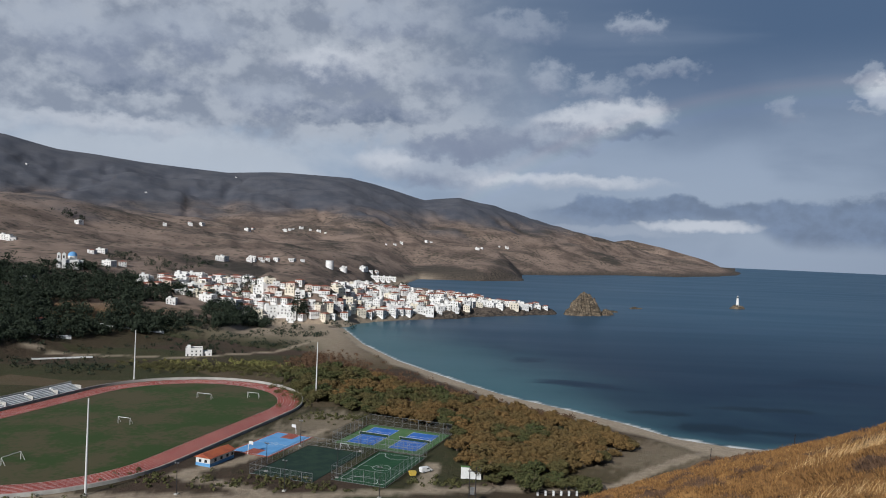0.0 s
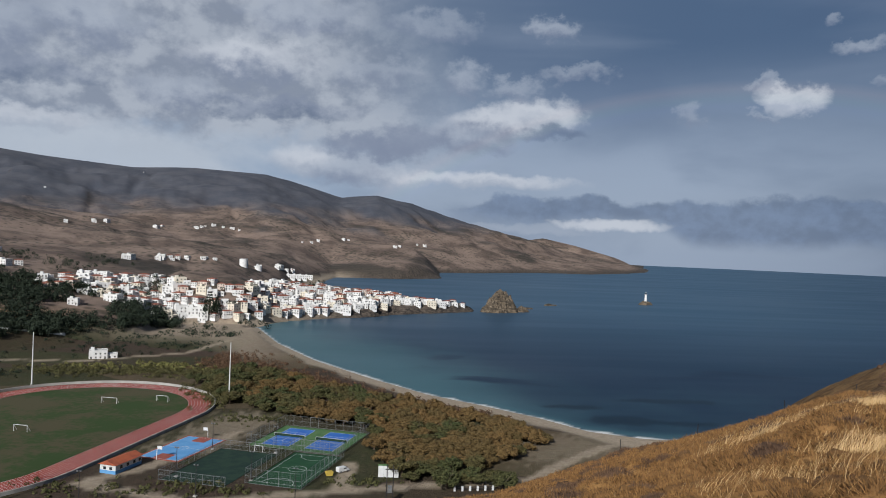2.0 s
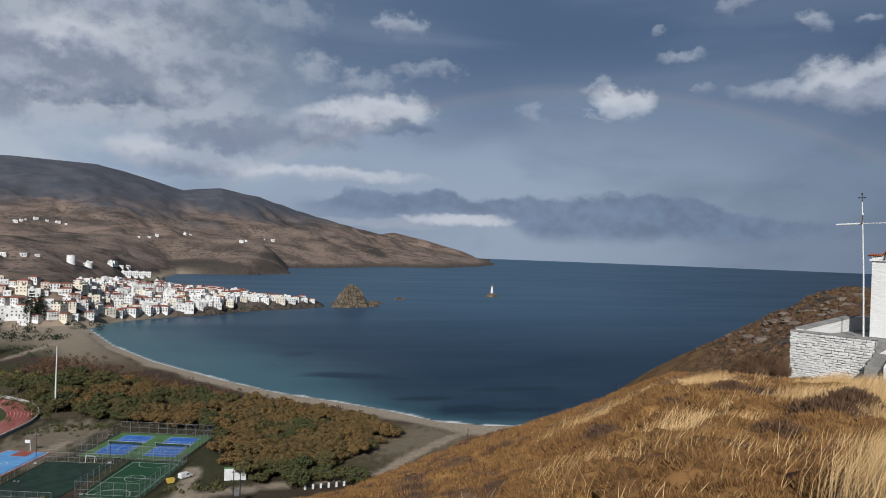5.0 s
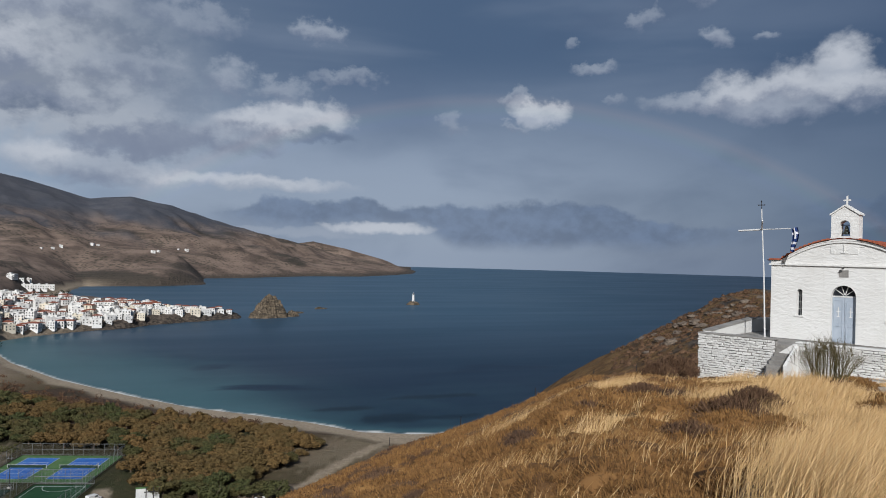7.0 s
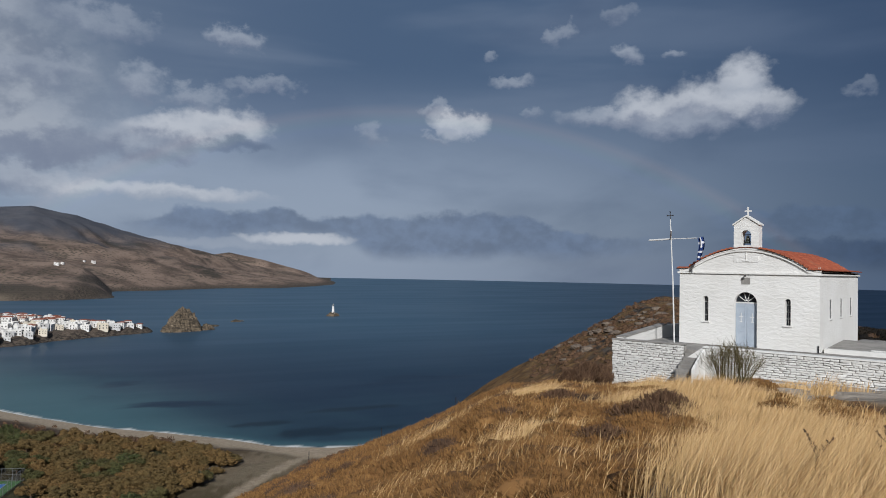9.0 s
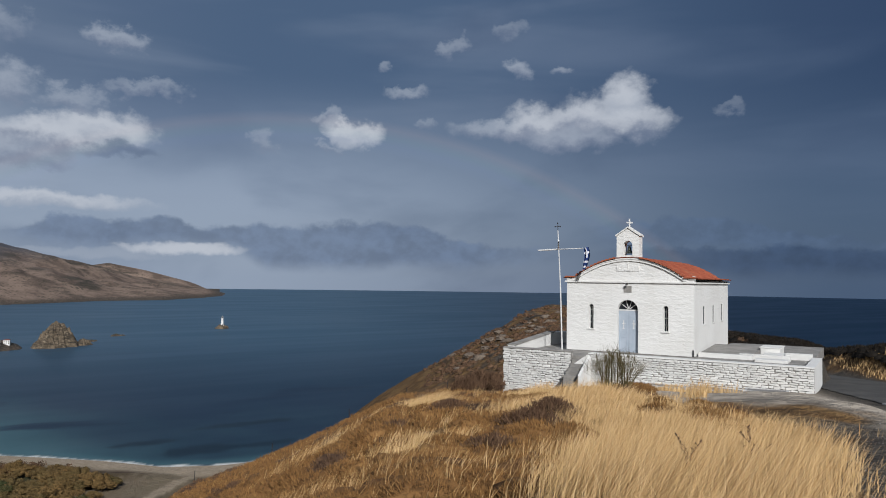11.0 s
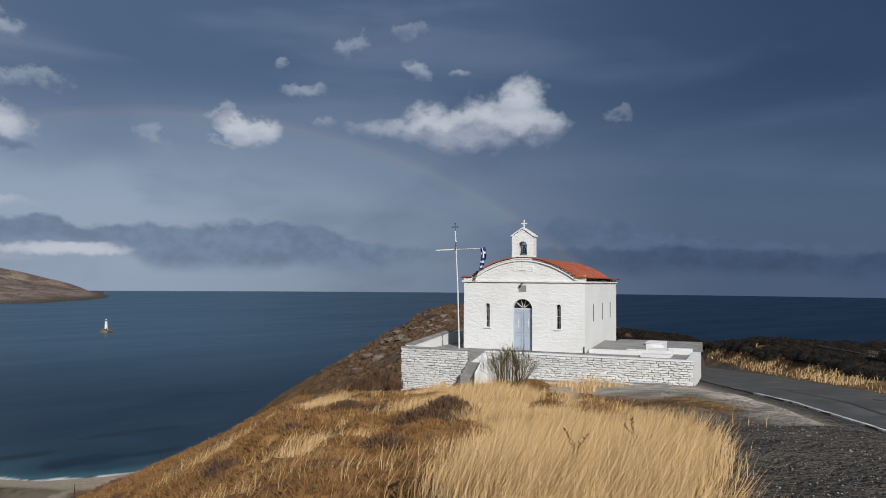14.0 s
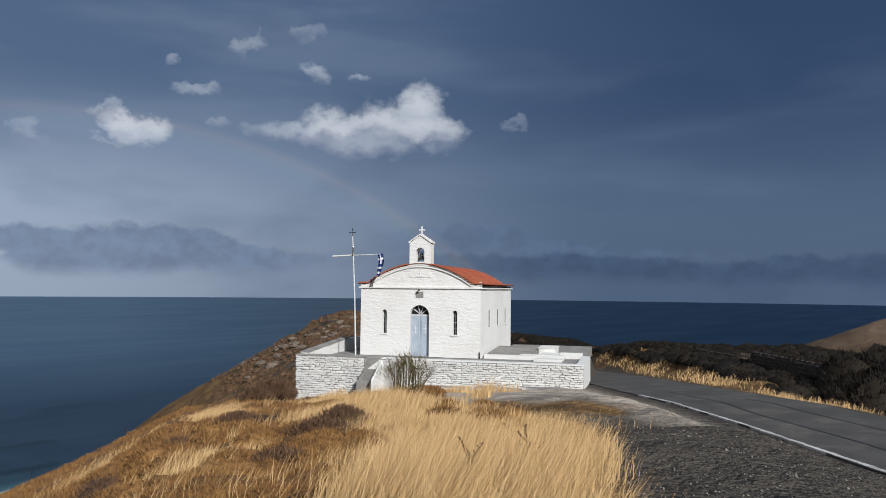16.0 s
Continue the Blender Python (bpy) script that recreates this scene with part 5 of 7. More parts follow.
def tall_straw(x, y):
    """Where the long golden grass stands: 0 to 1."""
    r, a = np.hypot(x, y), np.degrees(np.arctan2(x, y))
    w = fbm(x, y, 5.0, 4, 21.0)
    cn = x * CH_N.x + y * CH_N.y
    main = smooth(a + 7 * w, 44.5, 51.0) * smooth(a + 6 * w, 67.0, 61.5) * smooth(cn, 36.0, 34.5) * (1 - smooth(cn, 19, 22) * smooth(x * CH_U.x + y * CH_U.y, -11.5, -9.5)) * smooth(cn + 1.5 * w + 0.8 * np.maximum(a - 54, 0), 21.8, 18.5)
    streak = smooth(fbm(x * 0.8 + y * 0.6, (y * 0.8 - x * 0.6) * 2.2, 4.0, 4, 31.0), 0.12, 0.55) * smooth(a, 22, 36) * smooth(a, 60, 54) * smooth(r, 8, 14) * smooth(cn, 36.3, 35.4)
    main = main * (0.35 + 0.65 * smooth(fbm(x, y, 2.6, 4, 41.0), -0.55, 0.1))
    return np.clip(main + 0.85 * streak, 0, 1)


def scatter(n, a0, a1, r0, r1, power=1.0):
    """Random places in a ring sector, denser near by for a power over 1."""
    a = np.radians(RNG.uniform(a0, a1, n))
    r = r0 + (r1 - r0) * RNG.uniform(0, 1, n) ** power
    return r * np.sin(a), r * np.cos(a)


def build_straw():
    x, y = scatter(480000, 16, 68, 4.5, 62, 1.35)
    keep = RNG.uniform(0, 1, len(x)) < tall_straw(x, y)
    x, y = x[keep], y[keep]
    r = np.hypot(x, y)
    h = RNG.uniform(0.45, 0.85, len(x)) * (0.75 + 0.45 * fbm(x, y, 2.2, 4, 2.0)) * (1 - 0.45 * smooth(x * CH_N.x + y * CH_N.y, 26, 33)) * (1 - 0.3 * smooth(r, 30, 50)) * (0.88 + 0.12 * smooth(np.degrees(np.arctan2(x, y)), 43, 51))
    co, q, t = blades(x, y, land(x, y), h, 0.003 + 0.0004 * r, 125, 0.34)
    me = soup("straw", co, q, t, M_STRAW)
    tagged(new("dry_grass", me), "long golden dry grass leaning in the wind on the hillside", "grass", kind="stuff")
    # short sparse tufts: along the road, on the bank and over the slope
    x, y = scatter(150000, 5, 92, 5, 75, 1.0)
    xv, yv = scatter(90000, 60, 91, 26, 68, 1.0)
    x, y = np.concatenate([x, xv]), np.concatenate([y, yv])
    q2, s2 = x * ROAD_RIGHT.x + y * ROAD_RIGHT.y, x * ROAD_DIR.x + y * ROAD_DIR.y
    verge = 0.55 * smooth(q2, ROAD_OUT + 0.3, ROAD_OUT + 1.0) * smooth(q2, ROAD_OUT + 3.0, ROAD_OUT + 1.4) * smooth(fbm(x, y, 3, 3, 9.0), -0.75, 0.1)
    a = np.degrees(np.arctan2(x, y))
    sparse = 0.3 * (1 - smooth(x * CH_N.x + y * CH_N.y, 17, 20) * smooth(x * CH_U.x + y * CH_U.y, -12.5, -10)) * smooth(a, 60, 54) * smooth(fbm(x, y, 3, 3, 4.0), 0.0, 0.5) * (x * CH_N.x + y * CH_N.y < 36)
    edge = 0.08 * smooth(a + 3 * fbm(x, y, 2, 3, 7.0), 64, 65.5) * smooth(a, 69.5, 66.5) * (np.hypot(x, y) < 26) * smooth(fbm(x, y, 1.5, 3, 6.0), 0.1, 0.5)
    keep = RNG.uniform(0, 1, len(x)) < np.clip(verge + sparse + edge, 0, 1)
    x, y = x[keep], y[keep]
    h = RNG.uniform(0.14, 0.42, len(x))
    co, q, t = blades(x, y, land(x, y), h, 0.005 + 0.00045 * np.hypot(x, y), 120, 0.4)
    tagged(new("straw_tufts", soup("straw_tufts", co, q, t, M_STRAW)), "short pale straw tufts along the road and slope", "grass", kind="stuff")


def cushions(name, x, y, rad, tall, twigs, material, label, size=0.026, sink=0.08):
    """Low rounded scrub: a lumpy dome each, bristling with short twigs."""
    n = len(x)
    z = land(x, y) - sink
    # domes: three rings of nine corners and a top
    k, rings = 9, ((1.0, 0.0), (0.86, 0.5), (0.5, 0.86))
    az = np.arange(k) / k * math.tau
    co = np.zeros((n, 3 * k + 1, 3))
    for i, (c, s) in enumerate(rings):
        lump = 0.92 + 0.09 * RNG.normal(0, 1, (n, k))
        co[:, i * k:(i + 1) * k, 0] = x[:, None] + rad[:, None] * c * lump * np.cos(az)
        co[:, i * k:(i + 1) * k, 1] = y[:, None] + rad[:, None] * c * lump * np.sin(az)
        co[:, i * k:(i + 1) * k, 2] = z[:, None] + tall[:, None] * s * lump
    co[:, -1] = np.stack([x, y, z + tall * 0.97], -1)
    co = co.reshape(-1, 3)
    base = np.arange(n)[:, None, None] * (3 * k + 1)
    j = np.arange(k)
    q = np.concatenate([np.stack([i * k + j, i * k + (j + 1) % k, (i + 1) * k + (j + 1) % k, (i + 1) * k + j], -1) for i in range(2)])
    quads = (base + q[None]).reshape(-1, 4)
    cap = np.stack([2 * k + j, 2 * k + (j + 1) % k, np.full(k, 3 * k)], -1)
    tris = (base + cap[None]).reshape(-1, 3)
    # twigs
    u, ta = RNG.uniform(0, 1, (n, twigs)), RNG.uniform(0, math.tau, (n, twigs))
    el = np.arcsin(u ** 0.8)
    nrm = np.stack([np.cos(el) * np.cos(ta), np.cos(el) * np.sin(ta), np.sin(el)], -1)
    p = np.stack([x[:, None] + rad[:, None] * 0.9 * nrm[..., 0], y[:, None] + rad[:, None] * 0.9 * nrm[..., 1], z[:, None] + tall[:, None] * 0.9 * nrm[..., 2]], -1).reshape(-1, 3)
    nrm = nrm.reshape(-1, 3)
    m = len(p)
    dist = np.repeat(np.hypot(x, y), twigs)[:, None]
    w = size * 0.3 + 0.00035 * dist
    ln = size * (1.2 + RNG.uniform(0, 2.2, (m, 1))) + 0.0004 * dist
    t1 = np.cross(nrm, RNG.normal(0, 1, (m, 3)))
    t1 /= np.linalg.norm(t1, axis=1, keepdims=True) + 1e-6
    tip = p + (nrm + np.array([[0, 0, 0.5]]) + RNG.normal(0, 0.35, (m, 3))) * ln
    tw = np.stack([p - t1 * w, p + t1 * w, tip], 1).reshape(-1, 3)
    tt = len(co) + np.arange(m * 3).reshape(-1, 3)
    me = soup(name, np.concatenate([co, tw]), quads, np.concatenate([tris, tt]), material)
    me.polygons.foreach_set("use_smooth", np.ones(len(me.polygons), dtype=bool))
    return tagged(new(name, me), label, "shrubs", kind="stuff")


def build_scrub():
    x, y = scatter(5600, 2, 62, 5, 74, 0.8)
    r, a = np.hypot(x, y), np.degrees(np.arctan2(x, y))
    cn = x * CH_N.x + y * CH_N.y
    keep = (RNG.uniform(0, 1, len(x)) > 0.9 * tall_straw(x, y)) & ((cn < 35.5) | (a < 40)) & (a + 2 * fbm(x, y, 3, 3, 1.0) < 58) & (r < 72)
    keep &= ~((cn > 19.5) & (a > 53))
    x, y, r = x[keep], y[keep], r[keep]
    rad = RNG.uniform(0.3, 0.68, len(x)) * (0.85 + 0.25 * fbm(x, y, 8, 3, 3.0))
    kind = RNG.uniform(0, 1, len(x)) + 0.35 * fbm(x, y, 9, 3, 12.0)
    b = kind > 0.86
    for lo, hi, twigs, size in ((0, 13, 2000, 0.014), (13, 28, 850, 0.021), (28, 90, 260, 0.03)):
        ring = (r >= lo) & (r < hi)
        for k, name, mat, grow, label in ((~b & ring, "cushion_scrub", M_CUSHION, 1.0, "low rounded ochre cushion scrub covering the hillside"), (b & ring, "brown_scrub", M_BROWN, 1.1, "low dead brown scrub between the ochre cushions")):
            cushions(name, x[k], y[k], rad[k] * grow, rad[k] * 0.62 * grow, twigs, mat, label, size)
    # rocky spur behind the chapel: sparse low scrub
    x, y = scatter(1500, 36, 60, 56, 135, 0.8)
    cn, cu = x * CH_N.x + y * CH_N.y, x * CH_U.x + y * CH_U.y
    keep = ~((cn > 35) & (cn < 54) & (cu > -20))
    x, y = x[keep], y[keep]
    rad = RNG.uniform(0.2, 0.6, len(x))
    cushions("spur_scrub", x, y, rad, rad * 0.6, 40, M_BROWN, "sparse low brown scrub on the rocky spur")
    # burnt dark scrub on the bank past the road
    x, y = scatter(8500, 57, 92, 38, 95, 0.8)
    q, s = x * ROAD_RIGHT.x + y * ROAD_RIGHT.y, x * ROAD_DIR.x + y * ROAD_DIR.y
    q = q + 0.004 * np.maximum(s - 42, 0) ** 2
    keep = (q > ROAD_OUT + 2.6) & (np.hypot(x, y) > 43 - 4 * (np.degrees(np.arctan2(x, y)) > 72))
    x, y = x[keep], y[keep]
    rad = RNG.uniform(0.3, 0.75, len(x))
    cushions("burnt_scrub", x, y, rad, rad * 0.65, 90, M_DARKBUSH, "dark burnt scrub on the bank past the road")


    x, y = scatter(70, 81.2, 92, 38, 46)
    rad = RNG.uniform(0.8, 1.6, len(x))
    cushions("dark_thicket", x, y, rad, rad * 1.25 + 0.5 * smooth(np.degrees(np.arctan2(x, y)), 82, 85), 380, M_DARKBUSH, "tall black-green thicket beside the road", 0.08)


build_straw()
build_scrub()


def twig_bush(name, place, radius, height, stems, material, label, lean=0.5, thick=0.012):
    """A bush of thin branching stems."""
    rnd = random.Random(int(place[0] * 10))
    bm = bmesh.new()
    for _ in range(stems):
        a, k = rnd.uniform(0, math.tau), rnd.random()
        p = Vector((0.3 * radius * math.cos(a), 0.3 * radius * math.sin(a), -0.1))
        tip = Vector((radius * k * math.cos(a), radius * k * math.sin(a), height * (1 - lean * k * k) * rnd.uniform(0.75, 1.05)))
        mid = p.lerp(tip, 0.5) + Vector((0, 0, 0.12 * height))
        rod(bm, p, mid, thick, thick * 0.7, 3), rod(bm, mid, tip, thick * 0.7, thick * 0.3, 3)
        for _ in range(4):
            q = mid.lerp(tip, rnd.uniform(0.0, 0.8))
            e = q + Vector((rnd.uniform(-1, 1), rnd.uniform(-1, 1), rnd.uniform(0.6, 1.6))) * 0.16 * height
            rod(bm, q, e, thick * 0.5, thick * 0.2, 3)
    ob = part(name, bm, material, None, "", False, Matrix.Translation((place[0], place[1], ground_z(place[0], place[1]))))
    return tagged(ob, label, "bush")


p = bearing(50.6, 32.0)
twig_bush("broom_bush", p, 1.6, 1.75, 150, M_BROOM, "tall wispy olive broom bush before the terrace steps", 0.45)
for az, r, rad, h in ((40.5, 38.8, 1.4, 1.35), (39.3, 37.6, 1.0, 0.9), (41.4, 39.6, 0.8, 1.25)):
    p = bearing(az, r)
    twig_bush("thorn_bush", p, rad, h, 380, M_BROWN, "dark dead thorn bush beside the terrace wall", 0.6, 0.022)
for az, r, rad, h in ((44.6, 14.5, 0.9, 0.45), (46.0, 15.5, 0.8, 0.5), (42.0, 11.5, 0.7, 0.38), (34.5, 24.0, 0.8, 0.42), (38.5, 18.0, 0.8, 0.42)):
    p = bearing(az, r)
    twig_bush("brown_bush", p, rad, h, 300, M_BROWN, "low dead brown bush in the straw", 0.8, 0.014)


def dock_stalk(az, r, h):
    p = bearing(az, r)
    rnd = random.Random(int(az * 7))
    bm = bmesh.new()
    top = Vector((0.08, 0.05, h))
    rod(bm, (0, 0, -0.05), top, 0.006, 0.004, 5)
    for k in range(7):
        q = top * rnd.uniform(0.5, 1.0)
        e = q + Vector((rnd.uniform(-0.14, 0.14), rnd.uniform(-0.14, 0.14), rnd.uniform(0.08, 0.2)))
        rod(bm, q, e, 0.004, 0.003, 4)
        for j in range(7):
            c = q.lerp(e, j / 6)
            rod(bm, c, c + Vector((rnd.uniform(-0.02, 0.02), rnd.uniform(-0.02, 0.02), 0.025)), 0.011, 0.005, 5)
    ob = part("dock_stalk", bm, M_BROWN, None, "", False, Matrix.Translation((p.x, p.y, ground_z(p.x, p.y))))
    tagged(ob, "withered rust-brown seed stalk in the straw", "plant", "withered stalks")


dock_stalk(55.6, 7.2, 0.58)
dock_stalk(59.8, 8.6, 0.62)


def boulder(name, az, r, size, label, squash=0.6):
    rnd = random.Random(int(az * 13 + r))
    bm = bmesh.new()
    bmesh.ops.create_icosphere(bm, subdivisions=3, radius=1.0)
    for v in bm.verts:
        k = noise.fractal(v.co * 1.4 + Vector((az, r, 0)), 0.7, 2.0, 4)
        v.co *= 1 + 0.35 * k
        v.co.z *= squash
    p = bearing(az, r)
    ob = part(name, bm, M_ROCK, None, "", False, Matrix.Translation((p.x, p.y, ground_z(p.x, p.y) + 0.05 * size)) @ Matrix.Diagonal((size, size, size, 1)) @ pose(0, 0, 0, 0, 0, rnd.uniform(0, 360)))
    tagged(ob, label, "rock", "rocks on the slope")


boulder("boulder", 47.6, 7.4, 0.42, "dark weathered rock half hidden in the straw", 0.62)
boulder("boulder", 28.2, 50.0, 0.75, "dark flat rock at the edge of the slope", 0.35)
for k in range(26):
    a = 38.2 + 0.42 * k if k < 16 else random.uniform(40, 47)
    boulder("boulder", a, random.uniform(84, 125), random.uniform(0.35, 1.0), "brown weathered rock on the spur", random.uniform(0.35, 0.6))


def fence_post(az, r, h, lean=0.0):
    p = bearing(az, r)
    t = thing("fence_post", Matrix.Translation((p.x, p.y, ground_z(p.x, p.y))) @ pose(0, 0, 0, lean, lean * 0.5, 0), "thin dark iron fence post on the slope", "fence post", "fence posts")
    bm = bmesh.new()
    rod(bm, (0, 0, -0.3), (0, 0, h), 0.035, 0.03, 6)
    part("post", bm, M_IRON, t)


for az, r, h, lean in ((24.5, 57, 1.35, 2), (30.3, 54, 1.3, -2), (34.6, 56, 1.1, 3), (37.8, 62, 1.5, -1), (40.4, 66, 1.4, 2), (45.1, 95, 1.6, -2), (43.2, 84, 1.4, 1), (19.0, 62, 1.5, 1)):
    fence_post(az, r, h, lean)


def ground_spike(az, r):
    p = bearing(az, r)
    t = thing("garden_lamp", Matrix.Translation((p.x, p.y, ground_z(p.x, p.y))), "small white lamp head on a thin stake in the grass", "lamp")
    bm = bmesh.new()
    rod(bm, (0, 0, -0.1), (0, 0, 0.55), 0.015, None, 6)
    part("stake", bm, M_IRON, t)
    boxpart("head", (-0.17, 0.17, -0.08, 0.08, 0.5, 0.62), M_WHITEMETAL, t, "", 0.02)


ground_spike(44.9, 31.0)


def pebbles():
    """Loose stones on the gravel."""
    x, y = scatter(9000, 60, 92, 5, 34, 1.3)
    q = x * ROAD_RIGHT.x + y * ROAD_RIGHT.y
    a = np.degrees(np.arctan2(x, y))
    keep = (a + 4 * fbm(x, y, 2.0, 4, 7.0) > 65) & (q < ROAD_IN - 0.15)
    x, y = x[keep], y[keep]
    n = len(x)
    s = RNG.lognormal(-4.75, 0.5, n)[:, None, None]
    unit = np.array([[1, 0, 0], [-1, 0, 0], [0, 1, 0], [0, -1, 0], [0, 0, 0.7], [0, 0, -0.7]], float)
    co = unit[None] * s * RNG.uniform(0.6, 1.4, (n, 6, 1))
    t = RNG.uniform(0, math.tau, n)[:, None]
    c, k = np.cos(t), np.sin(t)
    co = np.stack([co[..., 0] * c - co[..., 1] * k, co[..., 0] * k + co[..., 1] * c, co[..., 2]], -1)
    co += np.stack([x, y, land(x, y) + 0.006], -1)[:, None]
    tri = np.array([[0, 2, 4], [2, 1, 4], [1, 3, 4], [3, 0, 4], [2, 0, 5], [1, 2, 5], [3, 1, 5], [0, 3, 5]])
    tris = (np.arange(n)[:, None, None] * 6 + tri[None]).reshape(-1, 3)
    tagged(new("pebbles", soup("pebbles", co.reshape(-1, 3), np.zeros((0, 4), int), tris, M_PEBBLE)), "loose grey and pale pebbles on the gravel", "pebbles", kind="stuff")


M_PEBBLE = straw_material("grey_pebbles", (0.09, 0.08, 0.07), (0.15, 0.135, 0.12), (0.3, 0.275, 0.245))
pebbles()

# ---- sports ground on the coastal flat ----
def plain_paint(name, col, col2, rough=0.85, scale=0.25):
    n = Nodes(name)
    p = n.pos()
    f = n.math("ADD", n.math("MULTIPLY", n.noise(p, scale, 5, 0.6), 0.7), n.math("MULTIPLY", n.noise(p, scale * 12, 3), 0.3))
    return n.done(n.mix(n.step(f, 0.43, 0.57), col, col2), rough, None, 0.0, 0.2)


M_TRACK = plain_paint("faded_red_running_track", (0.22, 0.042, 0.03), (0.28, 0.065, 0.046), 0.9, 0.08)
M_TURF = plain_paint("patchy_football_turf", (0.03, 0.052, 0.013), (0.066, 0.058, 0.028), 0.95, 0.045)
M_COURTBLUE = plain_paint("light_blue_court_paint", (0.1, 0.26, 0.48), (0.13, 0.3, 0.52))
M_TENNISBLUE = plain_paint("royal_blue_court_paint", (0.03, 0.11, 0.38), (0.05, 0.15, 0.43))
M_COURTRED = plain_paint("brick_red_court_paint", (0.25, 0.07, 0.05), (0.3, 0.1, 0.07))
M_COURTGREEN = plain_paint("green_court_surround", (0.06, 0.13, 0.045), (0.09, 0.16, 0.06))
M_DARKTURF = plain_paint("dark_artificial_turf", (0.012, 0.028, 0.02), (0.02, 0.04, 0.025))
M_GREENTURF = plain_paint("green_artificial_turf", (0.012, 0.05, 0.02), (0.02, 0.065, 0.028))
M_CONC = worn("pale_concrete", (0.42, 0.4, 0.36), (0.3, 0.285, 0.26), 0.3, 0.95, 0.3, 0.03, space="pos")
M_ORANGEROOF = plain_paint("orange_roof_tiles", (0.36, 0.1, 0.045), (0.28, 0.075, 0.04))
M_GALV = worn("galvanised_steel", (0.32, 0.33, 0.33), (0.2, 0.2, 0.2), 1.0, 0.5, 0.1, 0.01, 0.7)
M_PAINTLINE = worn("white_line_paint", (0.65, 0.65, 0.63), (0.5, 0.5, 0.48), 0.4, 0.8, 0.1, 0.01, space="pos")
FLAT_Z = 2.75
TRACK_A = Vector((math.sin(radians(14.5)), math.cos(radians(14.5)), 0))
TRACK_N = Vector((TRACK_A.y, -TRACK_A.x, 0))


def oval(radius, n=40):
    """Corners of a running track's edge, as offsets across and along."""
    pts = []
    for k in range(n + 1):
        a = math.pi * k / n
        pts.append((radius * math.cos(a), 276 + radius * math.sin(a)))
    for k in range(n + 1):
        a = math.pi + math.pi * k / n
        pts.append((radius * math.cos(a), 200 + radius * math.sin(a)))
    return [TRACK_N * (p - 198) + TRACK_A * q for p, q in pts]


def band(bm, outer, inner, z0, z1):
    n = len(outer)
    rings = [[bm.verts.new((p.x, p.y, z)) for p in ring] for ring, z in ((outer, z0), (outer, z1), (inner, z1), (inner, z0))]
    for a, b in zip(rings, rings[1:]):
        for k in range(n):
            bm.faces.new((a[k], a[(k + 1) % n], b[(k + 1) % n], b[k]))


def stadium():
    t = thing("running_track", Matrix(), "oval red running track round a patchy football pitch", "running track")
    bm = bmesh.new()
    band(bm, oval(51), oval(41.5), 2.0, FLAT_Z)
    part("lane_surface", bm, M_TRACK, t)
    bm = bmesh.new()
    vs = [bm.verts.new((p.x, p.y, FLAT_Z - 0.03)) for p in oval(41.6)]
    bm.faces.new(vs)
    part("infield", bm, M_TURF, t, "patchy green and brown infield turf")
    for k in range(8):
        r = 41.7 + 1.22 * k
        bm = bmesh.new()
        band(bm, oval(r + 0.1), oval(r), FLAT_Z, FLAT_Z + 0.012)
        part("lane_line", bm, M_PAINTLINE, t)
    bm = bmesh.new()
    band(bm, oval(53.0), oval(52.6), 2.0, FLAT_Z + 1.0)
    part("perimeter_wall", bm, M_CONC, t, "low pale concrete perimeter wall")
    bm = bmesh.new()
    pts = oval(52.8)
    for a in pts[::2]:
        rod(bm, (a.x, a.y, FLAT_Z + 0.9), (a.x, a.y, FLAT_Z + 1.9), 0.05, None, 5)
    ob = part("railing", bm, M_GALV, t)
    ob["kind"] = "stuff"


def goal(x, y, w, az, h=2.44):
    g = thing("football_goal", Matrix.Translation((x, y, FLAT_Z)) @ pose(0, 0, 0, 0, 0, -az), "white tubular football goal on the pitch", "goal", "football goals")
    for s in (-1, 1):
        bm = bmesh.new()
        rod(bm, (s * w / 2, 0, -0.1), (s * w / 2, 0, h), 0.1, None, 6)
        part("goal_post", bm, M_WHITEMETAL, g)
        bm = bmesh.new()
        rod(bm, (s * w / 2, 0, h), (s * w / 2, 1.6, 0), 0.06, None, 6)
        part("back_stay", bm, M_WHITEMETAL, g)
    bm = bmesh.new()
    rod(bm, (-w / 2, 0, h), (w / 2, 0, h), 0.1, None, 6)
    part("crossbar", bm, M_WHITEMETAL, g)


stadium()
goal(-115, 324, 7.3, 14.5)
goal(-94.5, 330, 5.5, 14.5)
goal(-128.5, 275.5, 5.5, 14.5)
goal(-140, 224, 7.3, 104.5)


def court(name, x, y, w, d, az, surface, label, zones=(), lines=(), rim=None):
    """A flat sports court: zones and lines are rectangles in its own frame."""
    c = thing(name, Matrix.Translation((x, y, FLAT_Z)) @ pose(0, 0, 0, 0, 0, -az), label, "sports court")
    boxpart("surface", (-w / 2, w / 2, -d / 2, d / 2, -0.6, 0.0), surface, c)
    for q, m, lab in zones:
        boxpart("painted_zone", (*q, -0.02, 0.006), m, c, lab)
    for q in lines:
        boxpart("line", (*q, 0.0, 0.012), M_PAINTLINE, c)
    return c


def rect_lines(x0, x1, y0, y1, t=0.12):
    return [(x0, x1, y0, y0 + t), (x0, x1, y1 - t, y1), (x0, x0 + t, y0 + t, y1 - t), (x1 - t, x1, y0 + t, y1 - t)]


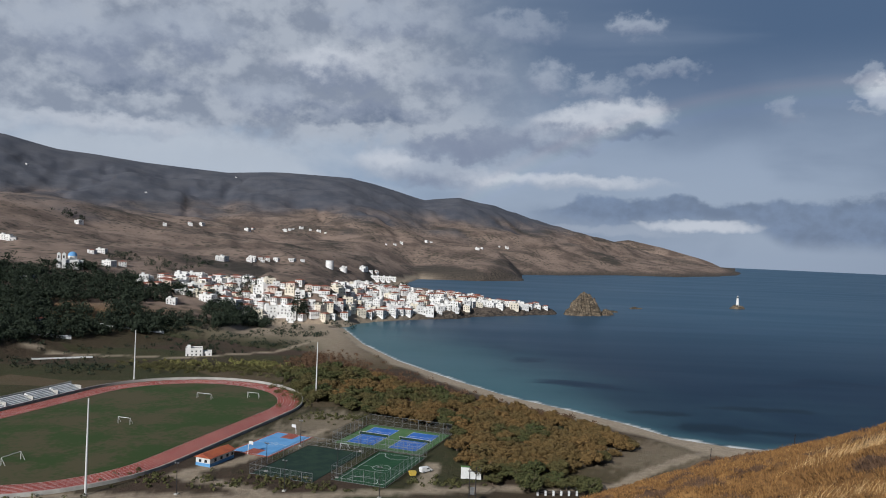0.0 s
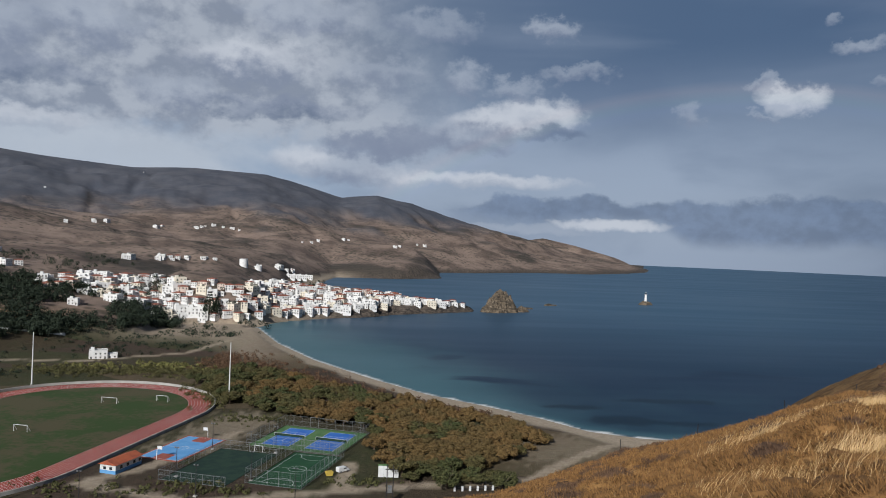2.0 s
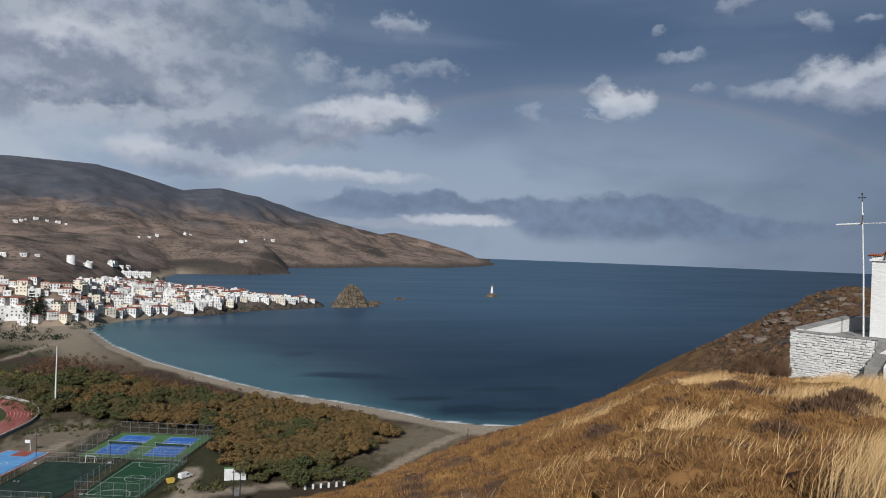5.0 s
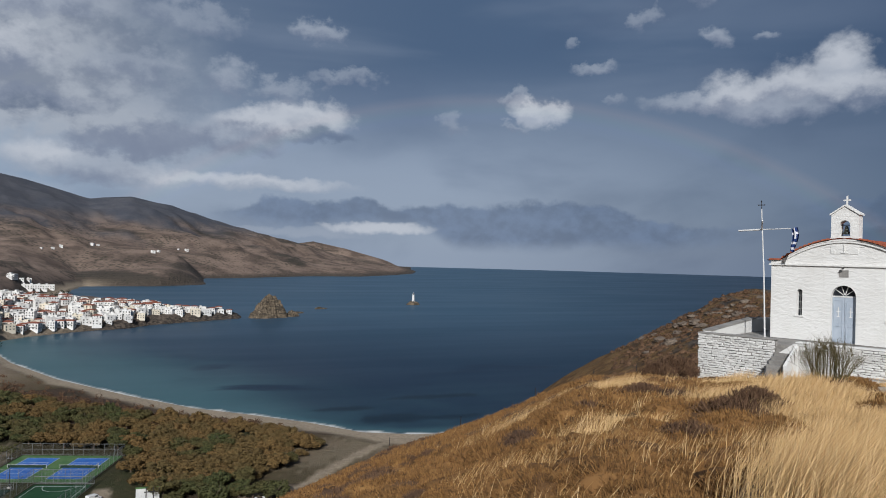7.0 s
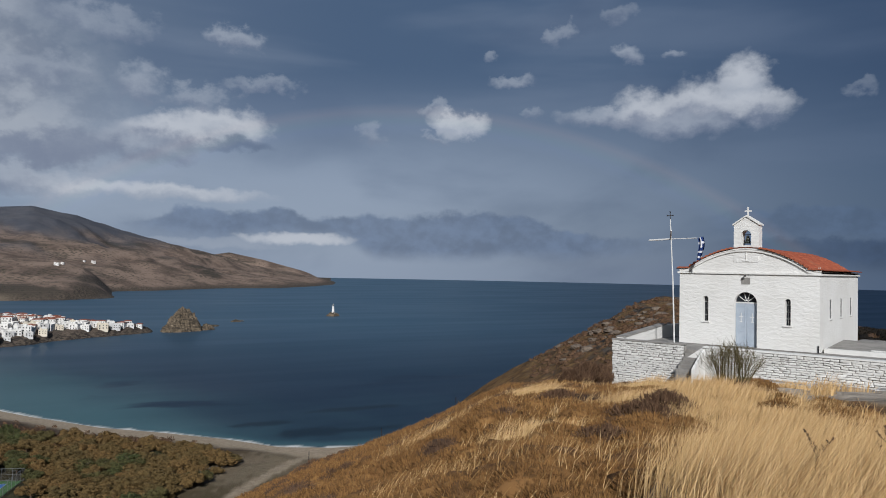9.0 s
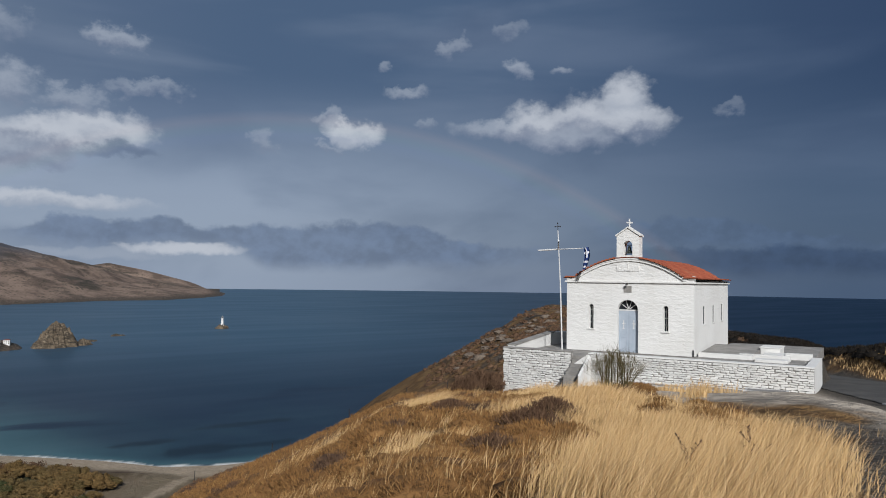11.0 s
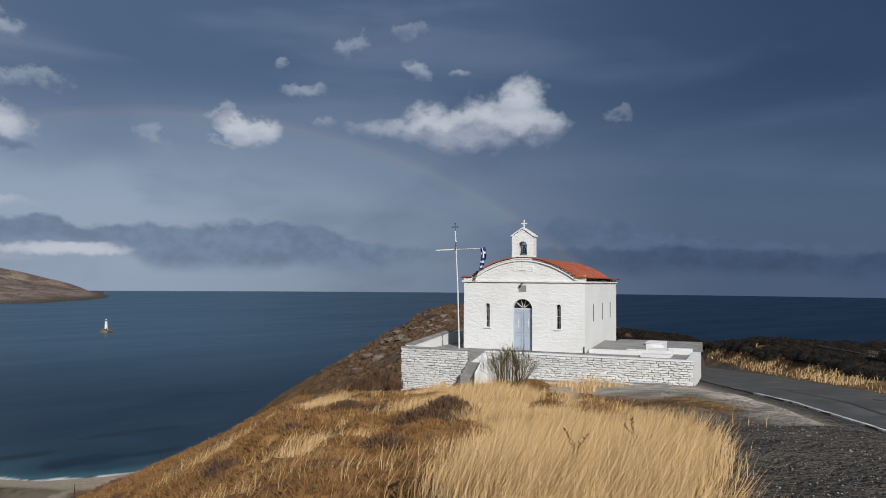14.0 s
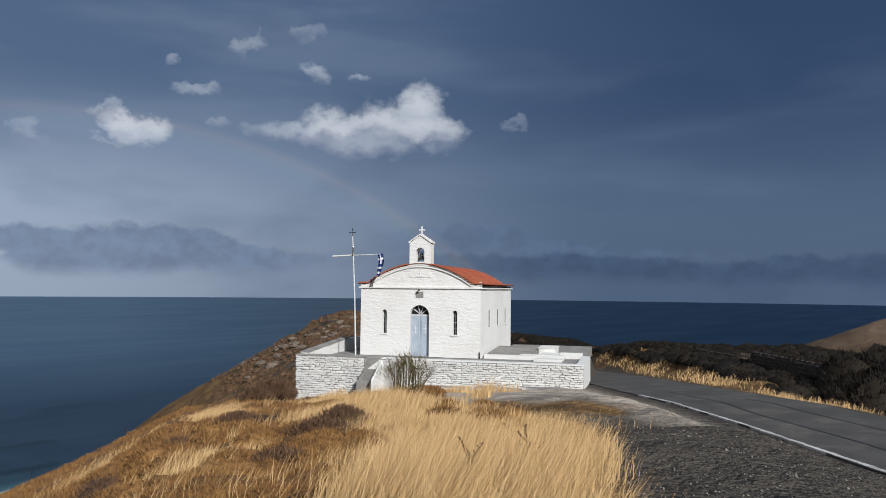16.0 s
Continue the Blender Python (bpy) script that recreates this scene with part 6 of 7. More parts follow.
def ring_part(parent, cx, cy, r, t=0.15, half=None):
    bm = bmesh.new()
    a0, a1 = (0, math.tau) if half is None else half
    n = 24
    pts = [a0 + (a1 - a0) * k / n for k in range(n + 1)]
    o = [bm.verts.new((cx + r * math.cos(a), cy + r * math.sin(a), 0.014)) for a in pts]
    i = [bm.verts.new((cx + (r - t) * math.cos(a), cy + (r - t) * math.sin(a), 0.014)) for a in pts]
    for k in range(n):
        bm.faces.new((o[k], o[k + 1], i[k + 1], i[k]))
    part("line", bm, M_PAINTLINE, parent)


def hoop(parent, y, s):
    bm = bmesh.new()
    rod(bm, (0, y + s * 1.2, 0), (0, y + s * 1.0, 3.2), 0.12, None, 6), rod(bm, (0, y + s * 1.0, 3.1), (0, y - s * 0.4, 3.3), 0.08, None, 6)
    h = part("basketball_hoop", bm, M_WHITEMETAL, parent)
    boxpart("backboard", (-0.9, 0.9, y - s * 0.4 - 0.04, y - s * 0.4 + 0.04, 2.9, 4.0), M_WHITEMETAL, h)


bb = court("basketball_court", -66, 258, 16.0, 29.0, 19.5, M_COURTRED, "light blue basketball court with brick-red keys",
           [((-7.2, 7.2, -13.6, 13.6), M_COURTBLUE, "light blue paint")], rect_lines(-7.2, 7.2, -13.6, 13.6) + [(-7.1, 7.1, -0.06, 0.06)])
for s in (-1, 1):
    y0, y1 = sorted((s * 13.5, s * 8.0))
    boxpart("key", (-2.6, 2.6, y0, y1, 0.0, 0.018), M_COURTRED, bb, "brick-red key")
    hoop(bb, s * 13.6, s)
ring_part(bb, 0, 0, 1.8)
tn = court("tennis_courts", -24, 272, 34.0, 30.0, 18.5, M_COURTGREEN, "two royal blue tennis courts in a green surround",
           [((-13.7, -3.0, -11.9, 11.9), M_TENNISBLUE, "royal blue paint"), ((3.0, 13.7, -11.9, 11.9), M_TENNISBLUE, "royal blue paint")],
           sum([rect_lines(c - 5.35, c + 5.35, -11.9, 11.9) + rect_lines(c - 4.1, c + 4.1, -6.4, 6.4) + [(c - 0.06, c + 0.06, -6.3, 6.3)] for c in (-8.35, 8.35)], []))
for c in (-8.35, 8.35):
    bm = bmesh.new()
    rod(bm, (c - 6.2, 0, 0), (c - 6.2, 0, 1.1), 0.06, None, 6), rod(bm, (c + 6.2, 0, 0), (c + 6.2, 0, 1.1), 0.06, None, 6), rod(bm, (c - 6.2, 0, 1.05), (c + 6.2, 0, 1.05), 0.05, None, 4)
    part("net_frame", bm, M_WHITEMETAL, tn)
    boxpart("net", (c - 6.2, c + 6.2, -0.015, 0.015, 0.08, 1.0), M_DARKTURF, tn)
fs = court("futsal_pitch", -24.5, 236, 17.0, 34.0, 17.5, M_GREENTURF, "small green artificial football pitch with white lines", (), rect_lines(-7.4, 7.4, -15.2, 15.2) + [(-7.3, 7.3, -0.06, 0.06)])
ring_part(fs, 0, 0, 3.0), ring_part(fs, 0, 15.1, 5.0, 0.15, (math.pi, math.tau)), ring_part(fs, 0, -15.1, 5.0, 0.15, (0, math.pi))
court("training_pitch", -48.5, 238, 21.0, 35.0, 17.5, M_DARKTURF, "dark green artificial training pitch without markings")
goal(-40, 255, 3.0, 17.5, 2.0)


def court_fence(x, y, w, d, az, h, sides="fblr"):
    """Chain-link fence: posts, rails and thin wires on the sides named."""
    f = thing("court_fence", Matrix.Translation((x, y, FLAT_Z)) @ pose(0, 0, 0, 0, 0, -az), "tall galvanised wire fence round the courts", "fence", "court fences")
    runs = {"f": ((-w / 2, -d / 2), (w / 2, -d / 2)), "b": ((-w / 2, d / 2), (w / 2, d / 2)), "l": ((-w / 2, -d / 2), (-w / 2, d / 2)), "r": ((w / 2, -d / 2), (w / 2, d / 2))}
    wires = bmesh.new()
    for s in sides:
        a, b = Vector((*runs[s][0], 0)), Vector((*runs[s][1], 0))
        n = max(2, round((b - a).length / 3.4))
        for k in range(n + 1):
            p = a.lerp(b, k / n)
            bm = bmesh.new()
            rod(bm, p, p + Vector((0, 0, h)), 0.06, None, 5)
            part("post", bm, M_GALV, f)
        for z in (0.1, h * 0.5, h):
            bm = bmesh.new()
            rod(bm, a + Vector((0, 0, z)), b + Vector((0, 0, z)), 0.05, None, 4)
            part("rail", bm, M_GALV, f)
        m = round((b - a).length / 0.42)
        for k in range(m):
            p = a.lerp(b, (k + 0.5) / m)
            rod(wires, p, p + Vector((0, 0, h)), 0.008, None, 3)
        for k in range(9):
            z = h * (k + 0.5) / 9
            rod(wires, a + Vector((0, 0, z)), b + Vector((0, 0, z)), 0.008, None, 3)
    ob = part("wire_mesh", wires, M_GALV, f)
    ob["kind"] = "stuff"


court_fence(-24, 272, 35.0, 31.0, 18.5, 4.0)
court_fence(-24.5, 236, 18.2, 35.4, 17.5, 4.5, "fblr")
court_fence(-48.5, 238, 22.0, 36.0, 17.5, 3.0, "fbl")


def light_mast(x, y, h, material, label, head=True, r=0.22, group="floodlight masts"):
    m = thing("floodlight_mast" if h > 15 else "lamp_post", Matrix.Translation((x, y, ground_z(x, y))) @ pose(0, 0, 0, 0, 0, -15), label, "mast" if h > 15 else "lamp post", group)
    bm = bmesh.new()
    rod(bm, (0, 0, -0.5), (0, 0, h), r, r * 0.5, 8)
    part("pole", bm, material, m)
    boxpart("footing", (-0.5, 0.5, -0.5, 0.5, -0.6, 0.35), M_CONC, m)
    if head:
        boxpart("bracket", (-0.7, 0.7, -0.06, 0.06, h - 0.25, h - 0.1), material, m)
        for s in (-0.5, 0.5):
            boxpart("lamp_head", (s - 0.22, s + 0.22, -0.3, 0.05, h - 0.1, h + 0.2), M_GALV, m)
    return m


for x, y, h in ((-164, 361, 25), (-67, 337, 26), (-103, 199, 27)):
    light_mast(x, y, h, M_WHITEMETAL, "tall slim white floodlight mast beside the track", False, 0.34)
for x, y in ((-50, 210), (-22, 208), (-56, 257), (-60, 227), (-37, 224), (-34, 254), (-79, 203)):
    light_mast(x, y, 9, M_IRON, "dark lamp post beside the courts", True, 0.14, "court lamp posts")


def clubhouse():
    c = thing("clubhouse", Matrix.Translation((-79, 235, FLAT_Z)) @ pose(0, 0, 0, 0, 0, -19.5), "low white clubhouse with blue base and orange roof", "hut")
    boxpart("wall", (-2.8, 2.8, -6, 6, -0.5, 2.7), M_PAINTLINE, c)
    boxpart("base_band", (-2.84, 2.84, -6.04, 6.04, -0.5, 0.9), M_COURTBLUE, c, "blue painted base")
    bm = bmesh.new()
    slab(bm, [(-3.3, 2.7), (3.3, 2.7), (0, 3.9)], (-6.5, 6.5))
    part("roof", bm, M_ORANGEROOF, c, "orange tiled roof")
    for y in (-4, -1, 2, 4.6):
        boxpart("window", (2.845, 2.87, y, y + 1.1, 1.1, 2.1), M_GLASS, c)
    for x in (-1.6, 0.6):
        boxpart("window", (x, x + 1.0, -6.07, -6.045, 1.1, 2.0), M_GLASS, c)


clubhouse()


def bleachers():
    t = thing("bleachers", Matrix.Translation((-181, 305, FLAT_Z)) @ pose(0, 0, 0, 0, 0, -14.5), "white concrete bleachers with four seating blocks", "bleachers")
    for k in range(4):
        y0 = -26 + 13.5 * k
        for s in range(6):
            boxpart("seat_step", (-1.0 - 1.0 * (s + 1), -1.0 - 1.0 * s, y0, y0 + 12.2, -0.8, 0.45 * (s + 1)), M_PAINTLINE, t)
        boxpart("end_wall", (-7.6, -0.9, y0 + 12.25, y0 + 12.5, -0.8, 2.2), M_CONC, t)
    boxpart("back_wall", (-7.9, -7.6, -26.5, 28, -0.8, 3.3), M_CONC, t)


bleachers()


def car():
    c = thing("parked_van", Matrix.Translation((-10, 234, FLAT_Z - 0.1)) @ pose(0, 0, 0, 0, 0, 40), "small white van parked beside the courts", "van")
    bm = bmesh.new()
    slab(bm, [(-2.1, 0.35), (2.0, 0.35), (2.15, 0.8), (1.5, 1.0), (0.85, 1.7), (-1.9, 1.8), (-2.15, 1.5)], (-0.85, 0.85))
    soften(bm, 0.06)
    part("body", bm, M_WHITEMETAL, c)
    boxpart("windscreen", (0.95, 1.36, -0.7, 0.7, 1.12, 1.55), M_GLASS, c)
    for s in (-1, 1):
        boxpart("side_window", (-0.1, 0.85, s * 0.86 - 0.012, s * 0.86 + 0.012, 1.1, 1.55), M_GLASS, c)
        for x in (-1.3, 1.3):
            bm = bmesh.new()
            rod(bm, (x, s * 0.7, 0.33), (x, s * 0.9, 0.33), 0.33, None, 12)
            w = part("wheel", bm, M_IRON, c)
            bm = bmesh.new()
            rod(bm, (x, s * 0.9, 0.33), (x, s * 0.915, 0.33), 0.18, None, 10)
            part("rim", bm, M_GALV, w)


car()


def kiosk():
    k = thing("white_hoarding", Matrix.Translation((4.5, 228.5, FLAT_Z - 0.15)) @ pose(0, 0, 0, 0, 0, -4), "white panelled hoarding with a green top edge", "hoarding")
    for i in range(4):
        boxpart("panel", (-3.2 + 1.6 * i, -1.62 + 1.6 * i, -0.1, 0.1, 0.25, 3.9), M_PAINTLINE, k)
    boxpart("top_edge", (-3.3, 3.3, -0.25, 0.25, 3.9, 4.25), M_COURTGREEN, k, "green top edge")
    for x in (-3.1, 0, 3.1):
        boxpart("leg", (x - 0.08, x + 0.08, 0.12, 0.3, -0.5, 3.8), M_IRON, k)


kiosk()


def transformer():
    t = thing("transformer_pole", Matrix.Translation((4.6, 206, ground_z(4.6, 206))), "twin wooden poles carrying a grey transformer", "utility pole")
    for s in (-1, 1):
        bm = bmesh.new()
        rod(bm, (s * 0.9, 0, -1), (s * 0.9, 0, 11.0), 0.17, 0.12, 8)
        part("pole", bm, M_IRON, t)
    boxpart("crossarm", (-1.4, 1.4, -0.12, 0.12, 9.6, 9.8), M_IRON, t)
    boxpart("tank", (-0.6, 0.6, -0.5, 0.5, 3.2, 5.0), M_GALV, t, "grey transformer tank", 0.05)
    boxpart("platform", (-1.1, 1.1, -0.55, 0.55, 3.05, 3.18), M_IRON, t)


transformer()
s = thing("waste_skip", Matrix.Translation((-14, 230, FLAT_Z - 0.1)) @ pose(0, 0, 0, 0, 0, 20), "small yellow waste container on the grass", "container")
M_YELLOW = plain_paint("faded_yellow_paint", (0.55, 0.4, 0.06), (0.45, 0.32, 0.06))
bm = bmesh.new()
slab(bm, [(-0.9, 0.1), (0.9, 0.1), (1.2, 1.2), (-1.2, 1.2)], (-0.7, 0.7))
part("tub", bm, M_YELLOW, s)
bm = bmesh.new()
slab(bm, [(-1.25, 1.2), (1.25, 1.2), (1.0, 1.4), (-1.0, 1.4)], (-0.75, 0.75))
part("lid", bm, M_YELLOW, s)


# ---- trees of the flat ----
def foliage(name, c0, c1, c2):
    n = Nodes(name)
    c = n.mix(n.step(n.island(), 0.1, 0.9), c0, c1)
    c = n.mix(n.math("MULTIPLY", n.random(), 0.7), c, c2)
    return n.done(c, 0.8, None, 0.0, 0.2)


M_LEAFOLIVE = foliage("olive_green_foliage", (0.035, 0.045, 0.016), (0.075, 0.08, 0.028), (0.1, 0.075, 0.028))
M_LEAFRUST = foliage("rust_brown_foliage", (0.12, 0.073, 0.026), (0.19, 0.115, 0.042), (0.08, 0.066, 0.026))
M_LEAFDARK = foliage("dark_green_foliage", (0.012, 0.02, 0.012), (0.03, 0.04, 0.02), (0.022, 0.03, 0.018))
M_BARK = worn("grey_brown_bark", (0.07, 0.05, 0.035), (0.12, 0.09, 0.065), 3.0, 0.95, 0.5, 0.03)


def leaf_cloud(rng, centres, radii, per, size):
    """Leaf flecks on the outside of overlapping lumps."""
    c = np.repeat(np.array(centres), per, axis=0)
    r = np.repeat(np.array(radii), per)[:, None]
    d = rng.normal(0, 1, c.shape)
    d /= np.linalg.norm(d, axis=1, keepdims=True)
    p = c + d * r * rng.uniform(0.75, 1.08, (len(c), 1)) * np.array([[1, 1, 0.85]])
    t1 = np.cross(d, rng.normal(0, 1, c.shape))
    t1 /= np.linalg.norm(t1, axis=1, keepdims=True) + 1e-6
    t2 = np.cross(d, t1) + d * rng.normal(0, 0.6, (len(c), 1))
    s = size * rng.uniform(0.6, 1.4, (len(c), 1))
    co = np.stack([p - t1 * s, p + t2 * s * 0.7, p + t1 * s, p - t2 * s * 0.7], 1).reshape(-1, 3)
    return co, np.arange(len(co)).reshape(-1, 4)


def tree(seed, h, spread, leaf, label, lumps=24, per=120, size=0.19, group="shrubby trees behind the beach"):
    rng = np.random.default_rng(seed)
    t = thing("tree", Matrix.Translation((0, 0, -50)), label, "tree", group)
    bm = bmesh.new()
    rod(bm, (0, 0, -0.3), (0.1, 0.05, h * 0.35), 0.05 * h, 0.03 * h, 7)
    ends = []
    for k in range(5):
        a = k * math.tau / 5 + rng.uniform(-0.4, 0.4)
        e = Vector((math.cos(a) * spread * 0.6, math.sin(a) * spread * 0.6, h * rng.uniform(0.55, 0.8)))
        rod(bm, (0.1, 0.05, h * 0.33), e, 0.025 * h, 0.008 * h, 5)
        ends.append(e)
    part("trunk", bm, M_BARK, t)
    cs, rs = [], []
    for k in range(lumps):
        a, q = rng.uniform(0, math.tau), math.sqrt(rng.uniform(0, 1))
        cs.append((math.cos(a) * spread * q, math.sin(a) * spread * q, h * (0.3 + 0.55 * rng.uniform(0.2, 1.0) * (1 - 0.45 * q * q))))
        rs.append(spread * rng.uniform(0.26, 0.45))
    co, quads = leaf_cloud(rng, cs, rs, per, size)
    part("crown", soup("crown", co, quads, np.zeros((0, 3), int), leaf), leaf, t)
    return t


def inside(x, y, poly):
    hit = False
    for (x0, y0), (x1, y1) in zip(poly, poly[1:] + poly[:1]):
        if (y0 > y) != (y1 > y) and x < (x1 - x0) * (y - y0) / (y1 - y0) + x0:
            hit = not hit
    return hit


SCRUB_BELT = [(-92, 372), (-71, 415), (-15, 362), (17, 330), (52, 304), (66, 272), (35, 236), (14, 226), (0, 250), (-2, 286), (-41, 310), (-63, 325)]


def plant_belt():
    rnd = random.Random(4)
    olive = [tree(20 + k, 5.6, 2.8, M_LEAFOLIVE, "bushy olive-green tamarisk behind the beach") for k in range(3)]
    rust = [tree(30 + k, 5.0, 2.7, M_LEAFRUST, "bushy rust-brown tamarisk behind the beach") for k in range(3)]
    spots, tries = [], 0
    while len(spots) < 330 and tries < 20000:
        tries += 1
        x, y = rnd.uniform(-95, 70), rnd.uniform(222, 418)
        if inside(x, y, SCRUB_BELT) and shore_gap(x, y) > 24 and all((x - a) ** 2 + (y - b) ** 2 > 11 for a, b in spots):
            spots.append((x, y))
    spots += [(20 + rnd.uniform(-14, 22), 222 + rnd.uniform(-4, 8)) for _ in range(10)]
    for i, (x, y) in enumerate(spots):
        k = fbm(np.array([x]), np.array([y]), 26, 3, 9.0)[0] + 0.012 * (x + 20) + rnd.uniform(-0.35, 0.35)
        if y < 238 and x > 8:
            k -= 0.9
        src = rnd.choice(rust if k > -0.12 else olive)
        s = rnd.uniform(0.9, 1.5)
        m = Matrix.Translation((x, y, ground_z(x, y) - 0.1)) @ pose(0, 0, 0, 0, 0, rnd.uniform(0, 360)) @ Matrix.Diagonal((s, s, s * rnd.uniform(0.62, 0.9), 1))
        ob = copy_thing(src, m)
        ob.matrix_basis = m
    for t in olive + rust:
        for o in (*t.children_recursive, t):
            bpy.data.objects.remove(o)


plant_belt()


def low_thickets():
    rng = np.random.default_rng(8)
    # dark thickets on the back of the beach, reeds and brush round the track
    def strip(n, centre, spread, size, material, name, label, per=26, leafsize=0.45):
        cs, rs = [], []
        for (x, y), (sx, sy) in zip(centre, spread):
            X, Y = x + rng.normal(0, sx, n), y + rng.normal(0, sy, n)
            ok = (shore_gap(X, Y) > 15) & (np.hypot(X, Y) > 190)
            X, Y = X[ok], Y[ok]
            for px, py, pz in zip(X, Y, land(X, Y)):
                r = size * rng.uniform(0.5, 1.2)
                cs.append((px, py, pz + r * 0.35)), rs.append(r)
        co, q = leaf_cloud(rng, cs, rs, per, leafsize)
        tagged(new(name, soup(name, co, q, np.zeros((0, 3), int), material)), label, "thicket", kind="stuff")

    strip(200, [(-46, 392), (-30, 374), (-12, 352), (8, 333), (-70, 420), (30, 316), (-90, 440)], [(9, 10), (8, 8), (9, 8), (9, 6), (9, 12), (9, 6), (8, 16)], 1.7, M_BROWN, "beach_thicket", "dark brown thickets on the back of the beach", 44, 0.3)
    strip(110, [(-130, 400), (-100, 398), (-165, 396), (-78, 362), (-70, 345)], [(16, 7), (12, 7), (14, 7), (7, 12), (5, 10)], 1.9, M_LEAFOLIVE, "green_brush", "green brush and reeds past the track", 46, 0.32)
    strip(55, [(-150, 412), (-122, 420), (-108, 412)], [(15, 5), (12, 5), (9, 5)], 1.5, M_REED, "reeds", "pale yellow-green reeds past the track")
    strip(34, [(-230, 395), (-200, 380), (-250, 440), (-160, 470), (-130, 500), (-215, 500), (-185, 525), (-150, 560), (-120, 560)], [(22, 8), (14, 6), (30, 9), (22, 12), (16, 12), (28, 7), (25, 8), (18, 10), (12, 9)], 2.3, M_LEAFDARK, "hedge_brush", "dark hedges and brush between the fields")
    strip(40, [(-92, 214), (-66, 214), (-54, 219), (-110, 190), (-40, 214), (-5, 224), (-60, 300), (-44, 302)], [(6, 4), (8, 3), (6, 3), (9, 4), (8, 2), (5, 2), (6, 6), (5, 3)], 0.9, M_LEAFOLIVE, "weeds", "low weeds round the courts", 20, 0.3)


def garden_wall(az0, az1, r, h, label):
    """A long low wall across the flat."""
    a, b = bearing(az0, r), bearing(az1, r)
    d = b - a
    w = thing("garden_wall", Matrix.Translation((a.x, a.y, ground_z(a.x, a.y))) @ pose(0, 0, 0, 0, 0, math.degrees(math.atan2(d.y, d.x))), label, "wall", "garden walls")
    n = max(2, round(d.length / 9))
    for k in range(n):
        x0, x1 = d.length * k / n, d.length * (k + 1) / n
        p = a.lerp(b, (k + 0.5) / n)
        z = ground_z(p.x, p.y) - ground_z(a.x, a.y)
        boxpart("wall_panel", (x0, x1 - 0.03, 0, 0.3, z - 1.2, z + h), M_PAINTLINE, w)
        boxpart("pier", (x0 - 0.2, x0 + 0.2, -0.06, 0.36, z - 1.2, z + h + 0.25), M_CONC, w)


garden_wall(-36, -28.6, 512, 1.9, "long whitewashed garden wall beside the fields")
garden_wall(-27.6, -22.5, 545, 1.2, "low pale garden wall beside the dirt road")
garden_wall(-31.0, -27.2, 470, 0.9, "low pale garden wall beside the dirt road")


def culvert_rail():
    a, b = bearing(6.4, 218), bearing(9.4, 221)
    d = b - a
    t = thing("bridge_railing", Matrix.Translation((a.x, a.y, ground_z(a.x, a.y))) @ pose(0, 0, 0, 0, 0, math.degrees(math.atan2(d.y, d.x))), "low bridge railing with white posts", "railing")
    for k in range(6):
        boxpart("post", (d.length * k / 5 - 0.3, d.length * k / 5 + 0.3, 0, 0.5, -0.5, 1.4), M_PAINTLINE, t)
    for z in (0.5, 1.1):
        boxpart("rail", (0, d.length, 0.2, 0.32, z, z + 0.18), M_IRON, t)


culvert_rail()
M_REED = foliage("yellow_green_reeds", (0.12, 0.12, 0.035), (0.18, 0.16, 0.055), (0.1, 0.1, 0.035))
low_thickets()

# ---- town, villages, lighthouse ----
def place_at(az, el, r0=430.0, r1=3400.0):
    """The first ground along a bearing that lies at or above an angle of sight."""
    r = np.arange(r0, r1, 4.0)
    z = land(r * math.sin(radians(az)), r * math.cos(radians(az)))
    ang = np.degrees(np.arctan2(z - EYE_Z, r))
    k = int(np.argmax(ang >= el))
    p = bearing(az, r[k])
    return Vector((p.x, p.y, float(z[k])))


def stucco(name, col, dirt):
    n = Nodes(name)
    v = n.obj()
    c = n.mix(n.step(n.noise(v, 0.3, 4), 0.35, 0.7), col, dirt)
    c = n.mix(n.math("MULTIPLY", n.random(), 0.3), c, dirt)
    c = n.mix(n.math("MULTIPLY", n.step(n.noise(n.scaled(v, (1.0, 1.0, 0.15)), 1.2, 4), 0.58, 0.75), 0.35), c, (0.3, 0.27, 0.23))
    return n.done(c, 0.9, None, 0.0, 0.2)


M_TOWNWHITE = stucco("white_stucco", (0.74, 0.73, 0.7), (0.62, 0.6, 0.56))
M_TOWNCREAM = stucco("cream_stucco", (0.7, 0.64, 0.52), (0.62, 0.55, 0.43))
M_TOWNPINK = stucco("pale_rose_stucco", (0.66, 0.55, 0.46), (0.55, 0.45, 0.38))
M_SHUTTER = worn("dark_shutters", (0.05, 0.055, 0.06), (0.1, 0.09, 0.08), 1.0, 0.6, 0.1, 0.01, vary=0.5)
M_TOWNROOF = plain_paint("old_red_roof", (0.26, 0.09, 0.055), (0.2, 0.075, 0.05), 0.9, 0.6)
M_FLATROOF = worn("grey_flat_roof", (0.4, 0.38, 0.35), (0.3, 0.29, 0.27), 0.5, 0.95, 0.2, 0.02)
M_BLUEDOME = plain_paint("sky_blue_dome_paint", (0.15, 0.32, 0.55), (0.12, 0.28, 0.5))


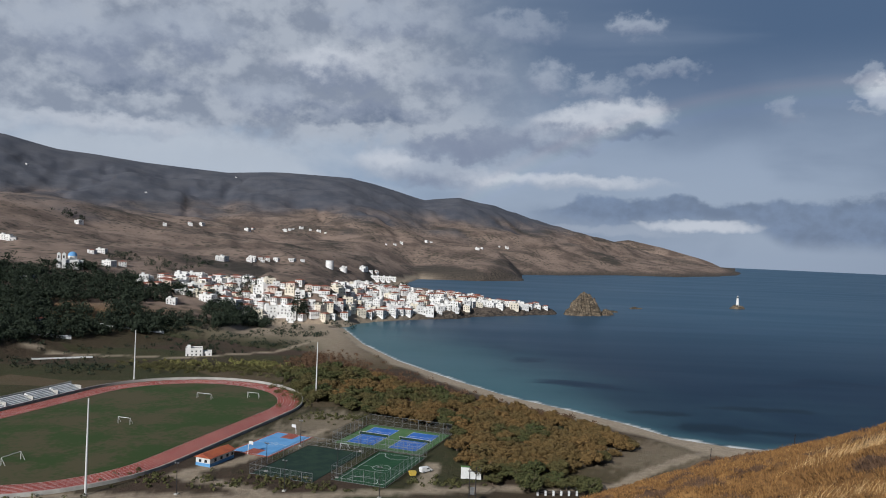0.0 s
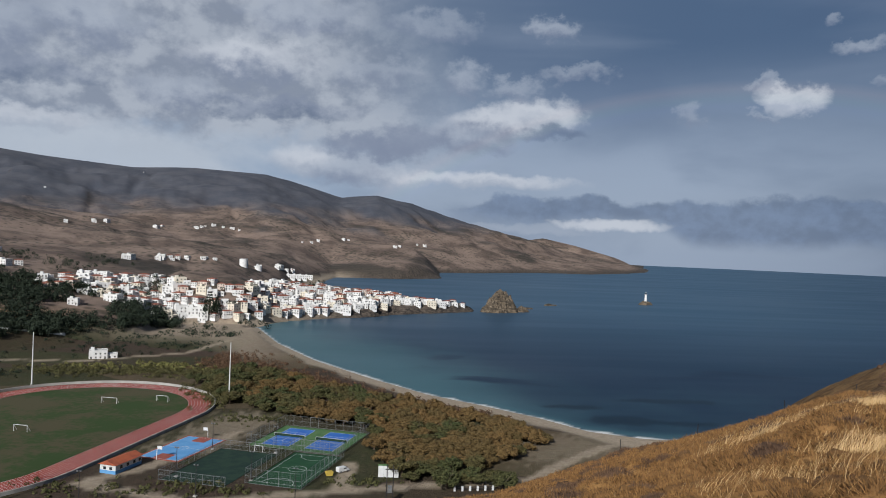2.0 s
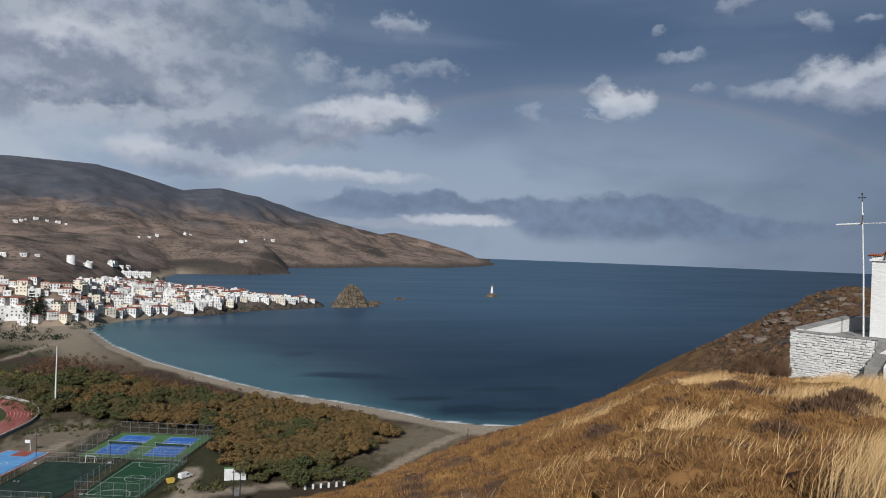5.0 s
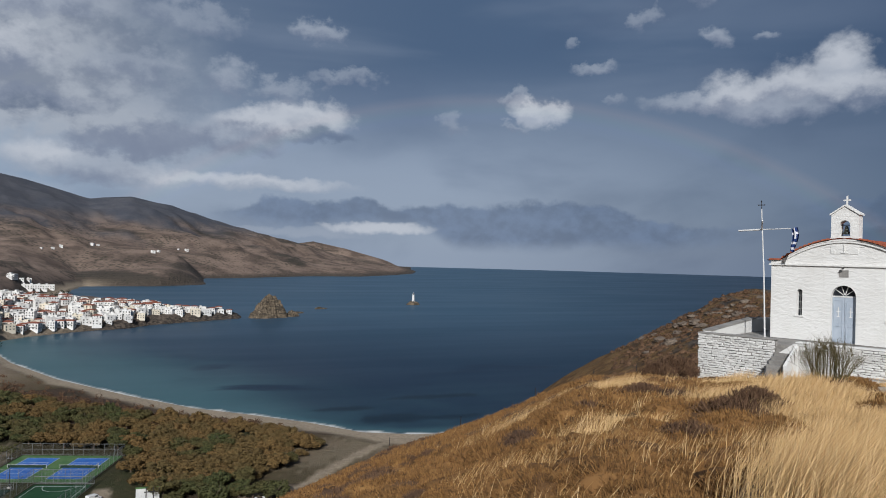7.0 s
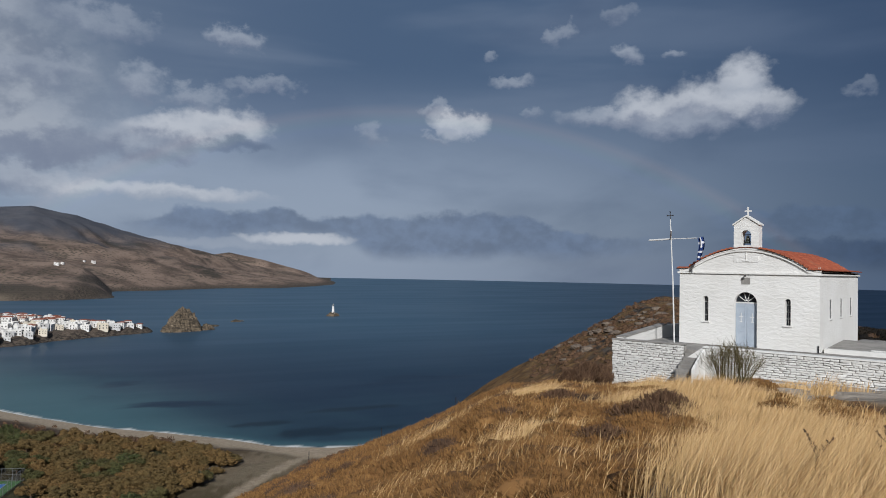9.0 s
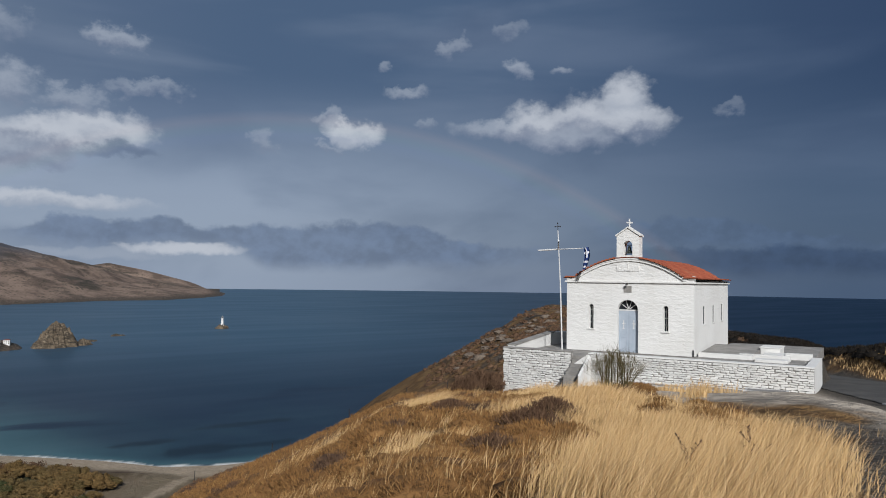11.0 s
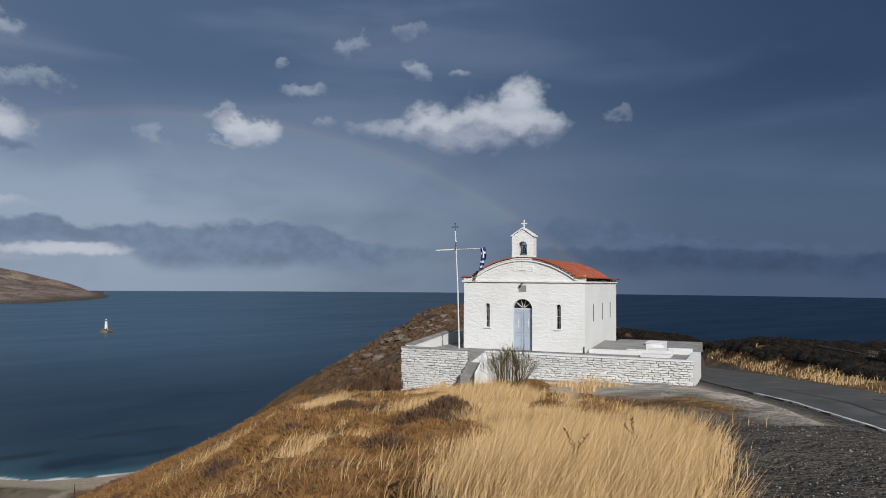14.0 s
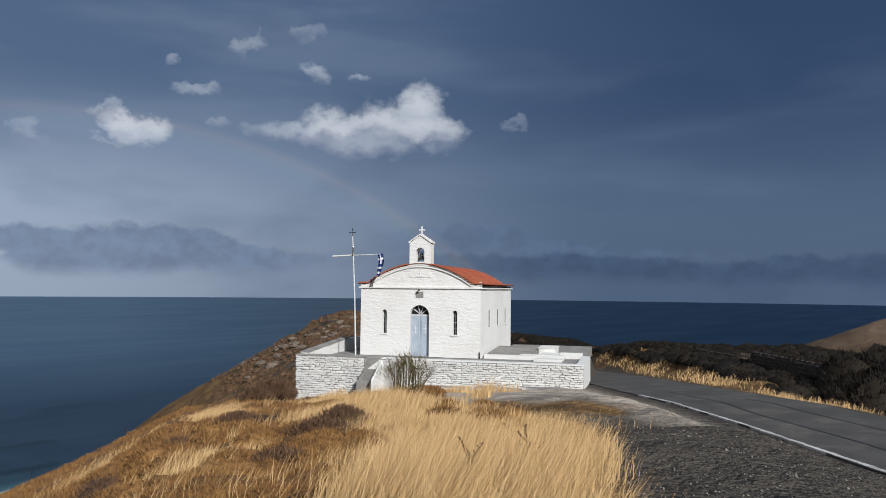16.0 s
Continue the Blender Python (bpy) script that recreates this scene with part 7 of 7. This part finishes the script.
def house(w, d, h, wall, roof, seed, label):
    rnd = random.Random(seed)
    t = thing("house", Matrix.Translation((0, 0, -60)), label, "house", "houses of the town")
    boxpart("wall", (-w / 2, w / 2, -d / 2, d / 2, -3.5, h), wall, t)
    if roof == "flat":
        bm = bmesh.new()
        for q in ((-w / 2 - 0.05, w / 2 + 0.05, -d / 2 - 0.05, -d / 2 + 0.25), (-w / 2 - 0.05, w / 2 + 0.05, d / 2 - 0.25, d / 2 + 0.05), (-w / 2 - 0.05, -w / 2 + 0.25, -d / 2 + 0.25, d / 2 - 0.25), (w / 2 - 0.25, w / 2 + 0.05, -d / 2 + 0.25, d / 2 - 0.25)):
            box(bm, *q, h, h + 0.8)
        r = part("parapet", bm, wall, t)
        boxpart("roof", (-w / 2 + 0.26, w / 2 - 0.26, -d / 2 + 0.26, d / 2 - 0.26, h + 0.004, h + 0.1), M_FLATROOF, t, "grey flat roof")
        if rnd.random() < 0.6:
            boxpart("stair_hut", (-w / 2 + 1, -w / 2 + 3.2, 0, d / 2 - 0.6, h + 0.1, h + 2.4), wall, t)
    else:
        bm = bmesh.new()
        e, rise = 0.35, 1.5
        lo = [(-w / 2 - e, -d / 2 - e), (w / 2 + e, -d / 2 - e), (w / 2 + e, d / 2 + e), (-w / 2 - e, d / 2 + e)]
        vs = [bm.verts.new((x, y, h)) for x, y in lo] + [bm.verts.new((x, y, h + 0.2)) for x, y in lo]
        k = min(w, d) / 2 * 0.9
        ridge = [bm.verts.new((-w / 2 + k, 0, h + rise)), bm.verts.new((w / 2 - k, 0, h + rise))] if w > d else [bm.verts.new((0, -d / 2 + k, h + rise)), bm.verts.new((0, d / 2 - k, h + rise))]
        bm.faces.new(vs[:4][::-1])
        for i in range(4):
            bm.faces.new((vs[i], vs[(i + 1) % 4], vs[4 + (i + 1) % 4], vs[4 + i]))
        a, b = ridge
        if w > d:
            for f in ((vs[4], vs[5], b, a), (vs[5], vs[6], b), (vs[6], vs[7], a, b), (vs[7], vs[4], a)):
                bm.faces.new(f)
        else:
            for f in ((vs[4], vs[5], a), (vs[5], vs[6], b, a), (vs[6], vs[7], b), (vs[7], vs[4], a, b)):
                bm.faces.new(f)
        part("roof", bm, M_TOWNROOF, t, "weathered red tiled roof")
    floors = max(1, round(h / 3.1))
    for f in range(-1, floors):
        z = 1.0 + 3.1 * f
        n = max(2, round(w / 2.6))
        for i in range(n):
            x = -w / 2 + w * (i + 0.5) / n
            tall = rnd.random() < 0.4
            if f >= 0 and rnd.random() < 0.9:
                boxpart("window", (x - 0.5, x + 0.5, -d / 2 - 0.05, -d / 2 + 0.1, z - (0.8 if tall else 0.0), z + 1.35), M_SHUTTER, t)
        if f >= 0:
            for i in range(max(1, round(d / 3.4))):
                y = -d / 2 + d * (i + 0.5) / max(1, round(d / 3.4))
                if rnd.random() < 0.5:
                    boxpart("window", (w / 2 - 0.1, w / 2 + 0.05, y - 0.5, y + 0.5, z, z + 1.3), M_SHUTTER, t)
    if rnd.random() < 0.5 and floors > 1:
        boxpart("balcony", (-w * 0.3, w * 0.3, -d / 2 - 1.1, -d / 2, 3.0, 3.2), wall, t)
    return t


HOUSES = [
    house(8, 9, 6.4, M_TOWNWHITE, "flat", 1, "white two-storey house with a flat roof"),
    house(10, 8, 6.6, M_TOWNWHITE, "tile", 2, "white two-storey house with a red roof"),
    house(7, 8, 9.2, M_TOWNWHITE, "flat", 3, "white three-storey house with a flat roof"),
    house(9, 9, 6.4, M_TOWNCREAM, "flat", 4, "cream two-storey house with a flat roof"),
    house(9, 8, 9.0, M_TOWNCREAM, "tile", 5, "cream three-storey house with a red roof"),
    house(6, 7, 3.6, M_TOWNWHITE, "flat", 6, "small white one-storey house"),
    house(11, 9, 6.8, M_TOWNWHITE, "flat", 7, "broad white house with a flat roof"),
    house(8, 7, 6.4, M_TOWNPINK, "tile", 8, "pale rose house with a red roof"),
    house(7, 7, 6.2, M_TOWNWHITE, "tile", 9, "small white house with a red roof"),
]


def house_pose(p, az, s):
    return Matrix.Translation((p[0], p[1], p[2] - 0.3)) @ pose(0, 0, 0, 0, 0, az) @ Matrix.Diagonal((s * 1.2, s * 1.1, s * 0.92, 1))


def put_house(k, p, az, s=1.0, villa=False):
    m = house_pose(p, az, s)
    ob = copy_thing(HOUSES[k], m)
    ob.matrix_basis = m
    if villa:
        ob.name = "villa"
        tagged(ob, group="villas on the slopes", category="villa")
    return ob


def build_town():
    rnd = random.Random(12)
    top_az, top_el = [-24.5, -22.3, -18.3, -15.4, -9.8, -7.6, -3.1, 0, 2.2, 5.7, 7.1], [-3.5, -3.1, -3.2, -3.3, -3.6, -3.4, -3.7, -4.0, -4.3, -4.5, -4.7]
    bot_el = [-4.0, -4.1, -5.2, -6.5, -6.6, -6.6, -6.3, -5.6, -5.35, -5.2, -5.2]
    rng = np.random.default_rng(12)
    A, R = rng.uniform(-24.2, 6.8, 16000), rng.uniform(585, 900, 16000)
    X, Y = R * np.sin(np.radians(A)), R * np.cos(np.radians(A))
    Z = land(X, Y)
    E = np.degrees(np.arctan2(Z - EYE_Z, R))
    ok = (Z > np.interp(A, [-4, -1, 2, 5, 6.8], [4.0, 6.0, 8.2, 6.5, 3.0])) & (E < np.interp(A, top_az, top_el)) & (E > np.interp(A, top_az, bot_el)) & ~((A < -15.2) & (rng.uniform(0, 1, 16000) < 0.45))
    spots = []
    for x, y, z in zip(X[ok], Y[ok], Z[ok]):
        if len(spots) < 400 and all((x - a) ** 2 + (y - b) ** 2 > 50 for a, b, _ in spots):
            spots.append((x, y, z))
    spots.sort(key=lambda p: math.hypot(p[0], p[1]))
    far = bmesh.new()
    slots = []
    for i, (x, y, z) in enumerate(spots):
        k = rnd.choices(range(9), (7, 4, 1, 2, 0.4, 6, 4, 1.2, 5) if x > -95 else (5, 4, 1, 3, 1, 5, 3, 3, 5))[0]
        turn, size = rnd.choice((0, 12, -18, 30, -30, 8)) + rnd.uniform(-6, 6), rnd.uniform(0.66, 0.95)
        if i < 270:
            put_house(k, (x, y, z), turn, size)
            continue
        m = house_pose((x, y, z), turn, size)
        for o in HOUSES[k].children:
            mat = o.data.materials[0]
            if mat not in slots:
                slots.append(mat)
            n0, f0 = len(far.verts), len(far.faces)
            far.from_mesh(o.data)
            far.verts.ensure_lookup_table(), far.faces.ensure_lookup_table()
            bmesh.ops.transform(far, matrix=m, verts=far.verts[n0:])
            for f in far.faces[f0:]:
                f.material_index = slots.index(mat)
    ob = part("far_houses", far, slots[0])
    for mat in slots[1:]:
        ob.data.materials.append(mat)
    tagged(ob, "crowded white houses on the far side of the town", "houses", kind="stuff")
    # villas and hamlets on the slopes
    for az, el, n in ((-32.6, -0.75, 5), (-31.6, -3.4, 3), (-25.9, -2.4, 3), (-30.5, -6.6, 3), (-28.2, 0.5, 2), (-16.2, -1.75, 5), (-14.9, -1.7, 4), (-13.1, -1.65, 3), (-9.6, -2.25, 2), (-8.1, -2.2, 3), (-7.0, -2.4, 3), (-14.3, 0.7, 3), (-12.9, 0.75, 6), (-11.4, 0.6, 3), (-20.5, 0.8, 4), (-16.6, 0.55, 2), (-5.9, -0.1, 2), (-4.9, 0.0, 1), (-2.8, 0.1, 2), (1.0, -0.3, 2), (2.9, 0.0, 2), (3.6, -0.1, 1), (-27.0, -1.6, 3), (-21.9, -5.0, 1), (-18.9, -1.75, 2), (-24.0, 3.0, 1), (-17.8, 4.5, 1), (-31.5, 4.4, 1), (-10.4, -2.0, 1), (-22.5, 0.7, 1)):
        for _ in range(n):
            p = place_at(az + rnd.uniform(-0.55, 0.55) * (0.3 + 0.2 * n), el + rnd.uniform(-0.1, 0.1))
            put_house(rnd.choice((0, 5, 5, 6, 8)), p, rnd.uniform(-30, 30), rnd.uniform(0.6, 0.95), True)
    # the long white building over the town, and the houses by the beach
    for az, el in ((-7.0, -2.95), (-6.55, -2.95), (-6.1, -2.97), (-5.65, -2.98)):
        put_house(6, place_at(az, el, 640), 6, 1.1)
    for x, y, k, a in ((-164, 442, 6, 20), (-157, 445, 5, 20), (-186, 640, 8, 10), (-176, 636, 2, 25), (-168, 634, 0, 25), (-150, 632, 5, 5), (-132, 646, 6, 10), (-122, 652, 5, 20), (-116, 662, 0, 25)):
        put_house(k, (x, y, ground_z(x, y)), a, 0.75)
    for t in HOUSES:
        for o in (*t.children_recursive, t):
            bpy.data.objects.remove(o)


build_town()


def water_tank(az, el, r, h):
    p = place_at(az, el)
    t = thing("water_tank", Matrix.Translation(p), "round white water tank on the hillside", "tank", "water tanks")
    bm = bmesh.new()
    rod(bm, (0, 0, -3), (0, 0, h), r, r, 24)
    part("shell", bm, M_TOWNWHITE, t)
    bm = bmesh.new()
    rod(bm, (0, 0, h), (0, 0, h + 0.3), r + 0.25, r + 0.25, 24)
    part("rim", bm, M_TOWNWHITE, t)


water_tank(-10.55, -2.15, 6.0, 11.0)
water_tank(-9.45, -2.4, 5.5, 6.0)


def domed_church():
    p = place_at(-28.7, -2.6)
    s = p.length / 900.0
    c = thing("domed_church", Matrix.Translation(p) @ pose(0, 0, 0, 0, 0, 25) @ Matrix.Diagonal((s, s, s, 1)), "white church with a sky-blue dome and bell tower", "church")
    boxpart("nave", (-7, 7, -10, 10, -5, 9), M_TOWNWHITE, c)
    boxpart("transept", (-11, 11, -4, 4, -5, 8.4), M_TOWNWHITE, c)
    bm = bmesh.new()
    rod(bm, (0, 0, 9), (0, 0, 13), 4.6, 4.6, 24)
    part("drum", bm, M_TOWNWHITE, c)
    bm = bmesh.new()
    bmesh.ops.create_uvsphere(bm, u_segments=24, v_segments=12, radius=4.7)
    bmesh.ops.bisect_plane(bm, geom=bm.verts[:] + bm.edges[:] + bm.faces[:], plane_co=(0, 0, 0), plane_no=(0, 0, -1), clear_outer=True)
    bmesh.ops.translate(bm, verts=bm.verts, vec=(0, 0, 13))
    part("dome", bm, M_BLUEDOME, c, "sky-blue dome", True)
    for x in (-7.5, -12.5):
        t = boxpart("bell_tower", (x - 1.8, x + 1.8, -13, -9.4, -5, 15), M_TOWNWHITE, c)
        boxpart("belfry_opening", (x - 0.8, x + 0.8, -13.06, -12.9, 10.5, 13.5), M_SHUTTER, t)
        bm = bmesh.new()
        slab(bm, [(x - 2.0, 15), (x + 2.0, 15), (x, 17)], (-13.2, -9.2))
        part("tower_roof", bm, M_TOWNWHITE, t)
    for y in (-6, 0, 6):
        boxpart("window", (7.0, 7.06, y - 0.6, y + 0.6, 3, 6), M_SHUTTER, c)
    for x in (-4, 0, 4):
        boxpart("window", (x - 0.6, x + 0.6, -10.06, -10.0, 3, 6), M_SHUTTER, c)


domed_church()


def woods():
    rng = np.random.default_rng(2)
    cs, rs = [], []
    A, R = rng.uniform(-36, -15, 2600), rng.uniform(470, 800, 2600)
    X, Y = R * np.sin(np.radians(A)), R * np.cos(np.radians(A))
    Z = land(X, Y)
    E = np.degrees(np.arctan2(Z - EYE_Z, R))
    hi, lo = np.interp(A, [-36, -28, -24, -20, -17.4, -15], [-2.2, -2.4, -3.4, -4.4, -5.3, -6.2]), np.interp(A, [-36, -18, -15], [-7.9, -7.0, -6.9])
    ok = (E > lo) & (E < hi) & (fbm(X, Y, 45, 3, 5.0) > -0.5)
    for x, y, z in zip(X[ok], Y[ok], Z[ok]):
        for _ in range(3):
            cs.append((x + rng.normal(0, 2), y + rng.normal(0, 2), z + rng.uniform(1.5, 5.5))), rs.append(rng.uniform(1.8, 3.6))
    for az, el, n in ((-28.4, 0.9, 26), (-17.0, -4.0, 20), (-17.3, -4.6, 18), (-11.9, -5.4, 8), (-23.0, -2.5, 20), (-20.0, -2.2, 14), (-5.2, -3.6, 8), (-13.8, -6.9, 10), (-10.2, -6.6, 6), (-25.5, -1.9, 18), (-33.0, -2.2, 14)):
        q = place_at(az, el)
        x, y = q.x + rng.normal(0, 11, n), q.y + rng.normal(0, 11, n)
        for px, py, pz in zip(x, y, land(x, y)):
            cs.append((px, py, pz + rng.uniform(1, 7))), rs.append(rng.uniform(2.0, 3.8))
    co, q = leaf_cloud(rng, cs, rs, 52, 0.52)
    tagged(new("woods", soup("woods", co, q, np.zeros((0, 3), int), M_LEAFDARK)), "dark green woods on the terraced slopes beside the town", "woods", kind="stuff")


woods()


def conifer(az, el, h):
    p = place_at(az, el, 600)
    rng = np.random.default_rng(int(abs(az) * 10))
    t = thing("tree", Matrix.Translation(p), "tall dark tiered conifer among the houses", "tree", "conifers in the town")
    bm = bmesh.new()
    rod(bm, (0, 0, -1), (0, 0, h), 0.5, 0.08, 7)
    part("trunk", bm, M_BARK, t)
    cs, rs = [], []
    for k in range(9):
        z = h * (0.15 + 0.8 * k / 8)
        w = (1 - k / 9.5) * h * 0.27
        for a in np.linspace(0, math.tau, 7)[:6]:
            cs.append((w * math.cos(a + k), w * math.sin(a + k), z)), rs.append(max(0.5, w * 0.42))
    co, q = leaf_cloud(rng, cs, rs, 24, 0.5)
    part("crown", soup("crown", co, q, np.zeros((0, 3), int), M_LEAFDARK), M_LEAFDARK, t)


conifer(-12.9, -6.3, 22)
conifer(-12.4, -6.2, 17)


def sea_rock(name, x, y, rx, ry, h, seed, label, peak=0.6, turn=30):
    """A rock rising from the sea on a rough round plan."""
    n, m = 72, 26
    A, K = np.meshgrid(np.linspace(0, math.tau, n, endpoint=False), np.linspace(0, 1, m))
    px, py = np.cos(A) * K, np.sin(A) * K
    rim = 1 + 0.16 * fbm(np.cos(A) * 3 + seed, np.sin(A) * 3, 1.0, 3, seed)
    bulk = np.clip(1 - K, 0, 1) ** peak
    z = h * bulk + h * 0.3 * fbm(px * rx + seed, py * ry, rx * 0.3, 6, seed, 0.6) * (1 - K ** 4) - 2.5 * K ** 3
    me = grid_mesh(name, px * rx * rim, py * ry * rim, z, True)
    for f in me.polygons:
        f.use_smooth = False
    me.materials.append(M_SEAROCK)
    ob = new(name, me)
    ob.matrix_basis = Matrix.Translation((x, y, 0)) @ pose(0, 0, 0, 0, 0, turn)
    return tagged(ob, label, "rock", "rocks off the headland")


def searock_material():
    n = Nodes("layered_sea_rock")
    p = n.pos()
    c = n.mix(n.step(n.noise(n.scaled(p, (0.12, 0.12, 0.4)), 1.0, 7, 0.65), 0.38, 0.62), (0.04, 0.033, 0.025), (0.15, 0.115, 0.078))
    c = n.mix(n.step(n.noise(p, 0.5, 5), 0.55, 0.75), c, (0.26, 0.21, 0.15))
    return n.done(c, 0.95, n.bump(n.noise(p, 0.6, 6, 0.7), 0.9, 0.8), 0.0, 0.2)


M_SEAROCK = searock_material()
sea_rock("islet", 141, 861, 24, 17, 23, 3.0, "steep brown rocky islet off the town's headland", 0.78, 25)
sea_rock("islet", 170, 872, 13, 8, 6, 5.0, "low brown rock beside the islet", 0.6)
sea_rock("reef", 188, 915, 10, 5, 2.4, 7.0, "low dark reef awash in the sea")
sea_rock("reef", 232, 985, 14, 6, 2.2, 8.0, "low dark reef awash in the sea")


def lighthouse():
    t = thing("lighthouse", Matrix.Translation((395, 1061, 0)), "white lighthouse tower on a sea rock", "lighthouse")
    bm = bmesh.new()
    for (z0, r0), (z1, r1) in zip([(0, 2.3), (2, 2.1), (11.0, 1.5)], [(2, 2.1), (11.0, 1.5), (11.4, 1.5)]):
        rod(bm, (0, 0, 4 + z0), (0, 0, 4 + z1), r0, r1, 20)
    part("tower", bm, M_TOWNWHITE, t)
    bm = bmesh.new()
    rod(bm, (0, 0, 15.4), (0, 0, 15.8), 2.1, 2.1, 20)
    part("gallery", bm, M_TOWNWHITE, t)
    bm = bmesh.new()
    rod(bm, (0, 0, 15.8), (0, 0, 17.8), 0.95, 0.95, 12)
    part("lantern", bm, M_GLASS, t)
    bm = bmesh.new()
    rod(bm, (0, 0, 17.8), (0, 0, 19.0), 1.2, 0.1, 12)
    part("cap", bm, M_TOWNWHITE, t)
    boxpart("door", (-0.6, 0.6, -2.4, -2.1, 4.0, 6.4), M_SHUTTER, t)


sea_rock("lighthouse_rock", 395, 1061, 12, 9, 5.5, 9.0, "dark rock carrying the lighthouse", 0.35)
lighthouse()
